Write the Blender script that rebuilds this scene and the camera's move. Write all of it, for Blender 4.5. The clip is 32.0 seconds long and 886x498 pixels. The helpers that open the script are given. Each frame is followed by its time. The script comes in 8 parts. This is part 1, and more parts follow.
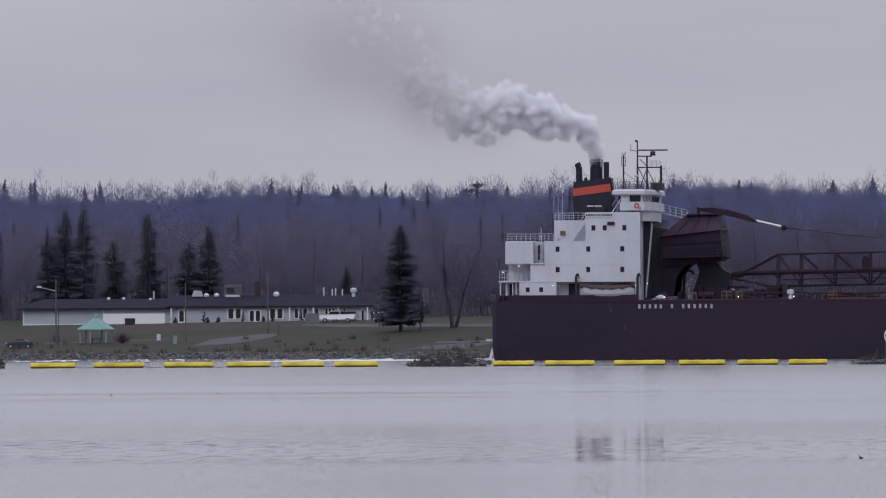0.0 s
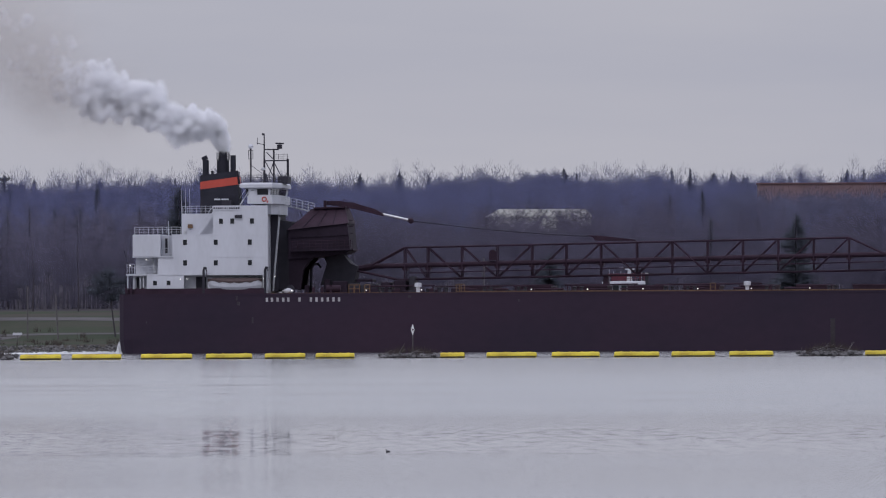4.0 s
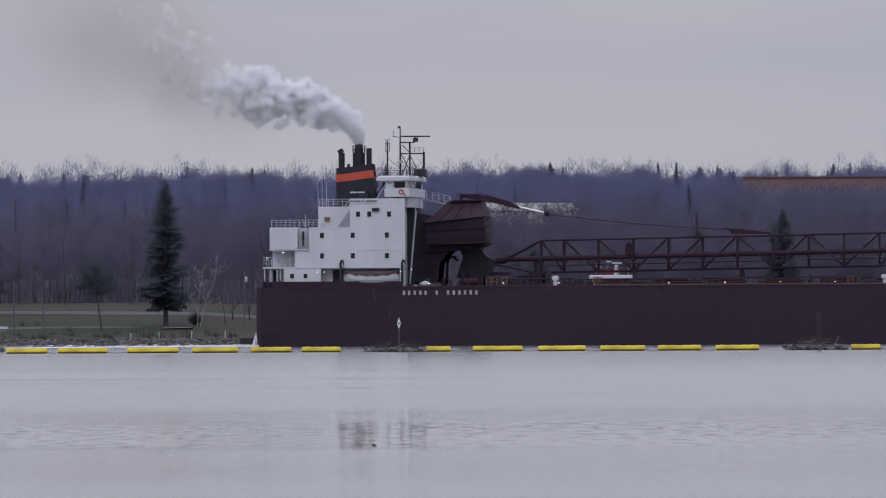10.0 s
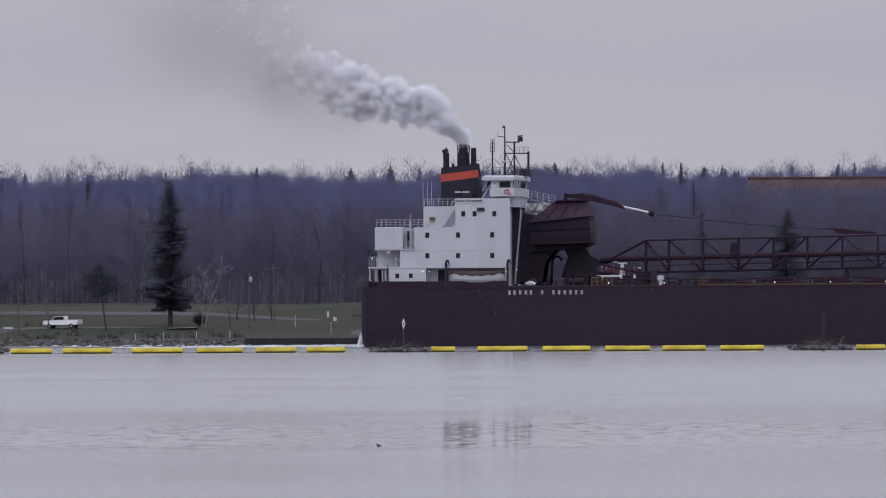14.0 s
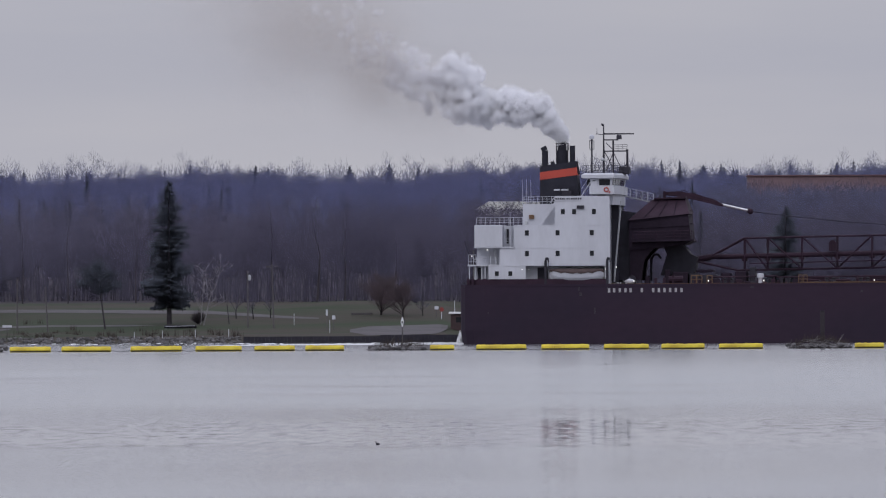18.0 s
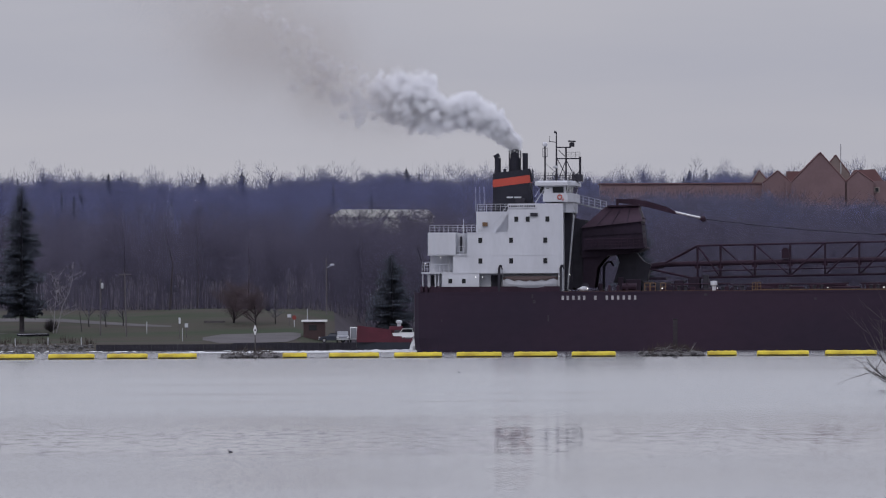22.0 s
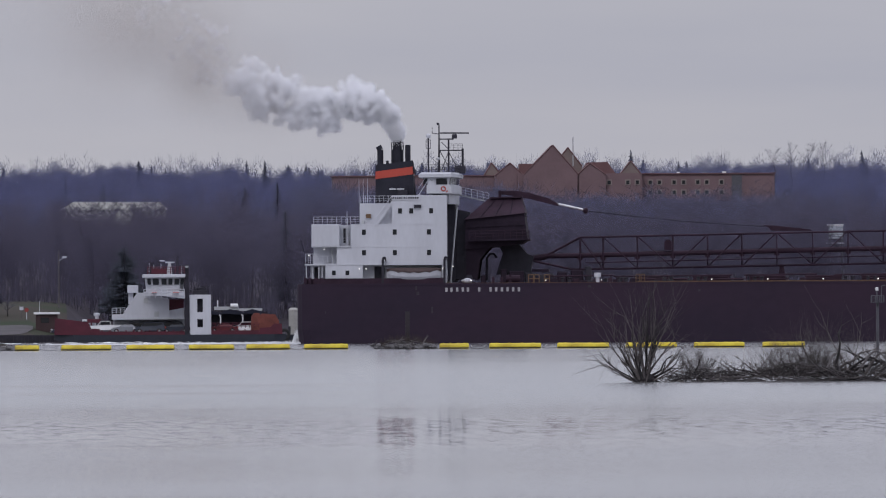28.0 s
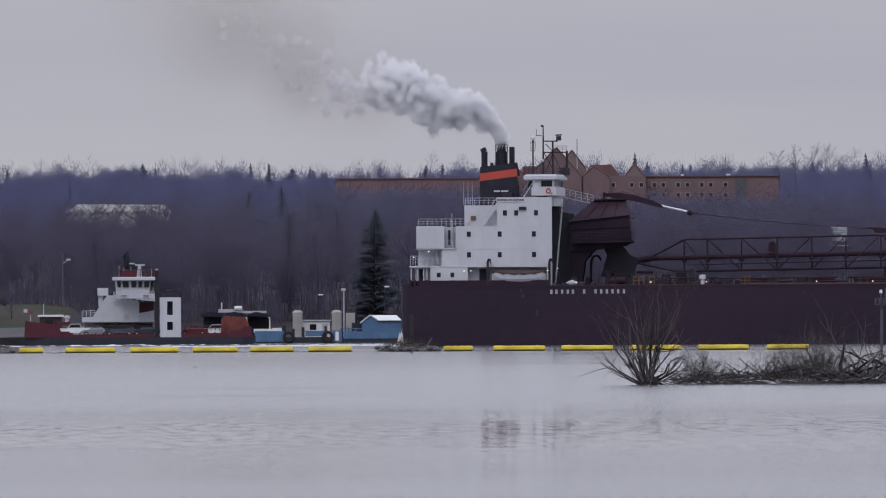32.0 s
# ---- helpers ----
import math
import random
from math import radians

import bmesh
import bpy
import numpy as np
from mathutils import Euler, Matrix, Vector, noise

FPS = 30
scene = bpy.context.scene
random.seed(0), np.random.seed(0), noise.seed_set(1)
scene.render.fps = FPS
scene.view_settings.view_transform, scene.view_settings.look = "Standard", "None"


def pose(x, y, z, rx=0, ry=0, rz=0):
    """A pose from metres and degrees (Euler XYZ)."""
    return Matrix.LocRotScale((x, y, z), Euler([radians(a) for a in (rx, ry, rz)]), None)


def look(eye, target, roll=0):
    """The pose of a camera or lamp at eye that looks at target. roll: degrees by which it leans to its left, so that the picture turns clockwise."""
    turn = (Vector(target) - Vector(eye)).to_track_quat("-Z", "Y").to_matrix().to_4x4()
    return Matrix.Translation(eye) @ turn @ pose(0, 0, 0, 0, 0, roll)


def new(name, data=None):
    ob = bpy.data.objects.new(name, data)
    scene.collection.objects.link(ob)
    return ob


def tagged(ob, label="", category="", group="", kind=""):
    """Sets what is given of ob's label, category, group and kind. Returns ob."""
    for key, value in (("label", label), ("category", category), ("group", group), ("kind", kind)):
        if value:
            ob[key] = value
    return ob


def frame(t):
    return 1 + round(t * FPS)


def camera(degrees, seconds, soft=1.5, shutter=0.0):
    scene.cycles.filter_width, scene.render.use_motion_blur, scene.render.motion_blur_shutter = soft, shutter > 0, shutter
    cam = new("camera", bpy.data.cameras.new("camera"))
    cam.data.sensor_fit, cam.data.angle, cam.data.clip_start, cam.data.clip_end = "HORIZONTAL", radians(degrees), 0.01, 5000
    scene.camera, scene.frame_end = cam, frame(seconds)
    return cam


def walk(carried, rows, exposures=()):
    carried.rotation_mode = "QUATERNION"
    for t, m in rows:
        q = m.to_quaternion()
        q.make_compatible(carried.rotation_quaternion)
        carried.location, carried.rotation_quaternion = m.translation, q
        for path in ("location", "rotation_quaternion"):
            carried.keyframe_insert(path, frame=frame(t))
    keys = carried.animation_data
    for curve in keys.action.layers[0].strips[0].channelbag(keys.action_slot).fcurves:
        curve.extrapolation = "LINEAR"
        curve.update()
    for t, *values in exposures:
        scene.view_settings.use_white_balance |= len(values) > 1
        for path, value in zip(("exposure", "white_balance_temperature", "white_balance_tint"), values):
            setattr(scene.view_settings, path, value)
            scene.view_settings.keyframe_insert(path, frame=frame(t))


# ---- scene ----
# A long-lens view over a river: one camera that stands still and turns.
EYE = (0.0, 0.0, 2.4)
cam = camera(3.45, 32.0, soft=1.15)
# seconds, and the point aimed at in the upright plane 1900 m away (east, height)
PATH = [
    (0, -62.431, 14.436), (0.5, -61.985, 14.55), (1, -61.526, 14.607), (1.1, -61.168, 14.617), (1.2, -59.27, 14.62), (1.3, -54.861, 14.61),
    (1.4, -49.927, 14.506), (1.5, -46.219, 14.502), (1.6, -43.796, 14.432), (1.7, -40.511, 14.358), (1.8, -35.401, 14.274), (1.9, -31.533, 14.197),
    (2, -28.365, 14.123), (2.5, -16.219, 13.786), (3, -13.438, 13.59), (3.5, -11.701, 13.399), (3.6, -10, 13.388), (3.7, -9.197, 13.381),
    (3.8, -6.715, 13.366), (3.9, -3.796, 13.349), (4, -1.328, 13.334), (4.5, 1.708, 12.983), (6.5, 1.212, 12.555), (7, 0.949, 12.571),
    (7.5, 0.905, 12.512), (8, 0.766, 12.535), (8.5, 0.693, 12.557), (9, 0.606, 12.601), (9.5, 0.533, 12.594), (10, 0.453, 12.522),
    (10.5, 0.336, 12.508), (11, 0.27, 12.552), (11.5, 0.19, 12.545), (12, 0.102, 12.553), (12.5, 0.022, 12.546), (13, 0, 12.546),
    (13.5, -0.007, 12.553), (14, -0.146, 12.561), (14.5, -0.131, 12.539), (16.5, -0.423, 12.49), (17, 0.044, 12.451), (17.5, -0.015, 12.247),
    (18, 0, 12.342), (18.5, 0.285, 12.515), (19, 0.533, 12.448), (19.5, 0.818, 12.622), (20, 0.964, 12.658), (20.5, 1.175, 12.767),
    (21, 1.774, 13.041), (21.5, 2.438, 13.3), (21.6, 2.774, 13.312), (21.7, 3.504, 13.322), (21.8, 6.715, 13.319), (21.9, 12.555, 13.303),
    (22, 19.029, 13.285), (22.1, 25.036, 13.226), (22.3, 33.766, 12.833), (22.5, 38.759, 12.867), (22.8, 49.854, 12.703), (23, 53.759, 12.502),
    (23.5, 55.321, 12.501), (24, 55.058, 12.444), (24.5, 54.766, 12.161), (25, 54.65, 12.045), (25.5, 54.445, 11.943), (27.5, 53.533, 12.072),
    (28, 53.606, 12.152), (28.5, 53.547, 12.211), (29, 53.299, 12.168), (29.5, 53.277, 11.84), (30, 53.314, 11.723), (30.5, 53.423, 12.204),
    (31, 53.409, 12.452), (31.5, 53.321, 12.613), (32, 53.088, 12.483),
]
walk(cam, [(t, look(EYE, (x, 1900.0, z), -0.28)) for t, x, z in PATH], [(0.0, 0.0, 6230, 15), (10.0, 0.0, 6270, 14.5), (32.0, 0.0, 6330, 14)])

# ---- light: an overcast day ----
world = bpy.data.worlds.new("overcast_sky")
scene.world = world
world.use_nodes = True
nt = world.node_tree
nt.nodes.clear()
w_out = nt.nodes.new("ShaderNodeOutputWorld")
w_bg = nt.nodes.new("ShaderNodeBackground")
w_sky = nt.nodes.new("ShaderNodeTexSky")
w_sky.sky_type = "NISHITA"
w_sky.sun_disc = False
w_sky.sun_elevation = radians(38)
w_sky.sun_rotation = radians(200)
w_scale = nt.nodes.new("ShaderNodeVectorMath")
w_scale.operation = "SCALE"
w_scale.inputs["Scale"].default_value = 0.10
nt.links.new(w_sky.outputs["Color"], w_scale.inputs[0])
w_co = nt.nodes.new("ShaderNodeTexCoord")
w_map = nt.nodes.new("ShaderNodeMapping")
w_map.inputs["Scale"].default_value = (9.0, 9.0, 60.0)
nt.links.new(w_co.outputs["Generated"], w_map.inputs["Vector"])
w_noise = nt.nodes.new("ShaderNodeTexNoise")
w_noise.inputs["Scale"].default_value = 1.3
w_noise.inputs["Detail"].default_value = 5.0
nt.links.new(w_map.outputs["Vector"], w_noise.inputs["Vector"])
w_ramp = nt.nodes.new("ShaderNodeValToRGB")
w_ramp.color_ramp.elements[0].position = 0.30
w_ramp.color_ramp.elements[0].color = (0.375, 0.388, 0.452, 1)
w_ramp.color_ramp.elements[1].position = 0.72
w_ramp.color_ramp.elements[1].color = (0.476, 0.473, 0.502, 1)
nt.links.new(w_noise.outputs["Fac"], w_ramp.inputs["Fac"])
w_mix = nt.nodes.new("ShaderNodeMix")
w_mix.data_type = "RGBA"
w_mix.inputs["Factor"].default_value = 0.93
nt.links.new(w_scale.outputs["Vector"], w_mix.inputs["A"])
nt.links.new(w_ramp.outputs["Color"], w_mix.inputs["B"])
w_warm = nt.nodes.new("ShaderNodeMix")
w_warm.data_type, w_warm.blend_type = "RGBA", "MULTIPLY"
w_warm.inputs["B"].default_value = (0.985, 1.0, 0.995, 1)
nt.links.new(w_mix.outputs["Result"], w_warm.inputs["A"])
nt.links.new(w_warm.outputs["Result"], w_bg.inputs["Color"])
# the cloud is brighter a little way up than at the horizon
w_sep = nt.nodes.new("ShaderNodeSeparateXYZ")
nt.links.new(w_co.outputs["Generated"], w_sep.inputs["Vector"])
w_up = nt.nodes.new("ShaderNodeMapRange")
w_up.inputs["From Min"].default_value = 0.02
w_up.inputs["From Max"].default_value = 0.55
w_up.inputs["To Min"].default_value = 1.0
w_up.inputs["To Max"].default_value = 2.3
nt.links.new(w_sep.outputs["Z"], w_up.inputs["Value"])
nt.links.new(w_up.outputs["Result"], w_bg.inputs["Strength"])
w_high = nt.nodes.new("ShaderNodeMapRange")
w_high.inputs["From Min"].default_value = 0.022
w_high.inputs["From Max"].default_value = 0.12
nt.links.new(w_sep.outputs["Z"], w_high.inputs["Value"])
nt.links.new(w_high.outputs["Result"], w_warm.inputs["Factor"])
nt.links.new(w_bg.outputs["Background"], w_out.inputs["Surface"])

sun = new("sun", bpy.data.lights.new("sun", "SUN"))
sun.data.energy = 0.5
sun.data.angle = radians(20)
sun.data.color = (1.0, 0.96, 0.9)
sun.matrix_basis = look((-400, -900, 800), (0, 0, 0))


# ---- materials ----
def mat(name, col, rough=0.7, metal=0.0, vary=0.25, scale=1.0, col2=None, bump=0.15, fine=8.0, per_object=0.0, island=0.0,
        stretch=(1, 1, 1), detail=5.0, lo=0.35, hi=0.68, spec=0.4, feathery=False, cover=1.0):
    """A surface with two scales of variation (stains and grain) and a fine relief; scale is in patches a metre."""
    m = bpy.data.materials.new(name)
    m.use_nodes = True
    t = m.node_tree
    b = t.nodes["Principled BSDF"]
    b.inputs["Roughness"].default_value = rough
    b.inputs["Metallic"].default_value = metal
    b.inputs["Specular IOR Level"].default_value = spec
    co = t.nodes.new("ShaderNodeTexCoord")
    mp = t.nodes.new("ShaderNodeMapping")
    mp.inputs["Scale"].default_value = stretch
    t.links.new(co.outputs["Object"], mp.inputs["Vector"])
    n1 = t.nodes.new("ShaderNodeTexNoise")
    n1.inputs["Scale"].default_value = scale
    n1.inputs["Detail"].default_value = detail
    n2 = t.nodes.new("ShaderNodeTexNoise")
    n2.inputs["Scale"].default_value = scale * fine
    n2.inputs["Detail"].default_value = 3.0
    for n in (n1, n2):
        t.links.new(mp.outputs["Vector"], n.inputs["Vector"])
    r = t.nodes.new("ShaderNodeValToRGB")
    r.color_ramp.elements[0].position = lo
    r.color_ramp.elements[1].position = hi
    c2 = col2 or tuple(c * (1 - vary) for c in col)
    r.color_ramp.elements[0].color = (*c2, 1)
    r.color_ramp.elements[1].color = (*col, 1)
    t.links.new(n1.outputs["Fac"], r.inputs["Fac"])
    hsv = t.nodes.new("ShaderNodeHueSaturation")
    t.links.new(r.outputs["Color"], hsv.inputs["Color"])
    amp = t.nodes.new("ShaderNodeMapRange")
    amp.inputs["To Min"].default_value = 1 - vary * 0.6
    amp.inputs["To Max"].default_value = 1 + vary * 0.6
    t.links.new(n2.outputs["Fac"], amp.inputs["Value"])
    value = amp.outputs["Result"]
    for on, node, out in ((per_object, "ShaderNodeObjectInfo", "Random"), (island, "ShaderNodeNewGeometry", "Random Per Island")):
        if on:
            src = t.nodes.new(node)
            k = t.nodes.new("ShaderNodeMapRange")
            k.inputs["To Min"].default_value = 1 - on
            k.inputs["To Max"].default_value = 1 + on
            t.links.new(src.outputs[out], k.inputs["Value"])
            mul = t.nodes.new("ShaderNodeMath")
            mul.operation = "MULTIPLY"
            t.links.new(value, mul.inputs[0])
            t.links.new(k.outputs["Result"], mul.inputs[1])
            value = mul.outputs["Value"]
    t.links.new(value, hsv.inputs["Value"])
    t.links.new(hsv.outputs["Color"], b.inputs["Base Color"])
    if feathery:
        # twigs and needles far thinner than their triangles scatter light as a soft mass
        geo = t.nodes.new("ShaderNodeNewGeometry")
        bend = t.nodes.new("ShaderNodeVectorMath")
        bend.operation = "MULTIPLY_ADD"
        bend.inputs[1].default_value = (0.12, 0.12, 0.12)
        bend.inputs[2].default_value = (0.0, -0.35, 0.75)
        t.links.new(geo.outputs["True Normal"], bend.inputs[0])
        unit = t.nodes.new("ShaderNodeVectorMath")
        unit.operation = "NORMALIZE"
        t.links.new(bend.outputs["Vector"], unit.inputs[0])
        t.links.new(unit.outputs["Vector"], b.inputs["Normal"])
    b.inputs["Alpha"].default_value = cover
    if bump:
        bp = t.nodes.new("ShaderNodeBump")
        bp.inputs["Strength"].default_value = bump
        bp.inputs["Distance"].default_value = 0.05
        t.links.new(n2.outputs["Fac"], bp.inputs["Height"])
        t.links.new(bp.outputs["Normal"], b.inputs["Normal"])
    return m


HULL = mat("oxide_red_hull_paint", (0.037, 0.0228, 0.0375), 0.7, vary=0.25, scale=0.045, fine=14, bump=0.1, stretch=(1, 1, 1.6), spec=0.12, col2=(0.028, 0.0205, 0.034), lo=0.38, hi=0.66)
DARKRED = mat("darker_red_steel", (0.031, 0.0215, 0.035), 0.75, vary=0.35, scale=0.4, spec=0.12)
RED = mat("dark_red_steel", (0.043, 0.0235, 0.0385), 0.7, vary=0.35, scale=0.4, spec=0.15)
WHITE = mat("white_ship_paint", (0.53, 0.54, 0.588), 0.45, vary=0.10, scale=0.35, bump=0.05, stretch=(1, 1, 0.3))
BLACK = mat("black_stack_paint", (0.029, 0.029, 0.041), 0.6, vary=0.3, scale=0.5, spec=0.15)
ORANGE = mat("orange_band_paint", (0.45, 0.065, 0.042), 0.5, vary=0.12, scale=0.5)
DARK = mat("dark_steel", (0.038, 0.036, 0.048), 0.7, vary=0.3, spec=0.2)
GLASS = mat("dark_window_glass", (0.012, 0.014, 0.018), 0.08, vary=0.1, bump=0.0)
STEEL = mat("bright_steel", (0.75, 0.75, 0.78), 0.3, metal=0.6, vary=0.1)
GREYP = mat("grey_paint", (0.45, 0.46, 0.48), 0.6, vary=0.15)
YELLOW = mat("yellow_plastic", (0.66, 0.53, 0.035), 0.5, vary=0.16, scale=1.2, col2=(0.45, 0.33, 0.02), per_object=0.08)
DECK = mat("rusty_deck_steel", (0.16, 0.085, 0.05), 0.8, vary=0.4, scale=0.5)
BUFF = mat("buff_paint", (0.15, 0.085, 0.045), 0.7, vary=0.3)
LETTER = mat("weathered_white_letters", (0.42, 0.40, 0.42), 0.7, vary=0.35, scale=2)
GRASS = mat("cut_grass", (0.036, 0.048, 0.0285), 0.95, vary=0.4, scale=0.055, fine=30, col2=(0.056, 0.048, 0.041), bump=0.4, spec=0.1, stretch=(0.3, 1, 1), lo=0.40, hi=0.60, detail=8)
ASPHALT = mat("worn_asphalt", (0.098, 0.090, 0.096), 0.9, vary=0.2, scale=0.3, spec=0.2)
ROCK = mat("shore_rock", (0.135, 0.130, 0.135), 0.85, vary=0.5, scale=0.9, island=0.6, bump=0.5)
BARK = mat("grey_brown_bark", (0.062, 0.055, 0.062), 0.95, vary=0.3, scale=1.5, island=0.2, spec=0.1)
TWIG = mat("bare_twigs", (0.140, 0.131, 0.190), 0.95, vary=0.22, scale=0.16, fine=6, island=0.05, col2=(0.103, 0.096, 0.137), bump=0, spec=0.1, cover=0.5, feathery=True, stretch=(1, 1, 0.45))
# MIDTWIG, FARTWIG, CRESTTWIG: distance haze painted into the twig colour as added blue
MIDTWIG = mat("haze_tinted_slope_twigs", (0.130, 0.134, 0.212), 0.95, vary=0.2, scale=0.13, fine=5, island=0.05, col2=(0.094, 0.096, 0.156), bump=0, spec=0.1, cover=0.5, feathery=True, stretch=(1, 0.4, 0.6))
# TWIG's colours about a fifth darker: shade of the thicker eastern wood painted in
SHADETWIG = mat("shade_darkened_twigs", (0.112, 0.102, 0.150), 0.95, vary=0.22, scale=0.16, fine=6, island=0.05, col2=(0.080, 0.073, 0.109), bump=0, spec=0.1, cover=0.5, feathery=True, stretch=(1, 1, 0.45))
FARTWIG = mat("haze_blue_far_twigs", (0.136, 0.145, 0.272), 0.95, vary=0.2, scale=0.11, fine=5, island=0.05, col2=(0.106, 0.112, 0.208), bump=0, spec=0.1, cover=0.5, feathery=True, stretch=(1, 0.4, 0.6))
CRESTTWIG = mat("haze_blue_crest_twigs", (0.134, 0.141, 0.256), 0.95, vary=0.2, scale=0.11, fine=5, island=0.05, col2=(0.112, 0.114, 0.186), bump=0, spec=0.1, cover=0.42, feathery=True, stretch=(1, 0.4, 0.6))
PALE = mat("pale_birch_bark", (0.29, 0.27, 0.285), 0.9, vary=0.4, scale=2)
NEEDLE = mat("spruce_needles", (0.086, 0.097, 0.122), 0.95, vary=0.3, scale=0.5, island=0.1, bump=0, spec=0.1, cover=0.72, feathery=True)
# needles of the hill conifers, with distance haze painted in as blue
FARNEEDLE = mat("haze_blue_spruce_needles", (0.094, 0.102, 0.152), 0.95, vary=0.3, scale=0.5, island=0.1, bump=0, spec=0.1, cover=0.6, feathery=True)
FOREST = mat("forest_floor", (0.055, 0.048, 0.058), 1.0, vary=0.4, scale=0.08, fine=30, bump=0.3, spec=0.1)
# forest floor beyond 3250 m, distance haze put in as blue
FARFOREST = mat("haze_blue_forest_floor", (0.050, 0.052, 0.080), 1.0, vary=0.4, scale=0.05, fine=30, bump=0.3, spec=0.1)
BRICK = mat("orange_brick", (0.188, 0.124, 0.133), 0.9, vary=0.15, scale=0.25)
ROOF = mat("dark_shingles", (0.029, 0.030, 0.045), 0.95, vary=0.25, scale=0.6, spec=0.1)
SIDING = mat("pale_grey_siding", (0.40, 0.43, 0.48), 0.7, vary=0.1, scale=0.5)
TRIM = mat("white_trim", (0.75, 0.75, 0.76), 0.6, vary=0.08)


# ---- mesh helpers ----
class Shape:
    """Points and faces of one mesh part."""

    def __init__(self):
        self.v, self.f = [], []

    def add(self, pts, faces):
        n = len(self.v)
        self.v += [tuple(p) for p in pts]
        self.f += [tuple(n + i for i in f) for f in faces]
        return self

    def box(self, x0, x1, y0, y1, z0, z1, c=0.0):
        """A box; c cuts its upright and top edges."""
        if c:
            ring = [(x0 + c, y0), (x1 - c, y0), (x1, y0 + c), (x1, y1 - c), (x1 - c, y1), (x0 + c, y1), (x0, y1 - c), (x0, y0 + c)]
            mx, my = (x0 + x1) / 2, (y0 + y1) / 2
            kx, ky = 1 - 2 * c / (x1 - x0), 1 - 2 * c / (y1 - y0)
            top = [(mx + (x - mx) * kx, my + (y - my) * ky) for x, y in ring]
            return self.loft([[(x, y, z0) for x, y in ring], [(x, y, z1 - c) for x, y in ring], [(x, y, z1) for x, y in top]])
        p = [(x, y, z) for z in (z0, z1) for x, y in ((x0, y0), (x1, y0), (x1, y1), (x0, y1))]
        return self.add(p, [(3, 2, 1, 0), (4, 5, 6, 7), (0, 1, 5, 4), (1, 2, 6, 5), (2, 3, 7, 6), (3, 0, 4, 7)])

    def loft(self, rings, close=True):
        n, base = len(rings[0]), len(self.v)
        for r in rings:
            self.v += [tuple(p) for p in r]
        for k in range(len(rings) - 1):
            for i in range(n):
                j = (i + 1) % n
                a = base + k * n
                self.f.append((a + i, a + j, a + n + j, a + n + i))
        if close:
            self.f.append(tuple(base + i for i in reversed(range(n))))
            self.f.append(tuple(base + (len(rings) - 1) * n + i for i in range(n)))
        return self

    def prism(self, pts, y0, y1):
        """An outline in x and z, drawn out from y0 to y1."""
        return self.loft([[(x, y1, z) for x, z in pts], [(x, y0, z) for x, z in pts]])

    def rod(self, a, b, r0, r1=None, n=6):
        a, b = Vector(a), Vector(b)
        r1 = r0 if r1 is None else r1
        d = (b - a)
        if d.length < 1e-6:
            return self
        d.normalize()
        s = d.cross(Vector((0, 0, 1)) if abs(d.z) < 0.9 else Vector((1, 0, 0))).normalized()
        q = d.cross(s)
        rings = []
        for p, r in ((a, r0), (b, r1)):
            rings.append([p + (s * math.cos(k * 2 * math.pi / n) + q * math.sin(k * 2 * math.pi / n)) * r for k in range(n)])
        return self.loft(rings)

    def tube(self, pts, r0, r1=None, n=6):
        """One bent rod along the points, tapering from r0 to r1."""
        pts = [Vector(q) for q in pts]
        r1 = r0 if r1 is None else r1
        rings = []
        for k, q in enumerate(pts):
            d = (pts[min(k + 1, len(pts) - 1)] - pts[max(k - 1, 0)]).normalized()
            a = d.cross(Vector((0, 1, 0))).normalized()
            b = d.cross(a)
            r = r0 + (r1 - r0) * k / (len(pts) - 1)
            rings.append([q + (a * math.cos(m * 2 * math.pi / n) + b * math.sin(m * 2 * math.pi / n)) * r for m in range(n)])
        return self.loft(rings)

    def lathe(self, prof, cx=0, cy=0, n=12):
        """Rings of (radius, z) round an upright axis."""
        return self.loft([[(cx + r * math.cos(k * 2 * math.pi / n), cy + r * math.sin(k * 2 * math.pi / n), z) for k in range(n)] for r, z in prof])

    def ball(self, c, r, n=8, m=5, squash=(1, 1, 1), lump=0.0, rng=random):
        rings = []
        for i in range(m + 1):
            a = math.pi * min(max(i / m, 0.04), 0.96)
            rings.append([(c[0] + squash[0] * r * math.sin(a) * math.cos(k * 2 * math.pi / n) * (1 + lump * (rng.random() - 0.5)),
                           c[1] + squash[1] * r * math.sin(a) * math.sin(k * 2 * math.pi / n) * (1 + lump * (rng.random() - 0.5)),
                           c[2] - squash[2] * r * math.cos(a) * (1 + lump * (rng.random() - 0.5))) for k in range(n)])
        return self.loft(rings)

    def mesh(self, name, material):
        me = bpy.data.meshes.new(name)
        me.from_pydata(self.v, [], self.f)
        me.materials.append(material)
        return me


def part(name, shape, material, parent=None, label=""):
    ob = new(name, shape.mesh(name, material))
    if parent is not None:
        ob.parent = parent
    if label:
        ob["label"] = label
    return ob


def thing(name, label, category, group="", kind="", at=None):
    ob = tagged(new(name), label, category, group, kind)
    if at is not None:
        ob.matrix_basis = at
    return ob


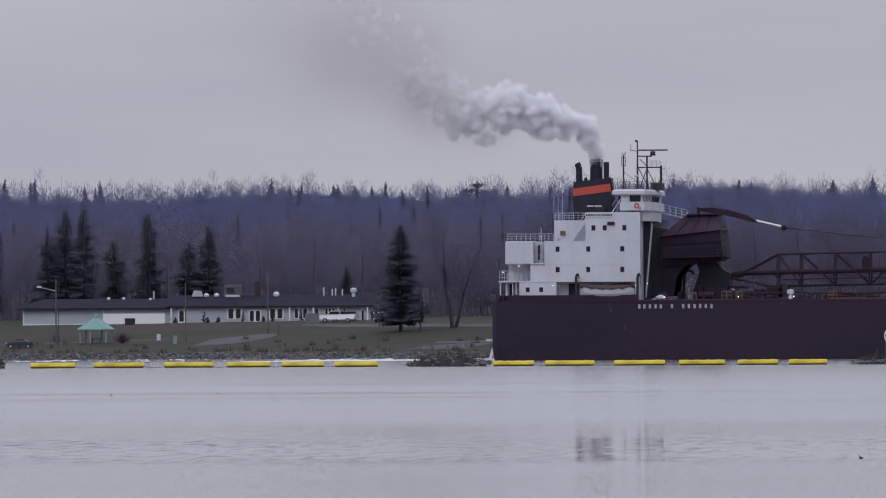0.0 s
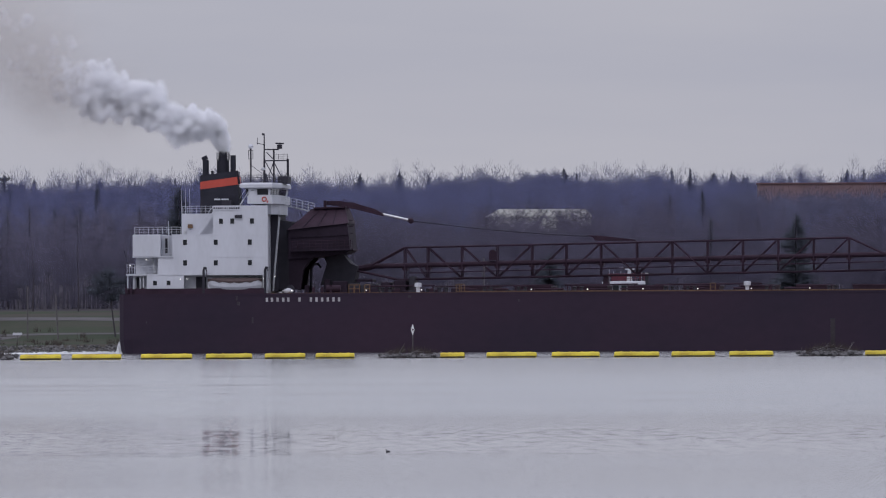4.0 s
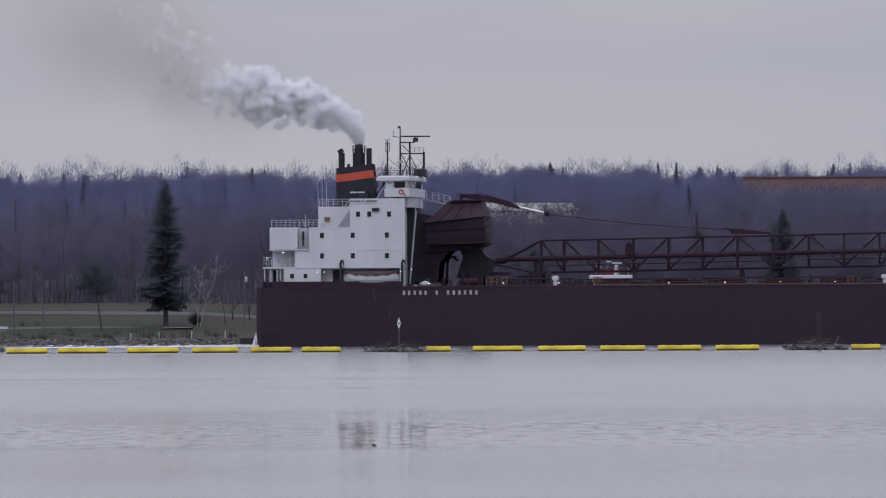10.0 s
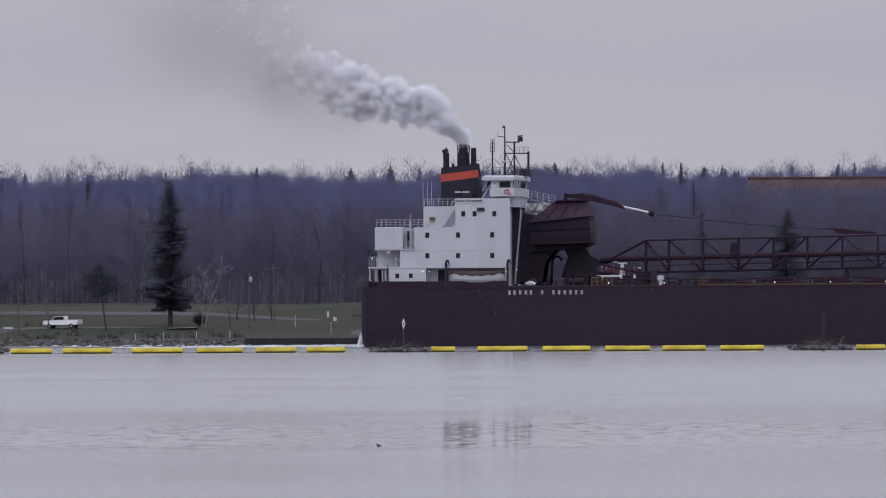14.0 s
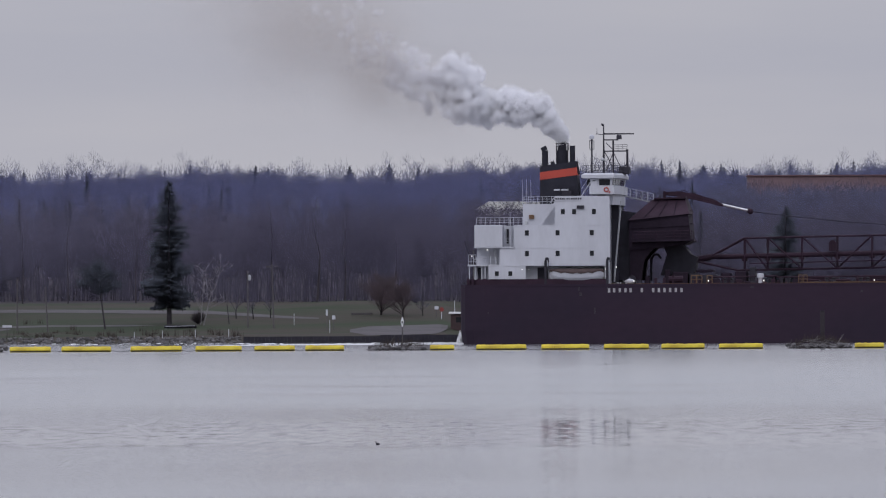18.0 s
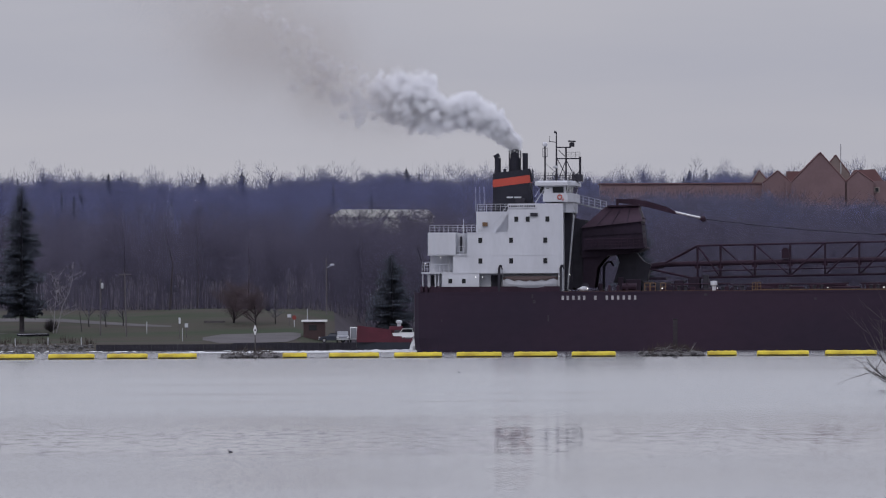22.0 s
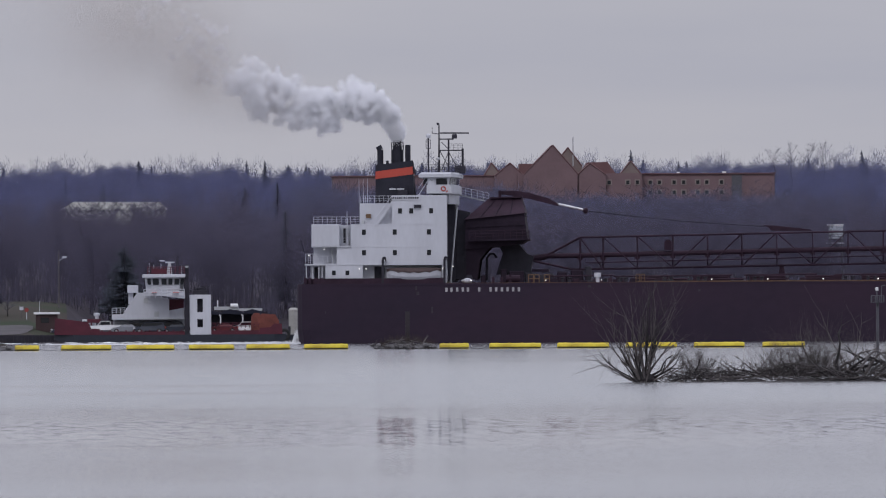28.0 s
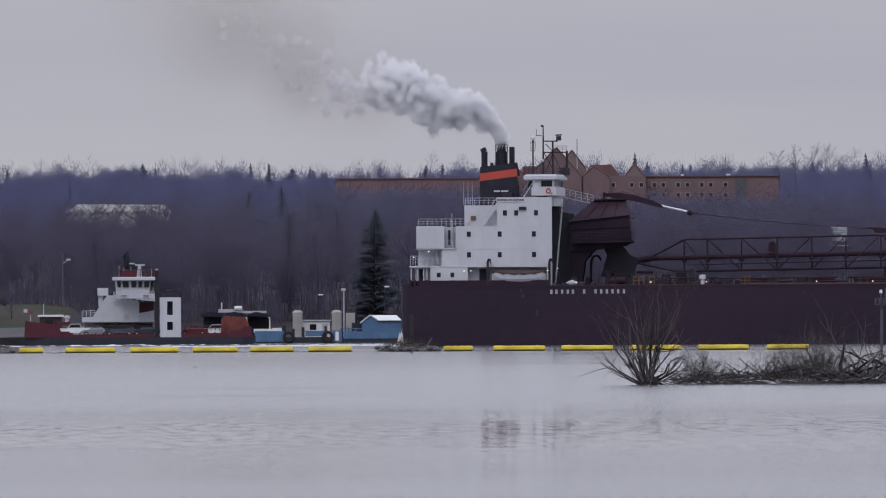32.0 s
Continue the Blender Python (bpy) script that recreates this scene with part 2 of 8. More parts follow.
def big_mesh(name, verts, faces, material):
    """A mesh from arrays of points and of triangles."""
    me = bpy.data.meshes.new(name)
    me.vertices.add(len(verts))
    me.vertices.foreach_set("co", np.asarray(verts, dtype=np.float32).ravel())
    n = len(faces)
    me.loops.add(n * 3)
    me.loops.foreach_set("vertex_index", np.asarray(faces, dtype=np.int32).ravel())
    me.polygons.add(n)
    me.polygons.foreach_set("loop_start", np.arange(0, n * 3, 3, dtype=np.int32))
    me.update(calc_edges=True)
    me.materials.append(material)
    return me


# ---- ground, river ----
def shore_y(x):
    """How far away the water's edge of the far bank lies."""
    return float(np.interp(x, [-400, -160, -60, 0, 5, 11, 400], [2300, 2260, 2190, 2172, 2185, 2330, 2330]))


def ground_z(x, y):
    s = y - shore_y(x)
    near = float(np.interp(s, [-40, -4, 0, 6, 14, 30, 55, 92, 150, 260, 420], [-3, -0.6, 0.0, 0.9, 1.2, 1.5, 2.8, 5.2, 6.2, 7.0, 9.0]))
    hill = float(np.interp(y, [2500, 2650, 3000, 3300, 3620, 3720, 3790, 4500, 9000], [0, 2, 9.5, 16.3, 23.4, 24.4, 29.8, 29, 29]))
    roll = 1.5 * noise.noise((x * 0.01, y * 0.004, 0.0)) if y > 2500 else 0.0
    if y > 3400:
        roll += min(1.0, (y - 3400) / 250) * (2.2 * noise.noise((x * 0.022, 3.0, 0.0)) + 0.8 * noise.noise((x * 0.09, 5.0, 0.0)))
    return near + hill + roll


def ground():
    xs = np.unique(np.concatenate([np.linspace(-9000, -300, 12), np.linspace(-300, 300, 101), np.linspace(300, 9000, 12)]))
    ys = np.unique(np.concatenate([np.linspace(2100, 2460, 61), np.linspace(2460, 3720, 43), [3755, 3790, 3850, 4000], np.linspace(4500, 9000, 6)]))
    v = [(x, y, ground_z(x, y)) for y in ys for x in xs]
    w = len(xs)
    f = [(j * w + i, j * w + i + 1, (j + 1) * w + i + 1, (j + 1) * w + i) for j in range(len(ys) - 1) for i in range(w - 1)]
    me = bpy.data.meshes.new("ground")
    me.from_pydata(v, [], f)
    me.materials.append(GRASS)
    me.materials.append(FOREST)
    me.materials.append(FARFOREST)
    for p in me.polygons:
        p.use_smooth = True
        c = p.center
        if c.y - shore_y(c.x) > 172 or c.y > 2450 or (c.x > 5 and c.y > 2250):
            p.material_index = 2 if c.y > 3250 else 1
    return tagged(new("ground", me), "grassy river bank rising to a wooded hill", "ground", kind="structure")


ground()


def water():
    """River water: the slope of its ripples is steep where wind ruffles it and slight in calm bands."""
    m = bpy.data.materials.new("rippled_river_water")
    m.use_nodes = True
    t = m.node_tree
    b = t.nodes["Principled BSDF"]
    b.inputs["Base Color"].default_value = (0.21, 0.21, 0.222, 1)
    b.inputs["Roughness"].default_value = 0.10
    b.inputs["IOR"].default_value = 1.40
    co = t.nodes.new("ShaderNodeTexCoord")

    def ripple(sx, sy, detail):
        mp = t.nodes.new("ShaderNodeMapping")
        mp.inputs["Scale"].default_value = (sx, sy, 1)
        t.links.new(co.outputs["Object"], mp.inputs["Vector"])
        n = t.nodes.new("ShaderNodeTexNoise")
        n.inputs["Scale"].default_value = 1.0
        n.inputs["Detail"].default_value = detail
        t.links.new(mp.outputs["Vector"], n.inputs["Vector"])
        return n.outputs["Fac"]

    def math_node(op, a, c):
        n = t.nodes.new("ShaderNodeMath")
        n.operation = op
        for k, q in ((0, a), (1, c)):
            if isinstance(q, float):
                n.inputs[k].default_value = q
            else:
                t.links.new(q, n.inputs[k])
        return n.outputs["Value"]

    sep = t.nodes.new("ShaderNodeSeparateXYZ")
    t.links.new(co.outputs["Object"], sep.inputs["Vector"])
    wander = math_node("MULTIPLY", math_node("SUBTRACT", ripple(0.02, 0.01, 3.0), 0.5), 90.0)
    along = math_node("DIVIDE", math_node("ADD", sep.outputs["Y"], wander), 2000.0)
    zone = t.nodes.new("ShaderNodeValToRGB")
    zone.color_ramp.interpolation = "B_SPLINE"
    e = zone.color_ramp.elements
    e[0].position, e[0].color = 0.0, (0.5, 0.5, 0.5, 1)
    e[1].position, e[1].color = 1.0, (0.4, 0.4, 0.4, 1)
    for p, v in ((0.10, 0.45), (0.116, 0.10), (0.127, 0.12), (0.138, 0.30), (0.153, 0.02), (0.187, 0.02), (0.205, 0.30), (0.25, 0.95), (0.36, 0.9), (0.43, 0.50), (0.52, 0.26), (0.74, 0.22)):
        q = e.new(p)
        q.color = (v, v, v, 1)
    t.links.new(along, zone.inputs["Fac"])
    streak = t.nodes.new("ShaderNodeMapRange")
    streak.inputs["From Min"].default_value = 0.34
    streak.inputs["From Max"].default_value = 0.50
    streak.inputs["To Min"].default_value = 0.22
    streak.inputs["To Max"].default_value = 1.3
    t.links.new(ripple(0.016, 0.028, 4.0), streak.inputs["Value"])
    force = math_node("MULTIPLY", zone.outputs["Color"], streak.outputs["Result"])
    fine = math_node("SUBTRACT", ripple(12.0, 3.0, 1.0), 0.40)
    ruffled = math_node("MULTIPLY", math_node("MULTIPLY", fine, force), -0.22)
    calm = t.nodes.new("ShaderNodeValToRGB")
    e2 = calm.color_ramp.elements
    e2[0].position, e2[0].color = 0.10, (0.2, 0.2, 0.2, 1)
    e2[1].position, e2[1].color = 0.25, (0.1, 0.1, 0.1, 1)
    for p, v in ((0.118, 0.5), (0.138, 0.6), (0.152, 1.0), (0.19, 1.0), (0.21, 0.6)):
        q = e2.new(p)
        q.color = (v, v, v, 1)
    t.links.new(along, calm.inputs["Fac"])
    flecks = math_node("MULTIPLY", math_node("ADD", math_node("MULTIPLY", math_node("SUBTRACT", ripple(2.6, 0.22, 3.0), 0.5), -0.0092), -0.0034), calm.outputs["Color"])
    gloss = math_node("SUBTRACT", 0.10, math_node("MULTIPLY", calm.outputs["Color"], 0.065))
    t.links.new(gloss, b.inputs["Roughness"])
    slope = math_node("ADD", ruffled, flecks)
    side = math_node("MULTIPLY", math_node("SUBTRACT", ripple(6.0, 1.2, 1.0), 0.5), 0.034)
    nrm = t.nodes.new("ShaderNodeCombineXYZ")
    t.links.new(side, nrm.inputs["X"])
    t.links.new(slope, nrm.inputs["Y"])
    nrm.inputs["Z"].default_value = 1.0
    unit = t.nodes.new("ShaderNodeVectorMath")
    unit.operation = "NORMALIZE"
    t.links.new(nrm.outputs["Vector"], unit.inputs[0])
    t.links.new(unit.outputs["Vector"], b.inputs["Normal"])
    s = Shape()
    s.add([(-9000, -400, 0), (9000, -400, 0), (9000, 2600, 0), (-9000, 2600, 0)], [(0, 1, 2, 3)])
    return tagged(part("water", s, m), "calm grey river water with faint ripples", "water", kind="structure")


water()
near_bank = part("near_bank", Shape().add([(-9000, -9000, 0.6), (9000, -9000, 0.6), (9000, -6, 0.6), (9000, 6, -0.5), (-9000, 6, -0.5), (-9000, -6, 0.6)],
                                          [(0, 1, 2, 5), (5, 2, 3, 4)]), GRASS)
tagged(near_bank, "grassy near bank of the river", "ground", kind="structure")


# ---- woods ----
def tree_template(rng, h, limbs, twigs, fork=0.35, lean=0.06, spread=0.28, r=0.16, side=3, slim=True, thick=1.0):
    """A leafless tree as arrays: three-sided trunk and limbs, and twigs that taper to a point."""
    V, Fc = [], []

    def seg(a, b, r0, r1):
        d = b - a
        ref = np.array([1.0, 0, 0]) if abs(d[2]) > 0.5 * np.linalg.norm(d) else np.array([0, 0, 1.0])
        s = np.cross(d, ref)
        s /= np.linalg.norm(s) + 1e-9
        q = np.cross(d, s)
        q /= np.linalg.norm(q) + 1e-9
        n = len(V)
        for p, rr in ((a, r0), (b, r1)):
            for k in range(side):
                th = 2 * math.pi * k / side
                V.append(p + (s * math.cos(th) + q * math.sin(th)) * rr)
        for k in range(side):
            j = (k + 1) % side
            Fc.append((n + k, n + j, n + side + j))
            Fc.append((n + k, n + side + j, n + side + k))

    def twig(a, b, w):
        d = b - a
        s = np.cross(d, rng.normal(size=3))
        s *= w / (np.linalg.norm(s) + 1e-9)
        n = len(V)
        V.extend([a - s, a + s, b])
        Fc.append((n, n + 1, n + 2))

    knots = [np.array([0, 0, -0.5])]
    for k in range(1, 6):
        knots.append(np.array([rng.normal() * lean * h * k / 5, rng.normal() * lean * h * k / 5, h * (k / 5) * 0.97]))
    for k in range(5):
        seg(knots[k], knots[k + 1], r * (1 - 0.19 * k), r * (1 - 0.19 * (k + 1)))
    ends = []
    for i in range(limbs):
        u = fork + (0.95 - fork) * (i + rng.random()) / limbs
        k = min(int(u * 5), 4)
        a = knots[k] + (knots[k + 1] - knots[k]) * (u * 5 - k)
        az = rng.random() * 2 * math.pi
        L = h * spread * (1.15 - 0.7 * u) * rng.uniform(0.7, 1.25)
        d = np.array([math.cos(az), math.sin(az), rng.uniform(0.5, 1.3)])
        d *= L / np.linalg.norm(d)
        if slim:
            twig(a, a + d * 1.15, r * 0.4 * (1.2 - u))
        else:
            seg(a, a + d, r * 0.38 * (1.2 - u), r * 0.1)
        ends.append((a, d, L))
    for i in range(twigs):
        a, d, L = ends[rng.integers(len(ends))]
        f = rng.uniform(0.2, 1.0)
        p = a + d * f
        az = rng.random() * 2 * math.pi
        e = np.array([math.cos(az), math.sin(az), rng.uniform(0.1, 1.4)])
        e *= L * rng.uniform(0.25, 0.6) / np.linalg.norm(e)
        twig(p, p + e, rng.uniform(0.014, 0.034) * thick)
    return np.array(V), np.array(Fc)


def crown_template(rng, h, wide, count, stem=0.12, length=1.0, width=0.045, bare=0.35, lobe=7, fat=0.48):
    """A far-off leafless tree as arrays: a stem, limbs that fan out to its lobes, and short twigs that follow them."""
    V, Fc = [], []

    def blade(a, b, w):
        d = b - a
        s = np.cross(d, rng.normal(size=3))
        s *= w / (np.linalg.norm(s) + 1e-9)
        n = len(V)
        V.extend([a - s, a + s, b])
        Fc.append((n, n + 1, n + 2))

    blade(np.array([0, 0, -0.4]), np.array([rng.normal() * 0.3, rng.normal() * 0.3, h * 0.95]), stem)
    lobes = []
    for k in range(lobe):
        az = rng.random() * 2 * math.pi
        u = rng.uniform(bare + 0.12, 0.86)
        rr = wide * rng.uniform(0.15, 0.62) * (1.12 - 0.75 * max(0.0, u - 0.55) / 0.45)
        lobes.append(np.array([math.cos(az) * rr, math.sin(az) * rr, h * u]))
    for c in lobes:
        blade(np.array([0, 0, max(h * 0.15, c[2] - h * rng.uniform(0.25, 0.42))]), c, stem * 0.55)
    for k in range(count):
        c = lobes[rng.integers(lobe)]
        foot = np.array([0, 0, c[2] - h * 0.3])
        out = c - foot
        out /= np.linalg.norm(out)
        g = rng.normal(size=3)
        g *= rng.random() ** 0.5 / np.linalg.norm(g)
        p = c + g * np.array([wide * fat, wide * fat, h * fat * 0.36])
        d = 0.9 * out + 0.8 * g + np.array([0, 0, 0.45]) + rng.normal(size=3) * 0.22
        fine = 1 - 0.45 * min(1.0, max(0.0, p[2] / h - 0.62) / 0.3)
        d *= length * rng.uniform(0.5, 1.3) / np.linalg.norm(d)
        blade(p - d * 0.5, p + d * 0.5, width * fine * rng.uniform(0.6, 1.2))
    return np.array(V), np.array(Fc)


def spruce_template(rng, h, wide, whorls, per, gap=0.0, droop=0.25, base=0.08, power=0.68):
    """A conifer as arrays: uneven boughs that droop and turn up at the tip, each hung with ragged sprays."""
    V, Fc = [], []
    for k in range(3):
        th = 2 * math.pi * k / 3
        V.append(np.array([math.cos(th) * h * 0.012, math.sin(th) * h * 0.012, -0.4]))
    V.append(np.array([0, 0, h]))
    Fc += [(0, 1, 3), (1, 2, 3), (2, 0, 3)]
    up = np.array([0, 0, 1.0])
    lobes = rng.uniform(0.42, 1.2, size=(14, 6))
    total = int(whorls * per * (1 - gap) * 1.25)
    for i in range(total):
        u = base + (1 - base) * (1 - (1 - (i + rng.random()) / total) ** 0.8)
        az = rng.random() * 2 * math.pi
        full = wide * (1 - u) ** power + 0.10 + 0.008 * h * (1 - u)
        full *= min(1.0, 0.58 + 2.4 * (u - base))
        L = full * lobes[min(int(u * 14), 13), int(az / 2 / math.pi * 6)] * (0.45 + 0.6 * rng.random() ** 0.6)
        out = np.array([math.cos(az), math.sin(az), 0])
        side = np.array([-math.sin(az), math.cos(az), 0])
        root = up * (h * min(u, 0.985))
        sag = droop * (1.1 - u) - 0.35 * u * u
        hang = 0.035 * L + 0.09
        pts = [root + out * L * f + up * (-sag * L * (f - 0.45 * f * f)) for f in (0.0, 0.22, 0.4, 0.56, 0.7, 0.84, 1.0)]
        for m in range(1, 6):
            a, b = pts[m], pts[m + 1]
            for sgn in (-1, 1, -1, 1):
                n = len(V)
                w = hang * rng.uniform(0.6, 1.7)
                V += [a + up * 0.25 * w, b + up * 0.1 * w, (a + b) * 0.5 + side * sgn * w * rng.uniform(0.5, 2.2) - up * w * rng.uniform(0.4, 1.8) + out * 0.4 * w]
                Fc.append((n, n + 1, n + 2))
        n = len(V)
        V += [pts[0] - up * 0.2 * hang, pts[0] + up * 0.2 * hang, pts[6]]
        Fc.append((n, n + 1, n + 2))
    return np.array(V), np.array(Fc)


def far_conifer_template(rng, h, wide, count):
    """A far-off conifer as arrays: a spire of short ragged boughs round its stem."""
    V, Fc = [], []
    up = np.array([0, 0, 1.0])
    lobes = rng.uniform(0.65, 1.15, size=(6, 5))
    for k in range(count):
        u = 0.08 + 0.92 * (1 - (1 - (k + rng.random()) / count) ** 0.7)
        az = rng.random() * 2 * math.pi
        L = (wide * (1 - u) ** 0.62 + 0.1) * lobes[min(int(u * 6), 5), int(az / 2 / math.pi * 5)] * rng.uniform(0.5, 1.1)
        root = up * h * u
        out = np.array([math.cos(az), math.sin(az), 0])
        n = len(V)
        V += [root + up * 0.045 * h, root - up * rng.uniform(0.02, 0.05) * h, root + out * L - up * (0.2 - 0.3 * u) * L]
        Fc.append((n, n + 1, n + 2))
    return np.array(V), np.array(Fc)


def scatter(templates, spots, rng):
    """Joins turned and sized copies of the templates at (x, y, z, size)."""
    vs, fs, n = [], [], 0
    for x, y, z, k in spots:
        tv, tf = templates[rng.integers(len(templates))]
        a = rng.random() * 2 * math.pi
        c, s = math.cos(a), math.sin(a)
        R = np.array([[c, -s, 0], [s, c, 0], [0, 0, 1]])
        vs.append((tv * k) @ R.T + np.array([x, y, z]))
        fs.append(tf + n)
        n += len(tv)
    return np.concatenate(vs), np.concatenate(fs)


def canopy(x):
    """How the height of the front wood changes along the bank."""
    return float(np.interp(x, [-160, -110, -60, 0, 60, 100, 140], [1.0, 1.0, 0.98, 0.95, 0.92, 0.95, 0.95]))


def woods():
    rng = np.random.default_rng(7)
    front = [tree_template(rng, rng.uniform(13, 17), 24, 260, fork=rng.uniform(0.12, 0.38), spread=0.3, r=0.11, thick=2.1) for _ in range(12)]
    spots = []
    for _ in range(2500):
        x = rng.uniform(-172, 165)
        y = 2345 + 140 * rng.random() ** 1.5
        if x < -40:
            y += 66
        if x > 8:
            y += 48
        spots.append((x, y, ground_z(x, y), rng.uniform(0.65, 1.1) * canopy(x) * (1.17 if x > 8 else 1.0)))
    for _ in range(260):
        x, y = rng.uniform(3, 27), rng.uniform(2495, 2552)
        spots.append((x, y, ground_z(x, y), rng.uniform(0.86, 1.0)))
    # mostly TWIG to the west, mostly its copy with painted shade to the east
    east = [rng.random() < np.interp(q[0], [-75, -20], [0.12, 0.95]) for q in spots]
    for name, pick, m, label in (("front_woods", False, TWIG, "dense leafless brown-grey wood behind the river bank"), ("shaded_woods", True, SHADETWIG, "dense leafless wood behind the river bank, shade in its colour")):
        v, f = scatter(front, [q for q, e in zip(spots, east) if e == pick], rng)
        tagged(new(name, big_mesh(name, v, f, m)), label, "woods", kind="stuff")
    far = [crown_template(rng, rng.uniform(11, 15), 4.8, 165, 0.10, 1.15, 0.085, 0.25, 7, 0.34) for _ in range(14)]
    mid, spots = [], []
    for _ in range(4700):
        y = 2490 + 1090 * rng.random() ** 0.75
        x = rng.uniform(-0.067, 0.063) * y
        if 2880 < y < 3290 and 62 < x < 166:
            continue
        # the farther back, the likelier a tree takes the haze-blue twigs
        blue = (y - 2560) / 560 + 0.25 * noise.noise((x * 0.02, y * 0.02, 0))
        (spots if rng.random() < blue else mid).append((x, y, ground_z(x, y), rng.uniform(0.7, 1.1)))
    # younger trees below the hotel and before the warehouse
    for _ in range(1300):
        y = rng.uniform(2890, 3120)
        x = rng.uniform(54, 166)
        g = ground_z(x, y)
        mid.append((x, y, g, (2.4 + (248 if x < 100 else 229) * y / 26030 - g) / 13.0 * rng.uniform(0.92, 1.14)))
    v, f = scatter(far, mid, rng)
    tagged(new("slope_woods", big_mesh("slope_woods", v, f, MIDTWIG)), "leafless wood on the rising slope, haze tinted into its colour", "woods", kind="stuff")
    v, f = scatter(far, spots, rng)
    tagged(new("hill_woods", big_mesh("hill_woods", v, f, FARTWIG)), "leafless wood covering a distant hill, haze-blue in its colour", "woods", kind="stuff")
    ridge = [crown_template(rng, rng.uniform(11, 13.5), rng.uniform(4.2, 6.0), 800, 0.11, 0.62, 0.140, 0.30, 9, 0.33) for _ in range(14)]
    spots = []
    for _ in range(1200):
        y = 3545 + 175 * rng.random()
        x = rng.uniform(-0.067, 0.063) * y
        spots.append((x, y, ground_z(x, y), float(np.interp(x, [-240, -125, -70], [0.68, 0.72, 0.96])) * rng.uniform(0.80, 1.02) * (0.80 + 0.20 * noise.noise((x * 0.03, 0, 0)) + 0.26 * noise.noise((x * 0.11, 4, 0)))))
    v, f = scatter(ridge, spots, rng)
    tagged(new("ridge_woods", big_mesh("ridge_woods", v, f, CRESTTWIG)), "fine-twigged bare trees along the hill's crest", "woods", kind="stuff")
    low = [tree_template(rng, 4.5, 16, 130, fork=0.03, spread=0.5, r=0.05) for _ in range(6)]
    spots = []
    for _ in range(1700):
        x = rng.uniform(-172, 165)
        y = 2335 + 40 * rng.random() + (74 if x < -40 else 0) + (46 if x > 8 else 0)
        spots.append((x, y, ground_z(x, y), rng.uniform(0.45, 1.1)))
    v, f = scatter(low, spots, rng)
    # the dark foot of the wood is shade put into the undergrowth's colour
    tagged(new("undergrowth", big_mesh("undergrowth", v, f, SHADETWIG)), "leafless undergrowth along the wood's edge, shade in its colour", "undergrowth", kind="stuff")
    con = [far_conifer_template(rng, rng.uniform(9, 12), 2.4, 220) for _ in range(8)]
    spots = []
    for _ in range(170):
        y = 2480 + 1150 * rng.random() ** 0.7
        x = rng.uniform(-0.067, 0.063) * y
        if 2850 < y < 3290 and 60 < x < 166:
            continue
        spots.append((x, y, ground_z(x, y), rng.uniform(0.6, 1.12)))
    for _ in range(40):
        y = 3560 + 120 * rng.random()
        x = rng.uniform(-0.067, 0.063) * y
        spots.append((x, y, ground_z(x, y), rng.uniform(0.70, 1.0)))
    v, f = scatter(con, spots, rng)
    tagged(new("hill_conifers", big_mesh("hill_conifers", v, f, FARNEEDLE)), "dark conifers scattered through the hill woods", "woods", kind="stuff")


woods()


# ---- the ship ----
SHIP = thing("bulk_carrier", "long dark red lake freighter with a white deckhouse aft", "ship")
GLOW = bpy.data.materials.new("lit_deck_lamp")
GLOW.use_nodes = True
GLOW.node_tree.nodes["Principled BSDF"].inputs["Emission Color"].default_value = (1.0, 0.95, 0.85, 1)
GLOW.node_tree.nodes["Principled BSDF"].inputs["Emission Strength"].default_value = 1.6


def ship_pose(t):
    """The ship steams steadily on a course three degrees towards the near bank."""
    run = 3.256 * (t - 13.0)
    return pose(-14.17 + run * 0.9986, 1900.0 - run * 0.0523, 0.0, 0, 0, -3.0)


POSTS = {}


def rail(parent, a, b, h=1.05, n=5, material=None, r=0.024, bars=3):
    """A handrail from a to b: its bars are one part, and each post is a piece under it."""
    material = material or WHITE
    a, b = Vector(a), Vector(b)
    s = Shape()
    for k in range(bars):
        z = Vector((0, 0, h * (k + 1) / bars))
        s.rod(a + z, b + z, r if k == bars - 1 else r * 0.7, n=4)
    ob = part("railing", s, material, parent)
    key = (round(h, 2), material.name, r)
    if key not in POSTS:
        POSTS[key] = Shape().rod((0, 0, 0), (0, 0, h), r, n=4).mesh("post", material)
    for k in range(n):
        p = new("post", POSTS[key])
        p.parent = ob
        p.location = a + (b - a) * (k / (n - 1))
    return ob


def stair(parent, a, b, wide, steps, material, r=0.05):
    """A straight ladder stair along y-wide treads: two strings and its treads."""
    a, b = Vector(a), Vector(b)
    s = Shape()
    w = Vector((0, wide, 0))
    s.rod(a, b, r, n=4).rod(a + w, b + w, r, n=4)
    up = Vector((0, 0, 0.9))
    s.rod(a + up, b + up, 0.03, n=4)
    ob = part("stair", s, material, parent)
    tread = Shape().box(-0.1, 0.1, 0, wide, -0.02, 0.02).mesh("tread", material)
    for k in range(steps):
        p = new("tread", tread)
        p.parent = ob
        p.location = a + (b - a) * ((k + 0.5) / steps)
    return ob


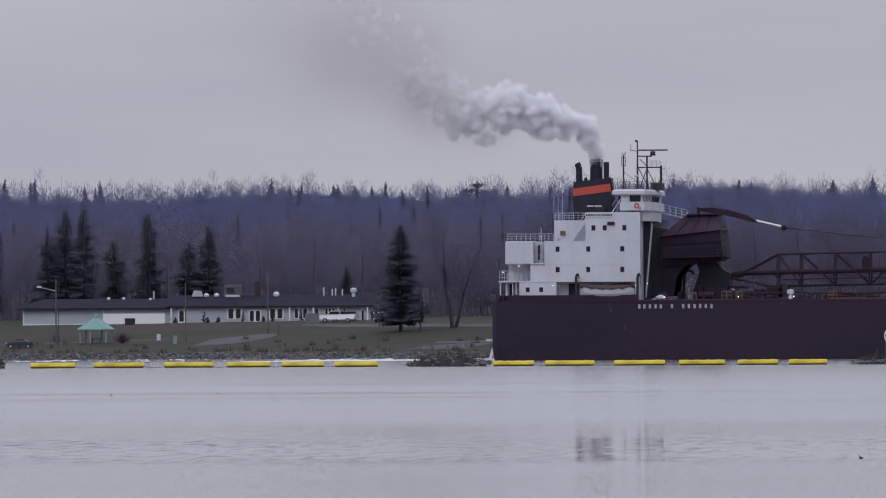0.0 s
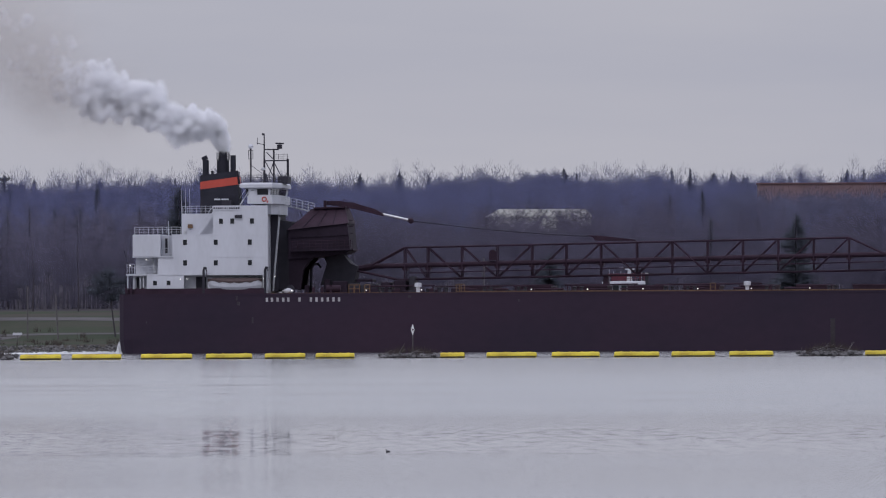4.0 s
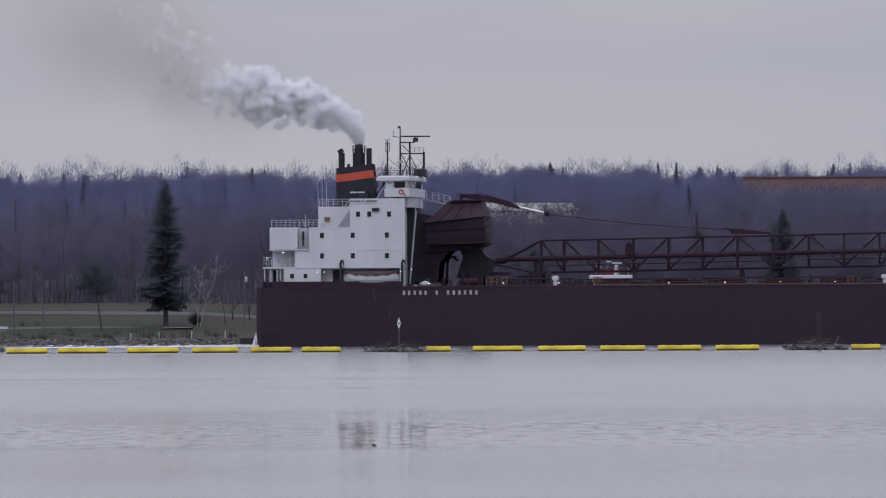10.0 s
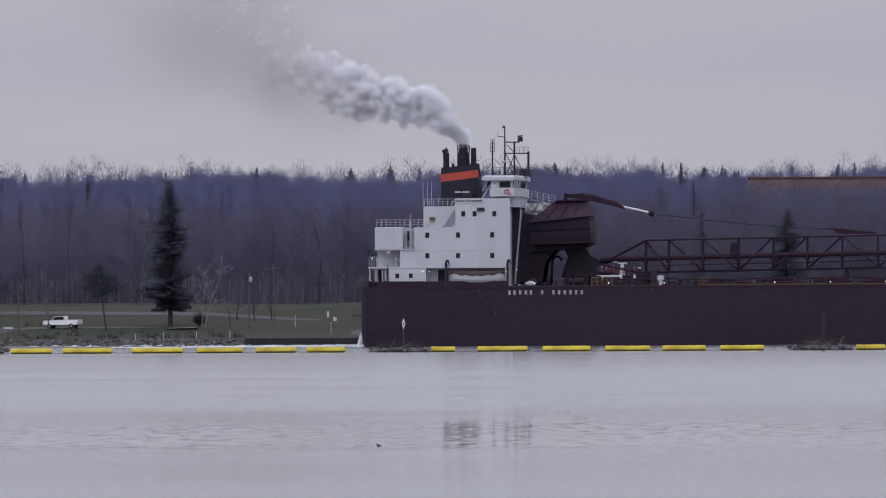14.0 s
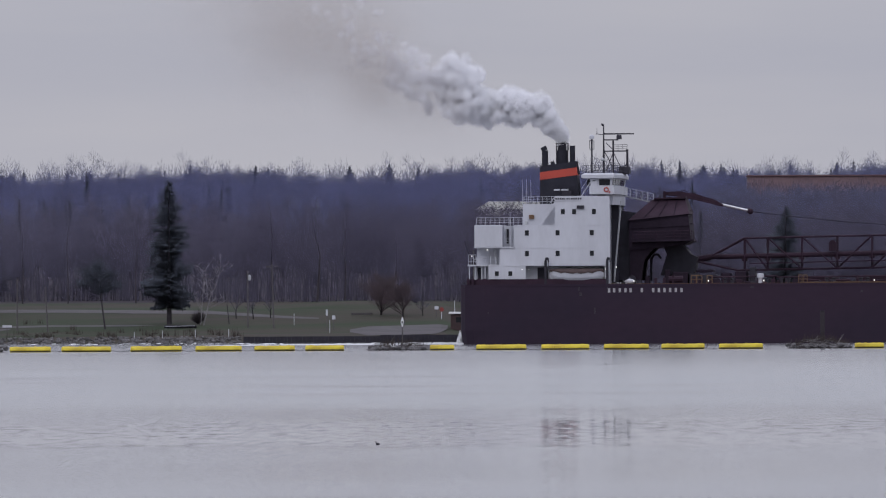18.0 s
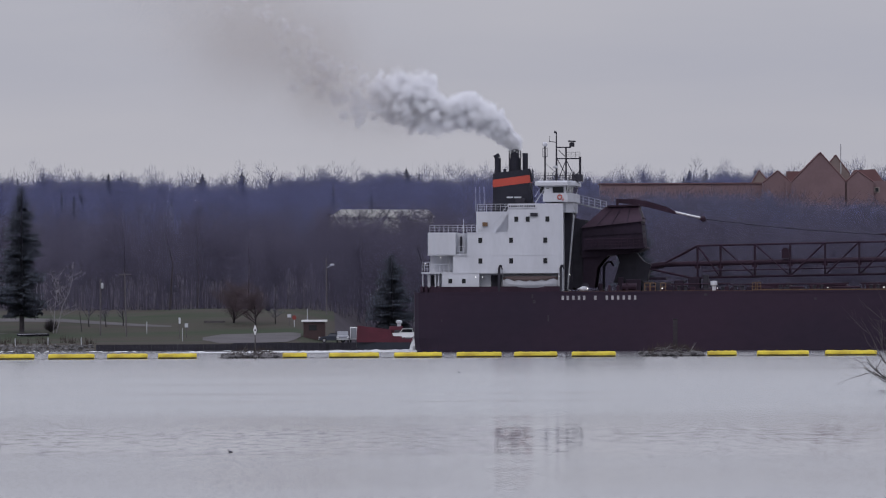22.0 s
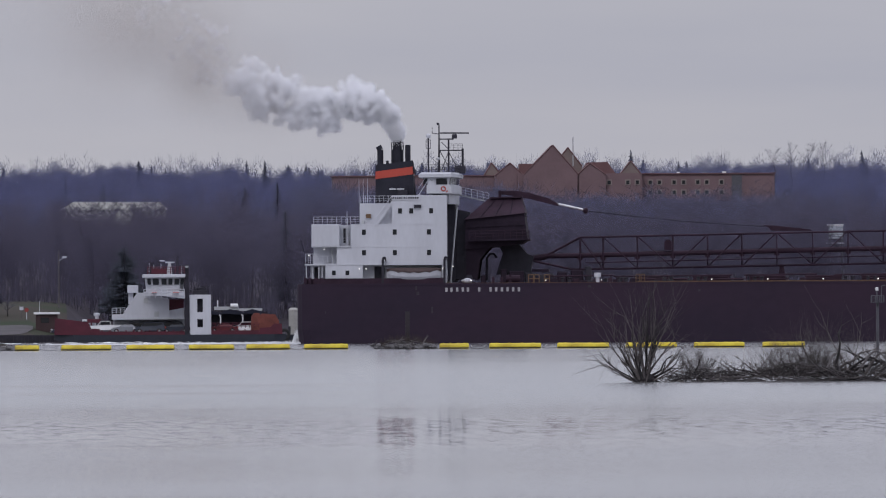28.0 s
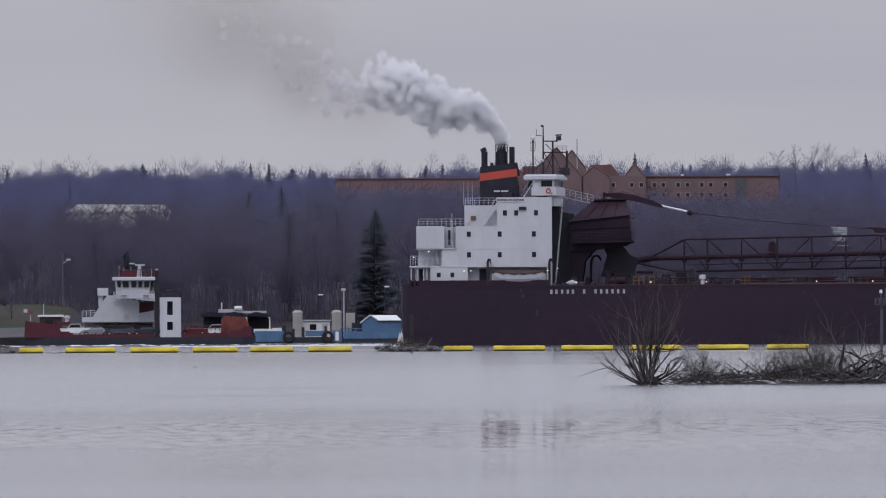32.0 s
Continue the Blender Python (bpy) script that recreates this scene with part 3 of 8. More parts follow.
def hull():
    # starboard side at y = 0, port side at y = 32; the stern quarter is rounded
    stations = [(0.0, 3.6, 3.4), (0.15, 2.1, 1.9), (0.7, 0.95, 0.8), (1.7, 0.3, 0.2), (3.2, 0.03, 0.0), (6.0, 0.0, 0.0), (60, 0, 0), (120, 0, 0), (285.0, 0.0, 0.0), (296.0, 4.5, 4.5), (303.0, 11.5, 12.5), (306.0, 15.5, 15.6)]
    rings = []
    for x, ilow, itop in stations:
        rings.append([(x + 0.5, ilow + 0.8, -3.0), (x + 0.25, ilow, 0.1), (x, itop, 1.8), (x, itop, 7.68), (x, 32 - itop, 7.68), (x, 32 - itop, 1.8), (x + 0.25, 32 - ilow, 0.1), (x + 0.5, 31.2 - ilow, -3.0)])
    body = part("hull", Shape().loft(rings), HULL, SHIP)
    # rubbing plate, bulwark and deck edge
    part("sheer_strake", Shape().box(4, 290, -0.05, 0.0, 7.45, 7.72), HULL, body)
    bul = Shape()
    bul.box(1.0, 2.2, 0.9, 1.0, 7.68, 8.36).box(2.2, 19.2, 0.35, 0.45, 7.68, 8.4)
    part("bulwark", bul, RED, SHIP, "dark red bulwark round the stern")
    part("deck_plating", Shape().box(19.3, 284, 0.15, 31.8, 7.68, 7.76), DECK, SHIP, "rust-stained steel deck")
    lip = Shape().box(44, 284, 0.02, 0.12, 7.76, 7.88)
    part("deck_edge", lip, BUFF, SHIP, "buff painted deck edge")
    # the name becomes plain bars
    for k, px in enumerate((853, 862, 872, 882, 891, 911, 931, 941, 951, 961, 971, 981)):
        x = (px - 590) / 13.7
        part("name_bar", Shape().box(x, x + 0.30, -0.03, 0.0, 6.62, 7.16), LETTER, body, "weathered white bar of the painted name")
    marks = mat("faded_hull_mark", (0.044, 0.034, 0.047), 0.7, vary=0.4, scale=3)
    for px, y0, y1, w in ((800, 512, 519, 3), (802, 522, 528, 5), (828, 549, 560, 3), (640, 556, 560, 2), (1105, 512, 516, 6), (1300, 520, 524, 4)):
        part("hull_mark", Shape().box((px - 590) / 13.7, (px - 590 + w) / 13.7, -0.02, 0.0, (613 - y1) / 13.7, (613 - y0) / 13.7), marks, body, "faded mark on the hull plating")


hull()


def window(parent, px, py, y, w=0.52, h=0.68):
    """A ship's window: a raised frame round dark glass, set on a side wall at depth y."""
    x, z = (px - 590) / 13.7 - 0.0524 * y, (613 - py) / 13.7
    f = Shape()
    t = 0.07
    for a, b, c, d in ((-w / 2 - t, w / 2 + t, h / 2, h / 2 + t), (-w / 2 - t, w / 2 + t, -h / 2 - t, -h / 2), (-w / 2 - t, -w / 2, -h / 2, h / 2), (w / 2, w / 2 + t, -h / 2, h / 2)):
        f.box(x + a, x + b, y - 0.05, y, z + c, z + d)
    f.add([(x - w / 2, y - 0.012, z - h / 2), (x + w / 2, y - 0.012, z - h / 2), (x + w / 2, y - 0.012, z + h / 2), (x - w / 2, y - 0.012, z + h / 2)], [(0, 1, 2, 3)])
    me = f.mesh("window", WHITE)
    me.materials.append(GLASS)
    me.polygons[len(me.polygons) - 1].material_index = 1
    ob = new("window", me)
    ob.parent = parent
    return ob


def deckhouse():
    y = 1.0
    # tier by tier, each a block of its own
    t1 = part("lower_tier", Shape().box(3.72, 8.54, y, 31, 7.76, 10.1).box(8.54, 18.76, y + 1.6, 30.4, 7.76, 10.1).box(18.76, 19.34, y, 31, 7.76, 10.1).box(1.68, 3.72, y + 3.0, 29, 7.76, 10.1)
              .box(1.02, 19.34, y - 0.06, 31.06, 10.1, 10.28), WHITE, SHIP)
    t2 = part("second_tier", Shape().box(5.18, 19.34, y, 31, 10.28, 12.5).box(2.12, 5.18, y + 2.6, 29.4, 10.28, 12.5), WHITE, SHIP)
    t3 = part("third_tier", Shape().box(1.93, 5.55, y - 0.25, 31.25, 12.6, 15.4, 0.06).box(5.55, 7.01, y + 2.2, 29.8, 12.6, 15.3).box(7.01, 19.34, y, 31, 12.5, 15.4)
              .box(1.90, 7.08, y - 0.2, 31.2, 12.44, 12.6), WHITE, SHIP)
    t4 = part("upper_tier", Shape().box(12.34, 19.34, y, 31, 15.4, 19.1).box(8.10, 12.34, y + 2.4, 29.6, 15.4, 18.1), WHITE, SHIP)
    for px in (656.5, 680.5):
        window(t1, px, 488, y, 0.5, 0.6)
    for px in (710, 764.5, 825):
        window(t3, px, 416.3, y)
        window(t2, px, 452.7, y)
    for px in (774, 794, 829):
        window(t4, px, 379, y)
    part("vent_box", Shape().box(15.18, 16.13, y - 0.25, y, 17.45, 17.88), DARK, t4, "black vent box")
    part("doorway", Shape().box(10.00, 11.31, y + 1.5, y + 1.62, 7.8, 9.9), DARK, t1, "dark open doorway")
    for px in (700, 712, 848):
        part("deck_lamp", Shape().box((px - 590) / 13.7, (px - 588.6) / 13.7, y - 0.08, y, 9.58, 9.68), GLOW, t1, "small lit deck lamp")
    # plating seams and welded edges on the big side wall
    for tier, z in ((t2, 12.44), (t3, 15.33)):
        part("belt_seam", Shape().box(7.15, 19.34, y - 0.03, y, z - 0.05, z), WHITE, tier)
    part("corner_post", Shape().box(19.20, 19.42, y - 0.06, y + 0.3, 7.76, 19.1), WHITE, SHIP)
    # stern platform
    for px in (606, 617, 628, 634):
        part("stern_post", Shape().box((px - 590) / 13.7, (px - 588.2) / 13.7, y + 0.3, y + 0.45, 7.76, 10.1), WHITE, t1)
    # dark panel that stands in for shade in the open stern
    part("stern_shade", Shape().box(2.19, 2.70, y + 2.9, y + 2.98, 7.9, 9.9), DARK, t1, "dark panel painted as shade under the stern platform")
    rail(SHIP, (1.17, y, 10.28), (2.12, y, 10.28), 1.3, 4)
    rail(SHIP, (2.19, y + 0.1, 10.28), (5.18, y + 0.1, 10.28), 1.0, 6)
    stair(SHIP, (4.74, y + 0.9, 10.3), (4.38, y + 0.9, 12.5), 0.7, 9, GREYP)
    part("lit_lamp", Shape().box(1.53, 1.65, y, y + 0.2, 11.35, 11.46), GLOW, t2, "lit stern lamp")
    part("lit_lamp", Shape().box(3.43, 3.52, y + 2.4, y + 2.58, 12.15, 12.23), GLOW, t2, "lit wall lamp")
    part("flag_staff", Shape().rod((1.24, 6, 10.3), (0.42, 6, 13.36), 0.05), DARK, SHIP, "leaning dark flag staff")
    rail(SHIP, (2.19, y, 15.4), (8.18, y, 15.4), 0.95, 11)
    rail(SHIP, (4.53, y - 0.2, 12.6), (7.01, y - 0.2, 12.6), 1.0, 6)
    stair(SHIP, (6.57, y + 1.0, 12.7), (6.50, y + 1.0, 16.2), 0.6, 9, WHITE)
    part("doorway", Shape().box(5.99, 6.28, y + 2.12, y + 2.2, 13.0, 14.9), DARK, t3, "dark narrow doorway")
    # stair up to the bridge, and what stands beside it
    stair(SHIP, (10.29, y + 1.2, 15.4), (12.34, y + 1.2, 18.2), 0.8, 11, WHITE, 0.09)
    part("stair_side", Shape().prism([(10.22, 15.4), (10.51, 15.4), (12.34, 17.9), (12.34, 18.5)], y + 1.05, y + 1.1), WHITE, SHIP, "white plated stair side")
    part("locker", Shape().box(8.91, 9.56, y + 2.1, y + 2.4, 16.20, 16.72, 0.03), BUFF, t4, "rust-stained locker")
    part("locker", Shape().box(8.39, 8.69, y + 1.8, y + 2.4, 15.4, 15.9, 0.03), GREYP, t4, "grey deck box")
    rail(SHIP, (8.25, y + 2.4, 18.1), (12.41, y + 2.4, 18.1), 0.95, 8)
    for px in (702.5, 710, 717.5):
        part("whip_aerial", Shape().rod(((px - 590) / 13.7 - 0.2, 4.5, 18.1), ((px - 590) / 13.7 - 0.22, 4.5, 21.31), 0.03, 0.015, 4), WHITE, SHIP, "thin white whip aerial")
    board = part("name_board", Shape().box(12.30, 15.99, y - 0.1, y - 0.04, 18.50, 19.01), WHITE, SHIP, "white board with a row of dark bars")
    for k in range(12):
        x = 12.41 + k * 0.29
        part("board_bar", Shape().box(x, x + (0.12 if k in (4, 6) else 0.2), y - 0.12, y - 0.1, 18.64, 18.88), DARK, board)
    # bridge wing stair rising to the wheelhouse
    stair(SHIP, (15.77, y + 0.6, 19.1), (16.93, y + 0.6, 20.9), 0.7, 6, WHITE)


deckhouse()


def bridge():
    def plan(x0, side, f0, f1, f2, grow=0.0):
        """The outline of the wheelhouse seen from above: straight sides and a front in five facets."""
        h = [(x0 - grow, side - grow), (f0, side - grow), (f1 + grow * 0.7, 7.0 - grow * 0.5), (f2 + grow, 11.5)]
        return h + [(x, 32 - y) for x, y in reversed(h)]

    low = plan(18.69, 3.0, 19.71, 20.51, 20.59)
    part("bridge_base", Shape().loft([[(x, y, 17.96) for x, y in low], [(x, y, 19.34) for x, y in low]]), WHITE, SHIP)
    mid = plan(16.82, 1.0, 20.00, 20.80, 20.81)
    part("bridge_wing", Shape().loft([[(x, y, z) for x, y in mid] for z in (19.31, 20.40)]), WHITE, SHIP, "white bridge bulwark")
    win = plan(16.93, 1.4, 19.71, 20.44, 20.45)
    out = plan(16.93, 1.25, 19.78, 20.58, 20.59)
    wheel = part("wheelhouse", Shape().loft([[(x, y, 20.40) for x, y in win], [(x, y, 21.42) for x, y in out]]), WHITE, SHIP)
    top = plan(16.20, 1.0, 20.00, 20.80, 20.88)
    top2 = plan(16.06, 1.0, 20.00, 20.80, 20.88, 0.25)
    part("bridge_roof", Shape().loft([[(x, y, 21.40) for x, y in top2], [(x, y, 21.82) for x, y in top2], [(x, y, 22.04) for x, y in top]]), WHITE, SHIP)

    def pane(a, b, z0, z1, name="bridge_window"):
        """A dark pane between two plan points, leaning out with the wall."""
        (x0, y0), (x1, y1) = a, b
        d = Vector((x1 - x0, y1 - y0, 0)).normalized()
        nrm = Vector((d.y, -d.x, 0)) * 0.05
        p = [Vector((x0, y0, z0)), Vector((x1, y1, z0)), Vector((x1, y1, z1)), Vector((x0, y0, z1))]
        lean = Vector((d.y, -d.x, 0)) * 0.15
        q = [p[0] + nrm, p[1] + nrm, p[2] + nrm + lean, p[3] + nrm + lean]
        part(name, Shape().add(p + q, [(4, 5, 6, 7), (0, 1, 5, 4), (1, 2, 6, 5), (2, 3, 7, 6), (3, 0, 4, 7)]), GLASS, wheel)

    z0, z1 = 20.47, 21.24
    pane((18.07, 1.4), (19.49, 1.4), z0, z1)
    pane((17.23, 1.4), (17.63, 1.4), 20.51, 21.09, "door_window")
    part("bridge_door", Shape().box(17.04, 17.81, 1.22, 1.4, 19.49, 21.28), WHITE, wheel)
    pane((16.28, 6.0), (16.86, 6.0), 20.44, 21.31, "aft_window")
    for i in range(3):
        for (a, b, n) in ((win[1], win[2], 3), (win[2], win[3], 2), (win[3], win[4], 4)):
            if i < 1:
                for k in range(n):
                    f0, f1 = (k + 0.12) / n, (k + 0.88) / n
                    pane((a[0] + (b[0] - a[0]) * f0, a[1] + (b[1] - a[1]) * f0), (a[0] + (b[0] - a[0]) * f1, a[1] + (b[1] - a[1]) * f1), z0, z1)
    # lifebuoy
    ring = Shape()
    cx, cz = 19.00, 19.91
    rr = [[(cx + (0.27 + 0.07 * math.cos(b)) * math.cos(a), 0.93 + 0.07 * math.sin(b), cz + (0.27 + 0.07 * math.cos(b)) * math.sin(a)) for b in [k * math.pi / 2 for k in range(4)]] for a in [k * math.pi / 8 for k in range(17)]]
    ring.loft(rr, close=False)
    part("lifebuoy", ring, ORANGE, SHIP, "orange lifebuoy on the bridge wing")
    part("lifebuoy_light", Shape().rod((cx + 0.35, 0.9, cz - 0.45), (cx + 0.5, 0.9, cz - 0.2), 0.08), ORANGE, SHIP)
    zt = 22.04
    rail(SHIP, (15.91, 2, zt), (20.15, 2, zt), 1.0, 9, DARK)
    rail(SHIP, (20.15, 2, zt), (20.84, 9, zt), 1.0, 5, DARK)
    rail(SHIP, (20.84, 9, zt), (20.84, 23, zt), 1.0, 6, DARK)
    rail(SHIP, (15.91, 30, zt), (20.15, 30, zt), 1.0, 6, DARK)
    part("roof_lockers", Shape().box(20.29, 21.61, 9, 15, zt, zt + 0.9, 0.05), DARK, SHIP, "dark lockers on the bridge roof")
    # masts
    m = part("main_mast", Shape().rod((18.12, 15, zt), (18.12, 15, 28.54), 0.17, 0.08), DARK, SHIP, "black radar mast")
    g = 18.12
    k = 1 / 13.7
    part("mast_head", Shape().rod((g, 15, 28.54), (g - 0.3, 15, 28.61), 0.06).ball((g - 0.15, 15, 28.47), 0.16), DARK, m)
    part("crossarm", Shape().rod((g - 13 * k, 15, 27.30), (g, 15, 27.15), 0.05).rod((g - 12 * k, 15, 27.15), (g - 12 * k, 15, 28.03), 0.03), DARK, m)
    part("yard", Shape().box(g, g + 26 * k, 14.6, 15.4, 26.42, 26.57), DARK, m)
    part("radar_pedestal", Shape().box(g + 23 * k, g + 32 * k, 14.6, 15.4, 26.57, 27.15, 0.1), DARK, m)
    part("lower_yard", Shape().box(g, g + 43 * k, 14.7, 15.3, 24.96, 25.11), DARK, m)
    part("middle_post", Shape().rod((g + 17 * k, 15, zt), (g + 17 * k, 15, 26.57), 0.13), DARK, m)
    part("front_post", Shape().rod((g + 42 * k, 15, zt), (g + 42 * k, 15, 25.26), 0.17), DARK, m)
    for x0, y0, x1, y1 in ((4, 255, 17, 268), (17, 272, 4, 306), (17, 272, 34, 306), (30, 308, 42, 290), (0, 268, 17, 300)):
        part("brace", Shape().rod((g + x0 * k, 15, 44.74 - y0 * k), (g + x1 * k, 15, 44.74 - y1 * k), 0.06), DARK, m)
    rail(SHIP, (g + 18 * k, 14.6, 25.11), (g + 42 * k, 14.6, 25.11), 0.75, 4, DARK)
    part("dish", Shape().lathe([(0.05, 23.72), (0.3, 23.87), (0.25, 24.09), (0.1, 24.16)], g - 0.15, 14.6, 8), GREYP, m, "small grey aerial dish")
    dome_x = 16.95
    dm = part("dome_post", Shape().rod((dome_x, 6, zt), (dome_x, 6, 26.50), 0.12), DARK, SHIP)
    part("dome", Shape().lathe([(0.12, 26.50), (0.3, 26.57), (0.33, 26.86), (0.2, 27.04), (0.05, 27.09)], dome_x, 6, 10), WHITE, dm, "white satellite dome")
    part("post_frame", Shape().rod((dome_x - 0.28, 6, 25.18), (dome_x - 0.28, 6, 26.35), 0.04).rod((dome_x + 0.28, 6, 25.18), (dome_x + 0.28, 6, 26.35), 0.04).rod((dome_x - 0.28, 6, 25.18), (dome_x + 0.28, 6, 25.18), 0.04).rod((dome_x - 0.28, 6, 26.28), (dome_x + 0.28, 6, 26.28), 0.04), DARK, dm)
    part("stay", Shape().rod((dome_x, 6, 24.38), (g, 15, 23.14), 0.03), DARK, dm)
    scan = new("radar_scanner", Shape().box(-1.95, 1.95, -0.12, 0.12, -0.09, 0.09, 0.03).mesh("radar_scanner", DARK))
    scan.parent = SHIP
    return scan, (g + 27.5 * k, 15.0, 27.28)


SCANNER, SCANNER_AT = bridge()


def funnel():
    f = Shape().prism([(9.89, 18.1), (14.96, 18.1), (14.96, 19.56), (14.60, 23.69), (9.93, 23.14)], 12.5, 19.5)
    body = part("funnel", f, BLACK, SHIP, "black raked funnel casing")
    part("orange_band", Shape().prism([(9.89, 21.31), (14.81, 21.93), (14.70, 22.92), (9.91, 22.30)], 12.46, 19.54), ORANGE, body, "broad orange band")
    part("rear_edge", Shape().prism([(14.53, 23.72), (14.78, 23.72), (15.15, 21.97), (14.78, 21.97)], 13, 13.2), DARK, body)
    for a, b in ((11.72, 12.52), (12.67, 13.61)):
        part("vent", Shape().box(a, b, 12.3, 12.5, 19.91, 20.11), WHITE, body, "white vent")
    part("locker", Shape().box(12.87, 14.12, 10.5, 12.4, 18.1, 19.85, 0.05), DARK, body)
    x = lambda px: (px - 590) / 13.7 - 0.0524 * 16
    s = Shape().rod((x(745), 15, 22.85), (x(745), 15, 25.18), 0.42, n=10).rod((x(745), 15, 25.15), (x(741.5), 15, 25.62), 0.40, n=10)
    part("exhaust_pipe", s, BLACK, body, "black exhaust pipe with a bent end")
    part("main_uptake", Shape().rod((x(775), 16, 23.21), (x(775), 16, 25.18), 0.82, n=14), BLACK, body)
    up = Shape()
    up.loft([[(x(775) + r * math.cos(a * math.pi / 7), 16 + r * math.sin(a * math.pi / 7), z) for a in range(14)] for r, z in ((0.6, 25.18), (0.52, 26.35), (0.42, 26.35), (0.42, 25.62))])
    part("stack_mouth", up, BLACK, body)
    part("exhaust_pipe", Shape().rod((x(794), 15, 23.14), (x(794), 15, 25.77), 0.37, n=10), BLACK, body)
    for px in (765, 785.5):
        part("stack_frame", Shape().rod((x(px), 15, 25.18), (x(px), 15, 26.06), 0.05).rod((x(px), 17, 25.18), (x(px), 17, 26.06), 0.05).rod((x(px), 15, 26.06), (x(px), 17, 26.06), 0.05), DARK, body)
    part("stack_frame", Shape().rod((x(765), 15, 26.06), (x(785.5), 15, 26.06), 0.04).rod((x(765), 15, 25.62), (x(785.5), 15, 25.62), 0.04), DARK, body)
    part("stub_pipe", Shape().rod((x(758), 14, 23.14), (x(758), 14, 23.72), 0.2), BLACK, body)


funnel()


def lifeboat():
    y0 = -0.15
    L0, L1 = 11.61, 18.69
    n = 14
    hullr, cover = [], []
    for i in range(n + 1):
        f = i / n
        x = L0 + (L1 - L0) * f
        w = max(0.1, 1.15 * (1 - abs(2 * f - 1) ** 3.2))
        keel = 7.81 + 0.75 * abs(2 * f - 1) ** 4
        rim = 9.27 + 0.35 * abs(2 * f - 1) ** 2
        hullr.append([(x, y0 + 1.2 - w, rim), (x, y0 + 1.2 - w * 0.85, (rim + keel) / 2), (x, y0 + 1.2 - w * 0.3, keel), (x, y0 + 1.2 + w * 0.3, keel), (x, y0 + 1.2 + w * 0.85, (rim + keel) / 2), (x, y0 + 1.2 + w, rim)])
        dip = 0.32 * abs(math.sin(f * math.pi * 5)) ** 0.6
        cover.append([(x, y0 + 1.17 - w, rim - 0.42 + dip), (x, y0 + 1.16 - w * 1.02, rim + 0.02), (x, y0 + 1.2 - w * 0.4, rim + 0.42 * (1 - abs(2 * f - 1) ** 3)), (x, y0 + 1.2 + w * 0.4, rim + 0.42 * (1 - abs(2 * f - 1) ** 3)), (x, y0 + 1.22 + w, rim)])
    b = part("lifeboat", Shape().loft(hullr), WHITE, SHIP, "white lifeboat under a rust-brown cover")
    part("boat_cover", Shape().loft(cover), mat("brown_canvas", (0.088, 0.062, 0.062), 0.9, vary=0.3, scale=2), b, "scalloped rust-brown canvas cover")
    for px in (742.5, 851.5):
        x = (px - 590) / 13.7
        s = Shape().box(x - 0.15, x + 0.15, 0.3, 0.75, 7.76, 10.73).rod((x, 0.5, 10.66), (x + 0.12, 0.35, 11.06), 0.17).rod((x + 0.12, 0.35, 11.06), (x + 0.32, 0.1, 11.02), 0.16).rod((x + 0.32, 0.1, 11.02), (x + 0.42, 0.0, 10.58), 0.1)
        part("davit", s, DARK, SHIP, "black lifeboat davit")
        part("fall", Shape().rod((x + 0.42, 0.0, 10.58), (x + 0.42, 0.2, 9.42), 0.03), DARK, SHIP)
    part("boat_rail", Shape().rod((11.53, 0.4, 10.00), (18.69, 0.4, 10.00), 0.05), DARK, SHIP)


lifeboat()


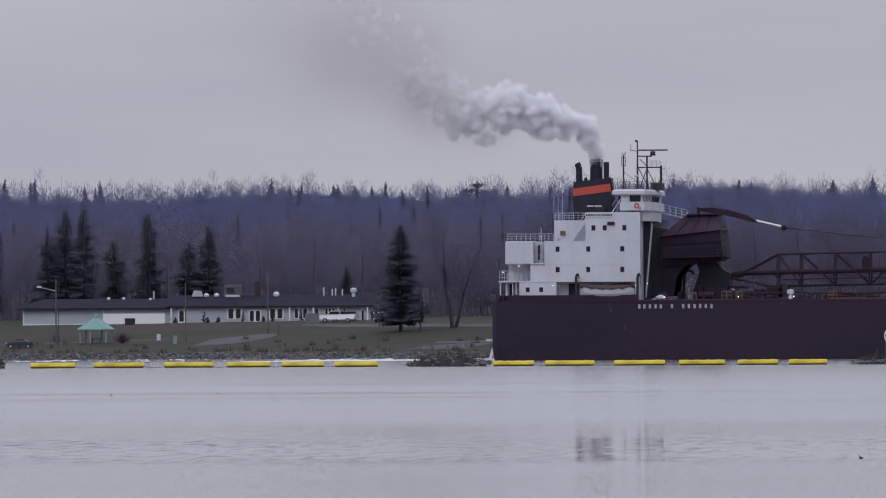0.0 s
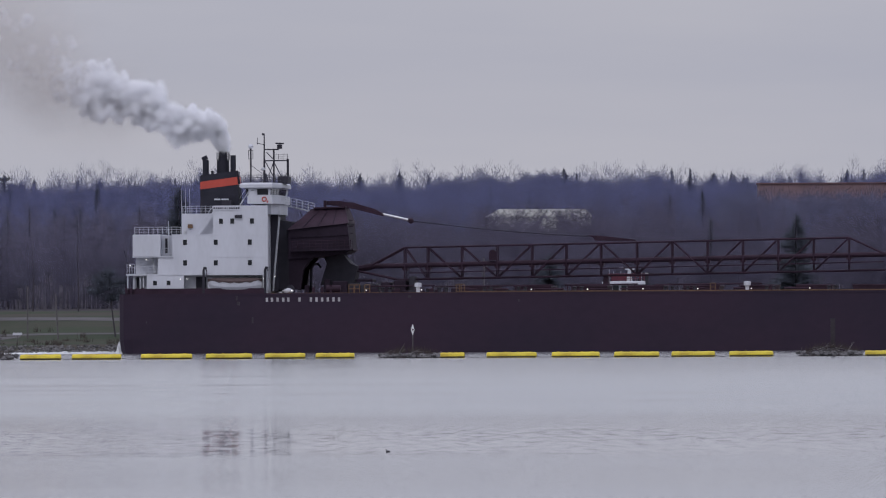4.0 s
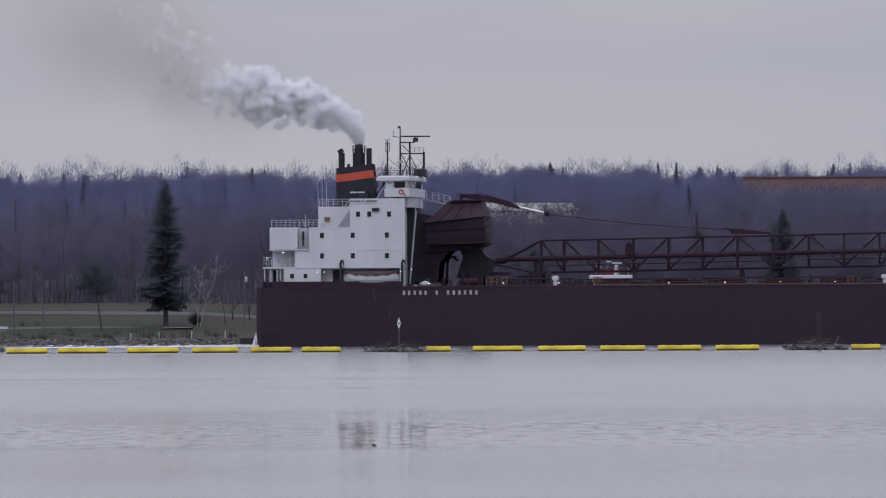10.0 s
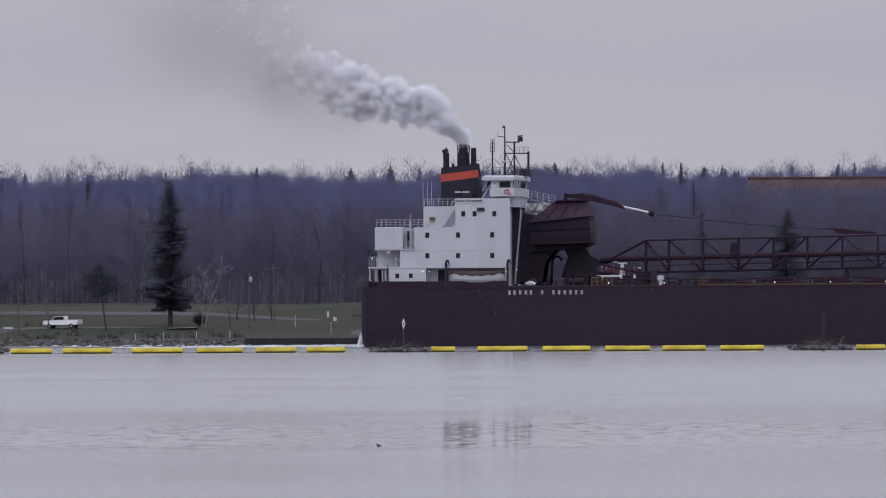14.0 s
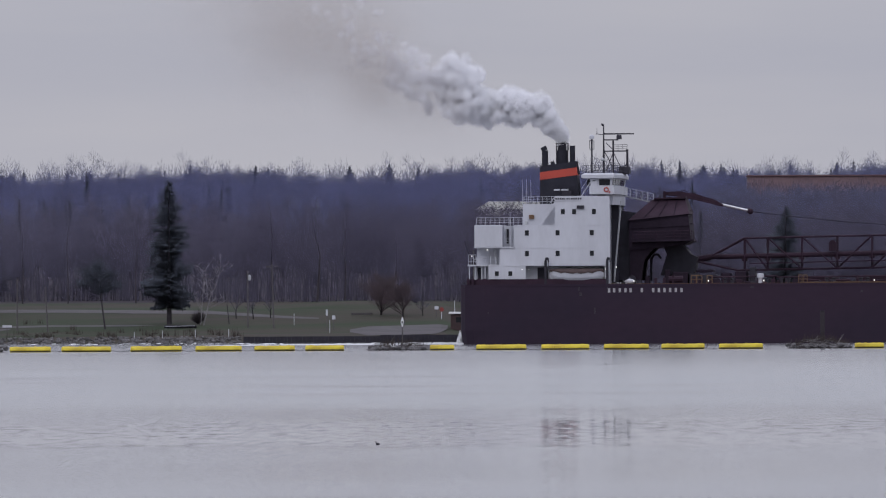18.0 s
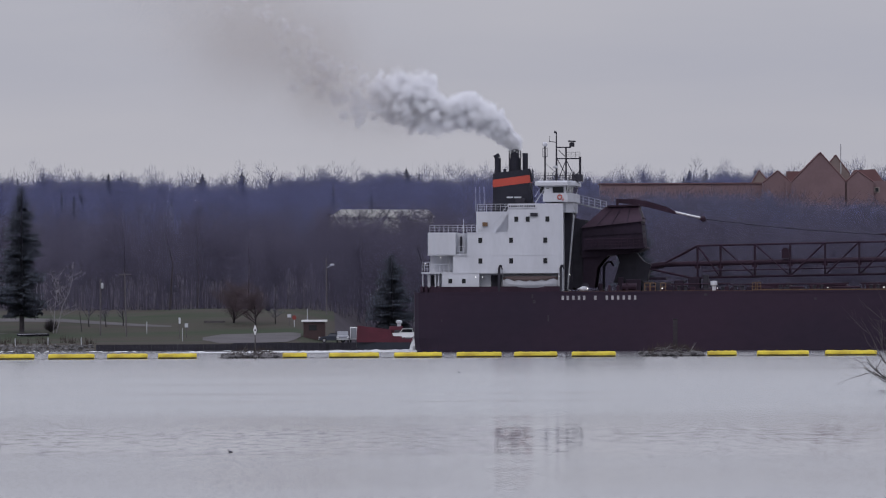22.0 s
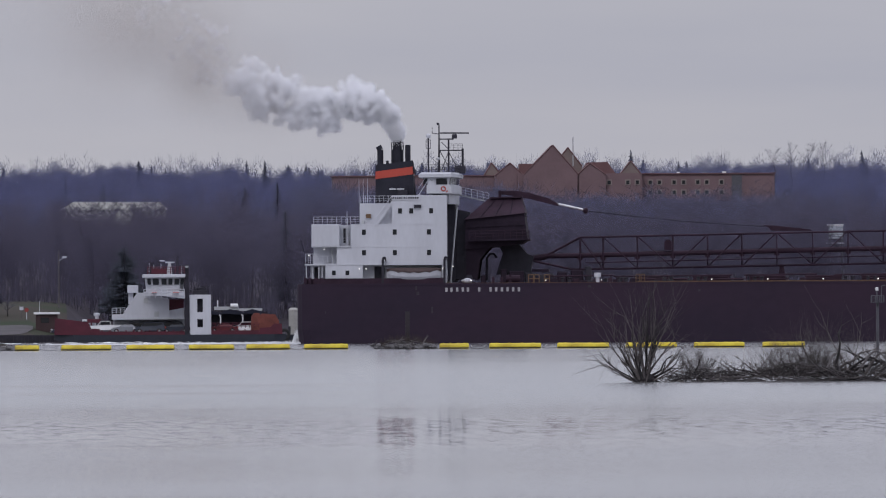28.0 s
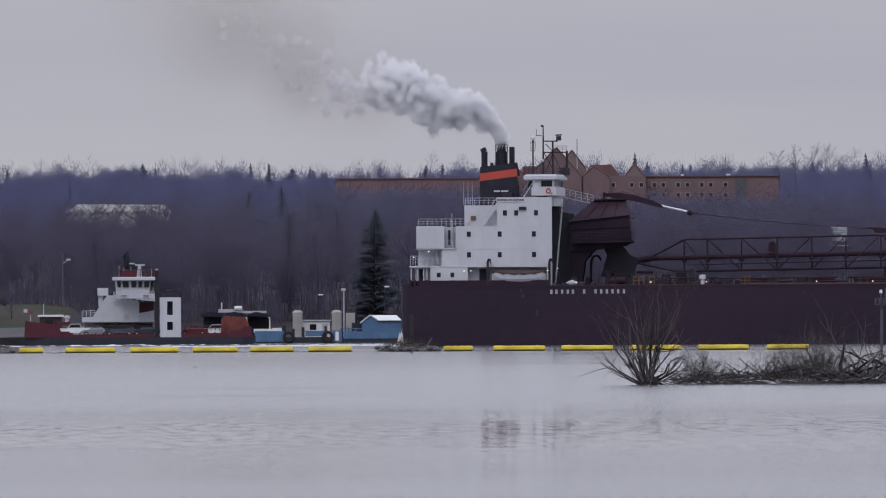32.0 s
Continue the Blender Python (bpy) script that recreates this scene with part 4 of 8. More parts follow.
def unloading_tower():
    """The hopper tower ahead of the house, where the unloading boom is hung."""
    P = lambda px, py, d=16: ((px - 590) / 13.7 - 0.0524 * d, (613 - py) / 13.7)
    body = part("hopper", Shape().prism([P(898, 394), P(1003, 383.5), P(1005, 402), P(1008, 431), P(998, 437), P(962, 442), P(898, 447)], 8, 24), DARKRED, SHIP, "darker red hopper tower")
    lo, hi = [P(896, 394.5), P(1005, 383)], [P(938, 357), P(997, 356)]
    rings = [[(lo[0][0], 7.6, lo[0][1]), (lo[1][0], 7.6, lo[1][1]), (lo[1][0], 24.4, lo[1][1]), (lo[0][0], 24.4, lo[0][1])],
             [(hi[0][0], 11, hi[0][1]), (hi[1][0], 11, hi[1][1]), (hi[1][0], 21, hi[1][1]), (hi[0][0], 21, hi[0][1])]]
    roof = part("hopper_roof", Shape().loft(rings), RED, body, "dark red hipped roof plates")
    for f in (0.25, 0.5, 0.75):
        a = [lo[0][q] + (lo[1][q] - lo[0][q]) * f for q in (0, 1)]
        b = [hi[0][q] + (hi[1][q] - hi[0][q]) * f for q in (0, 1)]
        part("roof_seam", Shape().rod((a[0], 7.58, a[1]), (b[0], 10.98, b[1]), 0.05, n=4), DARKRED, roof)
    part("roof_deck", Shape().prism([P(941, 357), P(998, 355.5), P(998, 352.5), P(941, 354.5)], 10.5, 21.5), RED, body)
    part("elevator_casing", Shape().prism([P(880, 376), P(903, 380), P(903, 500), P(876, 500)], 9, 23), DARK, SHIP, "near-black elevator casing")
    for y0, y1 in ((8.5, 11), (21, 23.5)):
        part("tower_leg", Shape().prism([P(899, 446), P(944, 442), P(936, 450), P(924, 465), P(919, 500), P(899, 500)], y0, y1), DARKRED, SHIP)
    part("chute", Shape().prism([P(956, 439), P(992, 438), P(1005, 454), P(1018, 460), P(1010, 492), P(951, 492), P(963, 455)], 12, 20), DARK, SHIP, "dark chute over the boom pivot")
    part("roof_band", Shape().prism([P(898, 409), P(1005, 404), P(1005, 401.5), P(898, 406.5)], 7.85, 24.1), DARKRED, body)
    part("ledge", Shape().prism([P(903, 433), P(1010, 431), P(1010, 428), P(903, 430)], 6.6, 24.5), DARKRED, body)
    rail(SHIP, (P(905, 0)[0], 6.7, P(0, 430)[1]), (P(1010, 0)[0], 6.7, P(0, 428)[1]), 1.1, 11, RED, 0.035)
    part("side_platform", Shape().prism([P(997, 431), P(1012, 431), P(1012, 428.5), P(997, 428.5)], 9, 22), RED, body)
    rail(SHIP, (P(998, 0)[0], 9.2, P(0, 428.5)[1]), (P(1012, 0)[0], 9.2, P(0, 428.5)[1]), 1.0, 3, RED)
    for py in (377, 388, 400):
        part("bracket", Shape().box(P(997, 0)[0], P(1010, 0)[0], 12, 12.3, P(0, py + 1)[1], P(0, py)[1]), RED, body)
    for px in (915, 935, 955, 975):
        part("stiffener", Shape().box(P(px, 0, 8)[0], P(px, 0, 8)[0] + 0.12, 7.9, 8.0, P(0, 441)[1], P(0, 409)[1]), DARKRED, body)
    # machinery in the shade below
    rng = random.Random(4)
    curve = [P(934, 502), P(934, 484), P(935, 462), P(940, 455), P(947, 455), P(952, 462)]
    s = Shape().tube([(a, 13, b) for a, b in curve], 0.16, n=8)
    part("hose_loop", s, DARK, SHIP, "dark looped hose below the hopper")
    for px, py, w, h in ((975, 500, 26, 14), (1003, 500, 18, 11), (1030, 500, 22, 9), (960, 500, 10, 18), (1060, 500, 16, 12), (1085, 500, 20, 15), (1110, 500, 10, 22), (925, 500, 8, 7), (1015, 487, 30, 5)):
        x, z = P(px, py)
        part("machinery", Shape().box(x, x + w / 13.7, 9 + rng.random() * 3, 14 + rng.random() * 6, z - 0.6 if py == 500 else z, z + h / 13.7, 0.08), rng.choice((DARK, DARKRED, DARKRED)), SHIP, "dark deck machinery under the boom")
    part("rope_drum", Shape().rod((P(905, 0)[0], 3, 8.3), (P(905, 0)[0], 4.6, 8.3), 0.5, n=12), DARK, SHIP)
    part("canvas_bundle", Shape().ball((P(893, 0, 2)[0], 2, 8.05), 0.55, 8, 4, (1.3, 0.8, 0.55), 0.4, rng), WHITE, SHIP, "white canvas heap on deck")
    # catwalk from the bridge to the tower
    a, b = P(886, 349), P(938, 361)
    part("catwalk", Shape().prism([(a[0], a[1]), (b[0], b[1]), (b[0], b[1] - 0.15), (a[0], a[1] - 0.15)], 15, 16.2), GREYP, SHIP, "sloping white catwalk")
    rail(SHIP, (a[0], 15, a[1]), (b[0], 15, b[1]), 1.05, 6)
    rail(SHIP, (a[0], 16.2, a[1]), (b[0], 16.2, b[1]), 1.05, 6)
    # stair in front of the house
    stair(SHIP, (19.81, 5, 8.0), (20.69, 5, 17.59), 0.9, 22, GREYP, 0.07)
    # dark colour stands in for the shade of the recess under the bridge
    part("front_recess", Shape().box(19.34, 20.3, 8, 24, 8, 18.5), DARK, SHIP, "dark front wall panel, recess shade in its colour")
    part("pilot_light", Shape().box(20.08, 20.19, 4, 4.1, 9.85, 9.96), GLOW, SHIP, "lit lamp by the stair")


unloading_tower()


def boom():
    """The long unloading boom: two braced side frames, a belt tube and its hoist."""
    X = lambda px: (px - 590) / 13.7 - 0.0524 * 16
    top = lambda px: float(np.interp(px, [1100, 1567, 1892], [13.62, 14.32, 14.62]))
    mid = lambda px: float(np.interp(px, [1044, 1567, 1950], [11.2, 11.95, 12.45]))
    low = lambda px: float(np.interp(px, [1090, 1567, 1950], [9.45, 10.0, 10.4]))
    ob = part("unloading_boom", Shape().rod((X(1030), 16, mid(1030)), (X(1960), 16, mid(1960)), 0.34, n=10).rod((X(1000), 16, mid(1000) - 0.5), (X(1040), 16, mid(1040)), 0.42, n=8), RED, SHIP, "dark red lattice unloading boom")
    bays = [1100, 1141, 1202, 1265, 1327, 1388, 1450, 1514, 1577, 1640, 1703, 1766, 1829, 1892]
    for d in (13.8, 18.2):
        part("top_chord", Shape().rod((X(1100), d, top(1100)), (X(1892), d, top(1892)), 0.125, n=6).rod((X(1040), d, 11.3), (X(1100), d, top(1100)), 0.14, n=6).rod((X(1892), d, top(1892)), (X(1955), d, 12.5), 0.13, n=6), RED, ob)
        part("bottom_chord", Shape().rod((X(1088), d, low(1088)), (X(1955), d, low(1955)), 0.14, n=6).rod((X(1010), d, 10.7), (X(1088), d, low(1088)), 0.15, n=6), RED, ob)
        for i, px in enumerate(bays):
            part("upright", Shape().rod((X(px), d, low(px)), (X(px), d, top(px)), 0.095, n=4), RED, ob)
            if i + 1 < len(bays):
                q = bays[i + 1]
                a, b = ((px, low(px)), (q, top(q))) if i >= 3 and i != 6 and i != 8 else ((px, top(px)), (q, low(q)))
                part("diagonal", Shape().rod((X(a[0]), d, a[1]), (X(b[0]), d, b[1]), 0.075, n=4), RED, ob)
    for px in bays:
        part("cross_tie", Shape().rod((X(px), 13.8, top(px)), (X(px), 18.2, top(px)), 0.07, n=4).rod((X(px), 13.8, low(px)), (X(px), 18.2, low(px)), 0.1, n=4), RED, ob)
        part("roller", Shape().box(X(px) - 0.35, X(px) + 0.35, 14.4, 17.6, mid(px) - 0.62, mid(px) - 0.3), RED, ob)
    part("walkway", Shape().prism([(X(1110), mid(1110) - 1.05), (X(1955), mid(1955) - 1.05), (X(1955), mid(1955) - 0.92), (X(1110), mid(1110) - 0.92)], 12.9, 13.7), RED, ob)
    rail(SHIP, (X(1110), 12.9, mid(1110) - 0.92), (X(1955), 12.9, mid(1955) - 0.92), 0.9, 30, RED, bars=2)
    part("sheave_box", Shape().prism([(X(1250), 11.9), (X(1263), 11.9), (X(1263), 13.0), (X(1259), 13.3), (X(1254), 13.3), (X(1250), 13.0)], 15.3, 16.7), RED, ob)
    part("rest", Shape().prism([(X(1452), 7.9), (X(1466), 7.9), (X(1462), 10), (X(1456), 10)], 14, 18), RED, SHIP, "boom rest post")
    # hoist arm, ram and cable
    z = lambda px, py: (613 - py - 0.0049 * (px - 590)) / 13.7
    arm = Shape().loft([[(X(px), 16 + a * w, z(px, py) + b * w) for a, b in ((-1, -0.7), (1, -0.7), (1, 0.7), (-1, 0.7))] for px, py, w in ((958, 344, 0.3), (985, 345.5, 0.55), (1010, 350, 0.55), (1045, 359, 0.5), (1062, 366, 0.25))])
    part("hoist_arm", arm, RED, SHIP, "dark red hoist cylinder over the boom")
    part("arm_guard", Shape().rod((X(990), 15.6, z(990, 338)), (X(1050), 15.6, z(1050, 357)), 0.04).rod((X(990), 15.6, z(990, 338)), (X(990), 15.6, z(990, 345)), 0.04), RED, SHIP)
    part("hoist_post", Shape().box(X(955), X(960), 15.2, 16.8, z(955, 362), z(955, 340)), RED, SHIP)
    part("ram", Shape().rod((X(1056), 16, z(1056, 363)), (X(1105), 16, z(1105, 374)), 0.14, n=8), STEEL, SHIP, "bright steel hoist ram")
    part("clevis", Shape().ball((X(1110), 16, z(1110, 376)), 0.4, 8, 5), RED, SHIP)
    sag = lambda f: z(1110 + 319 * f, 376 + 28 * f) - 0.25 * math.sin(math.pi * f)
    s = Shape().tube([(X(1110 + 319 * i / 8), 16, sag(i / 8)) for i in range(9)], 0.055, n=4)
    part("hoist_cable", s, DARK, SHIP, "dark steel hoist cable")
    part("cable_bracket", Shape().prism([(X(1424), z(1424, 402)), (X(1448), z(1448, 402.5)), (X(1512), z(1512, 410)), (X(1512), z(1512, 412)), (X(1440), z(1440, 412)), (X(1436), z(1436, 406))], 15.2, 16.8), RED, ob)


boom()


def deck_gear():
    X = lambda px: (px - 590) / 13.7
    rng = random.Random(9)
    # hatch coamings with their covers
    for i in range(26):
        x = X(1190) + i * 7.3
        c = part("hatch_coaming", Shape().box(x, x + 4.6, 7, 25, 7.76, 8.35), RED, SHIP)
        part("hatch_cover", Shape().box(x - 0.1, x + 4.7, 6.9, 25.1, 8.35, 8.55, 0.06), RED, c)
    for px, w in ((1190, 36), (1255, 26), (1330, 50), (1420, 40), (1480, 52), (1590, 40), (1680, 30), (1770, 45)):
        part("deck_pipe", Shape().rod((X(px), 1.6, 8.1), (X(px + w), 1.6, 8.1), 0.14, n=6), RED, SHIP)
    for px in (1000, 1010, 1028, 1190, 1196, 1640):
        part("yellow_frame", Shape().rod((X(px), 0.7, 7.76), (X(px), 0.7, 8.75), 0.06).rod((X(px + 9), 0.7, 7.76), (X(px + 9), 0.7, 8.75), 0.06).rod((X(px), 0.7, 8.75), (X(px + 9), 0.7, 8.75), 0.06).rod((X(px), 0.7, 8.25), (X(px + 9), 0.7, 8.25), 0.05), BUFF, SHIP, "yellow painted deck railing")
    for px in (1117, 1700):
        part("white_ventilator", Shape().lathe([(0.25, 7.76), (0.25, 8.4), (0.45, 8.45), (0.45, 8.95), (0.1, 9.0)], X(px + 5), 1.5, 10), WHITE, SHIP, "white mushroom ventilator")
    for px in (898, 1030, 1128, 1323, 1422, 1520, 1617, 1712, 1815):
        part("deck_lamp", Shape().box(X(px), X(px + 1.6), 0.3, 0.4, 8.0, 8.12), GLOW, SHIP, "small lit deck lamp")
    for px in (1060, 1160, 1240, 1300, 1400, 1560, 1600, 1740, 1850):
        w = rng.uniform(0.4, 1.2)
        part("bollard", Shape().lathe([(0.22, 7.76), (0.2, 8.2), (0.3, 8.3), (0.3, 8.4), (0.05, 8.42)], X(px), 0.9, 8).lathe([(0.22, 7.76), (0.2, 8.2), (0.3, 8.3), (0.3, 8.4), (0.05, 8.42)], X(px) + 0.9, 0.9, 8), DARK, SHIP)
    for px in (603, 611, 622, 632, 935, 950):
        part("fairlead", Shape().box(X(px), X(px + 5), 0.4, 0.9, 7.7, 8.5, 0.06), RED, SHIP)
    for k in range(46):
        px = 1002 + k * 7.2 + rng.uniform(-3, 3)
        w, h = rng.uniform(5, 15) / 13.7, rng.uniform(0.4, 1.3) * (1.0 if k < 4 else 0.5)
        y0 = rng.uniform(2.2, 6.0)
        part("deck_gear", Shape().box(X(px), X(px) + w, y0, y0 + rng.uniform(0.5, 1.6), 7.76, 7.76 + h, 0.05), (RED, DARKRED, DARK, RED)[k % 4], SHIP, "dark red deck gear")
    for px, w, z in ((1030, 120, 8.55), (1150, 210, 8.5), (1380, 130, 8.6), (1540, 190, 8.6)):
        part("deck_conduit", Shape().rod((X(px), 4.5, z), (X(px + w), 4.5, z + 0.1), 0.11, n=6).box(X(px + 4), X(px + 6), 4.4, 4.6, 7.76, z).box(X(px + w - 6), X(px + w - 4), 4.4, 4.6, 7.76, z), RED, SHIP)
    part("winch", Shape().rod((X(960), 1.2, 8.3), (X(985), 1.2, 8.3), 0.45, n=10).box(X(966), X(970), 0.8, 1.7, 7.76, 8.8), RED, SHIP, "dark red mooring winch")


deck_gear()


# ---- things on the far bank ----
def conifer(x, y, h, wide, seed, label, whorls=26, per=9, gap=0.1, droop=0.25, base=0.08, power=0.62):
    rng = np.random.default_rng(seed)
    z = ground_z(x, y)
    t = thing("spruce", label, "tree", at=pose(x, y, z))
    part("trunk", Shape().rod((0, 0, -0.3), (0, 0, h * 0.96), h * 0.016 + 0.05, 0.03, 7), BARK, t)
    v, f = spruce_template(rng, h, wide, int(whorls * 1.8), int(per * 1.5), gap, droop, base, power)
    crown = new("crown", big_mesh("crown", v, f, NEEDLE))
    crown.parent = t
    return t


def far_conifer(x, y, h, wide, seed, label):
    t = thing("spruce", label, "tree", at=pose(x, y, ground_z(x, y)))
    part("trunk", Shape().rod((0, 0, -0.3), (0, 0, h * 0.97), 0.16, 0.03, 5), BARK, t)
    v, f = far_conifer_template(np.random.default_rng(seed), h, wide, 300)
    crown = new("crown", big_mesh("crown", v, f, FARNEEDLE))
    crown.parent = t
    return t


DARKBARK = mat("damp_dark_bark", (0.030, 0.026, 0.029), 0.95, vary=0.3, scale=1.5, spec=0.1)


def bare_tree(name, x, y, h, seed, label, material, limbs=24, twigs=420, fork=0.2, spread=0.35, r=0.2, lean=0.05, tilt=0.0, twig=None):
    rng = np.random.default_rng(seed)
    t = thing(name, label, "tree", at=pose(x, y, ground_z(x, y), 0, tilt, 0))
    v, f = tree_template(rng, h, limbs, twigs, fork, lean, spread, r, 5, False)
    n_trunk = 5 * 10
    trunk = new("trunk", big_mesh("trunk", v[:50], f[:n_trunk], material))
    trunk.parent = t
    crown = new("crown", big_mesh("crown", v[50:], f[n_trunk:] - 50, twig or (TWIG if material != PALE else PALE)))
    crown.parent = t
    return t


DARKSPRUCE = "tall dark green spruce standing before the bare wood"
for u, top, wide, d, seed in ((-741, 18.4, 4.1, 2398, 1), (-708, 18.8, 3.8, 2400, 2), (-772, 14.8, 3.3, 2396, 3), (-655, 13.2, 3.6, 2395, 4), (-594, 17.6, 3.6, 2400, 5), (-522, 12.9, 3.6, 2396, 6), (-486, 15.2, 4.0, 2398, 7), (-242, 8.4, 2.6, 2390, 8), (-862, 16.0, 2.4, 2440, 9)):
    conifer((u - 784) / 26030 * d, d, top, wide * 1.12, seed, DARKSPRUCE, 24, 10)
conifer(-81.55, 2280, 16.9, 5.2, 10, "broad dark spruce on the lawn beside the motel", 30, 12)
conifer(-78.34, 2276, 6.6, 1.3, 11, "small dark spruce beside a broad one", 16, 8, base=0.25)
conifer(-41.74, 2240, 22.4, 4.7, 12, "tall dark spruce with ragged tiers on the river lawn", 40, 12, gap=0.3, droop=0.3, base=0.12, power=0.55)
conifer(55.22, 2372, 19.4, 5.6, 13, "dark spruce behind the ferry dock", 30, 11)
conifer(15.53, 2378, 13.0, 5.0, 14, "dark spruce at the edge of the wood", 24, 10)
conifer(-75.08, 2480, 16.5, 3.0, 15, "dark spruce rising out of the bare wood", 22, 9)
conifer(42.39, 2420, 16.5, 2.8, 16, "dark spruce rising out of the bare wood", 22, 9)
for k, (u, v) in enumerate(((34, 350), (96, 366), (180, 366), (229, 352), (1226, 328), (1168, 333), (1510, 338), (1323, 372), (1537, 380), (-435, 355), (-343, 362), (-326, 367), (640, 378), (860, 385), (955, 374), (1060, 392), (1690, 392), (2000, 380))):
    d = 2660 if v > 345 else 3000
    x = (u - 784) / 26030 * d
    far_conifer(x, d, 2.4 + (580 - v) * d / 26030 - ground_z(x, d), 2.9, 40 + k, "dark spruce rising out of the bare slope woods")


for k, (u, v) in enumerate(((453, 295), (981, 287), (1245, 298), (1282, 300), (1305, 306), (-502, 311), (-480, 319), (690, 292), (160, 304), (1874, 290), (2167, 290), (-700, 322), (-740, 325), (-640, 318), (620, 297), (330, 304), (20, 310), (-30, 308), (1480, 297), (-230, 322), (-330, 330))):
    x = (u - 784) / 26030 * 3560
    far_conifer(x, 3560, 2.4 + (580 - v) * 0.1368 - ground_z(x, 3560), 3.2 + 0.7 * (k % 3), 300 + k, "dark conifer on the hill's crest")
for k, (u, v) in enumerate(((2106, 272), (2138, 266), (2172, 262), (2195, 264), (-455, 318), (-380, 322), (-350, 320), (-320, 322))):
    x = (u - 784) / 26030 * 3540
    bare_tree("bare_tree", x, 3540, 2.4 + (580 - v) * 0.136 - ground_z(x, 3540), 330 + k, "tall leafless tree on the hill's crest", BARK, 22, 520, 0.35, 0.36, 0.2, 0.04)


def crest_pine():
    """An old pine with flat tiers of needles standing over the crest."""
    rng = np.random.default_rng(77)
    x, y = -108.87, 3560
    g = ground_z(x, y)
    h = 40.28 - g
    t = thing("pine", "old flat-tiered pine on the hill's crest", "tree", at=pose(x, y, g))
    part("trunk", Shape().rod((0, 0, -0.4), (0.3, 0, h), 0.28, 0.08, 6), BARK, t)
    V_, F_ = [], []
    for cx, cz, w in ((0.4, 0.0, 1.2), (-1.4, -1.3, 1.7), (2.4, -1.7, 2.0), (-2.6, -2.8, 1.4), (1.4, -3.0, 1.6)):
        for q in range(240):
            c = np.array([cx, 0, h + cz]) + rng.normal(size=3) * np.array([w * 0.55, w * 0.5, 0.22])
            e = rng.normal(size=(3, 3)) * 0.22
            n = len(V_)
            V_ += [c + e[0], c + e[1], c + e[2]]
            F_.append((n, n + 1, n + 2))
    o = new("crown", big_mesh("crown", np.array(V_), np.array(F_), NEEDLE))
    o.parent = t
    part("limb", Shape().rod((0.2, 0, h - 3.6), (2.2, 0, h - 1.9), 0.1, 0.04, 5).rod((0.2, 0, h - 3.0), (-1.6, 0, h - 1.5), 0.1, 0.04, 5), BARK, t)


crest_pine()


def lawn_pine():
    """A small pine with a leaning bare trunk and a flat clumped crown."""
    rng = np.random.default_rng(21)
    x, y = -51.74, 2230
    t = thing("pine", "small dark pine with a leaning bare trunk", "tree", at=pose(x, y, ground_z(x, y)))
    s = Shape().rod((0.5, 0, -0.3), (-0.1, 0, 4.5), 0.16, 0.12, 6).rod((-0.1, 0, 4.5), (-0.6, 0, 9.5), 0.12, 0.04, 6)
    for k in range(12):
        a = rng.random() * 6.28
        z = 4.5 + 4.6 * rng.random()
        s.rod((-0.1 - 0.1 * (z - 4.5), 0, z), (-0.3 + math.cos(a) * 2, math.sin(a) * 2, z + 0.5), 0.05, 0.02, 4)
    part("trunk", s, BARK, t)
    V, Fc = [], []
    tiers = ((-0.5, 9.7, 0.9), (-1.7, 8.7, 1.3), (0.9, 8.4, 1.5), (-0.6, 7.6, 1.7), (-2.5, 6.9, 1.2), (1.8, 6.7, 1.4), (0.0, 6.0, 1.2))
    for k in range(9000):
        cx, cz, w = tiers[rng.integers(7)]
        c = np.array([cx, 0, cz]) + rng.normal(size=3) * np.array([w * 0.6, w * 0.6, 0.32])
        e = rng.normal(size=(3, 3)) * 0.11
        n = len(V)
        V += [c + e[0], c + e[1], c + e[2]]
        Fc.append((n, n + 1, n + 2))
    cr = new("crown", big_mesh("crown", np.array(V), np.array(Fc), NEEDLE))
    cr.parent = t


lawn_pine()
bare_tree("birch", -36.4, 2236, 11.0, 22, "leafless pale-barked birch on the lawn", PALE, 14, 130, 0.2, 0.30, 0.085, 0.03, 15)
bare_tree("birch", -36.9, 2237, 9.5, 23, "leafless pale-barked birch on the lawn", PALE, 12, 110, 0.2, 0.32, 0.07, 0.03, 4)
bare_tree("bare_tree", -73.64, 2282, 15.0, 24, "leafless tree with two dark trunks", BARK, 34, 2400, 0.24, 0.42, 0.36, 0.03, -7)
bare_tree("bare_tree", -73.06, 2283, 13.5, 25, "leafless tree with two dark trunks", BARK, 34, 2200, 0.24, 0.42, 0.32, 0.03, 14)
bare_tree("bare_tree", -31.64, 2250, 5.2, 26, "small leafless tree on the lawn", BARK, 18, 260, 0.2, 0.4, 0.12)
bare_tree("bare_tree", -19.96, 2320, 13.5, 27, "dark leafless tree at the wood's edge", BARK, 26, 300, 0.3, 0.4, 0.24, 0.08)
bare_tree("bare_tree", 36.28, 2385, 10, 28, "leafless tree beside the ferry dock", BARK, 22, 300, 0.25, 0.4, 0.16)
for k, u in enumerate((-690, -560, -395, -300, -215, 40, 120, 240, 480, 610, 700, 900, 1050, 1290, 1440)):
    d = 2395 if u < -100 else 2338 + (k * 7) % 20
    if u > 800:
        d += 70
    bare_tree("bare_tree", (u - 784) / 26030 * d, d, 12.5 + (k * 13) % 5, 60 + k, "slender leafless tree at the wood's edge", BARK, 20, 320, 0.3, 0.3, 0.13, 0.012)


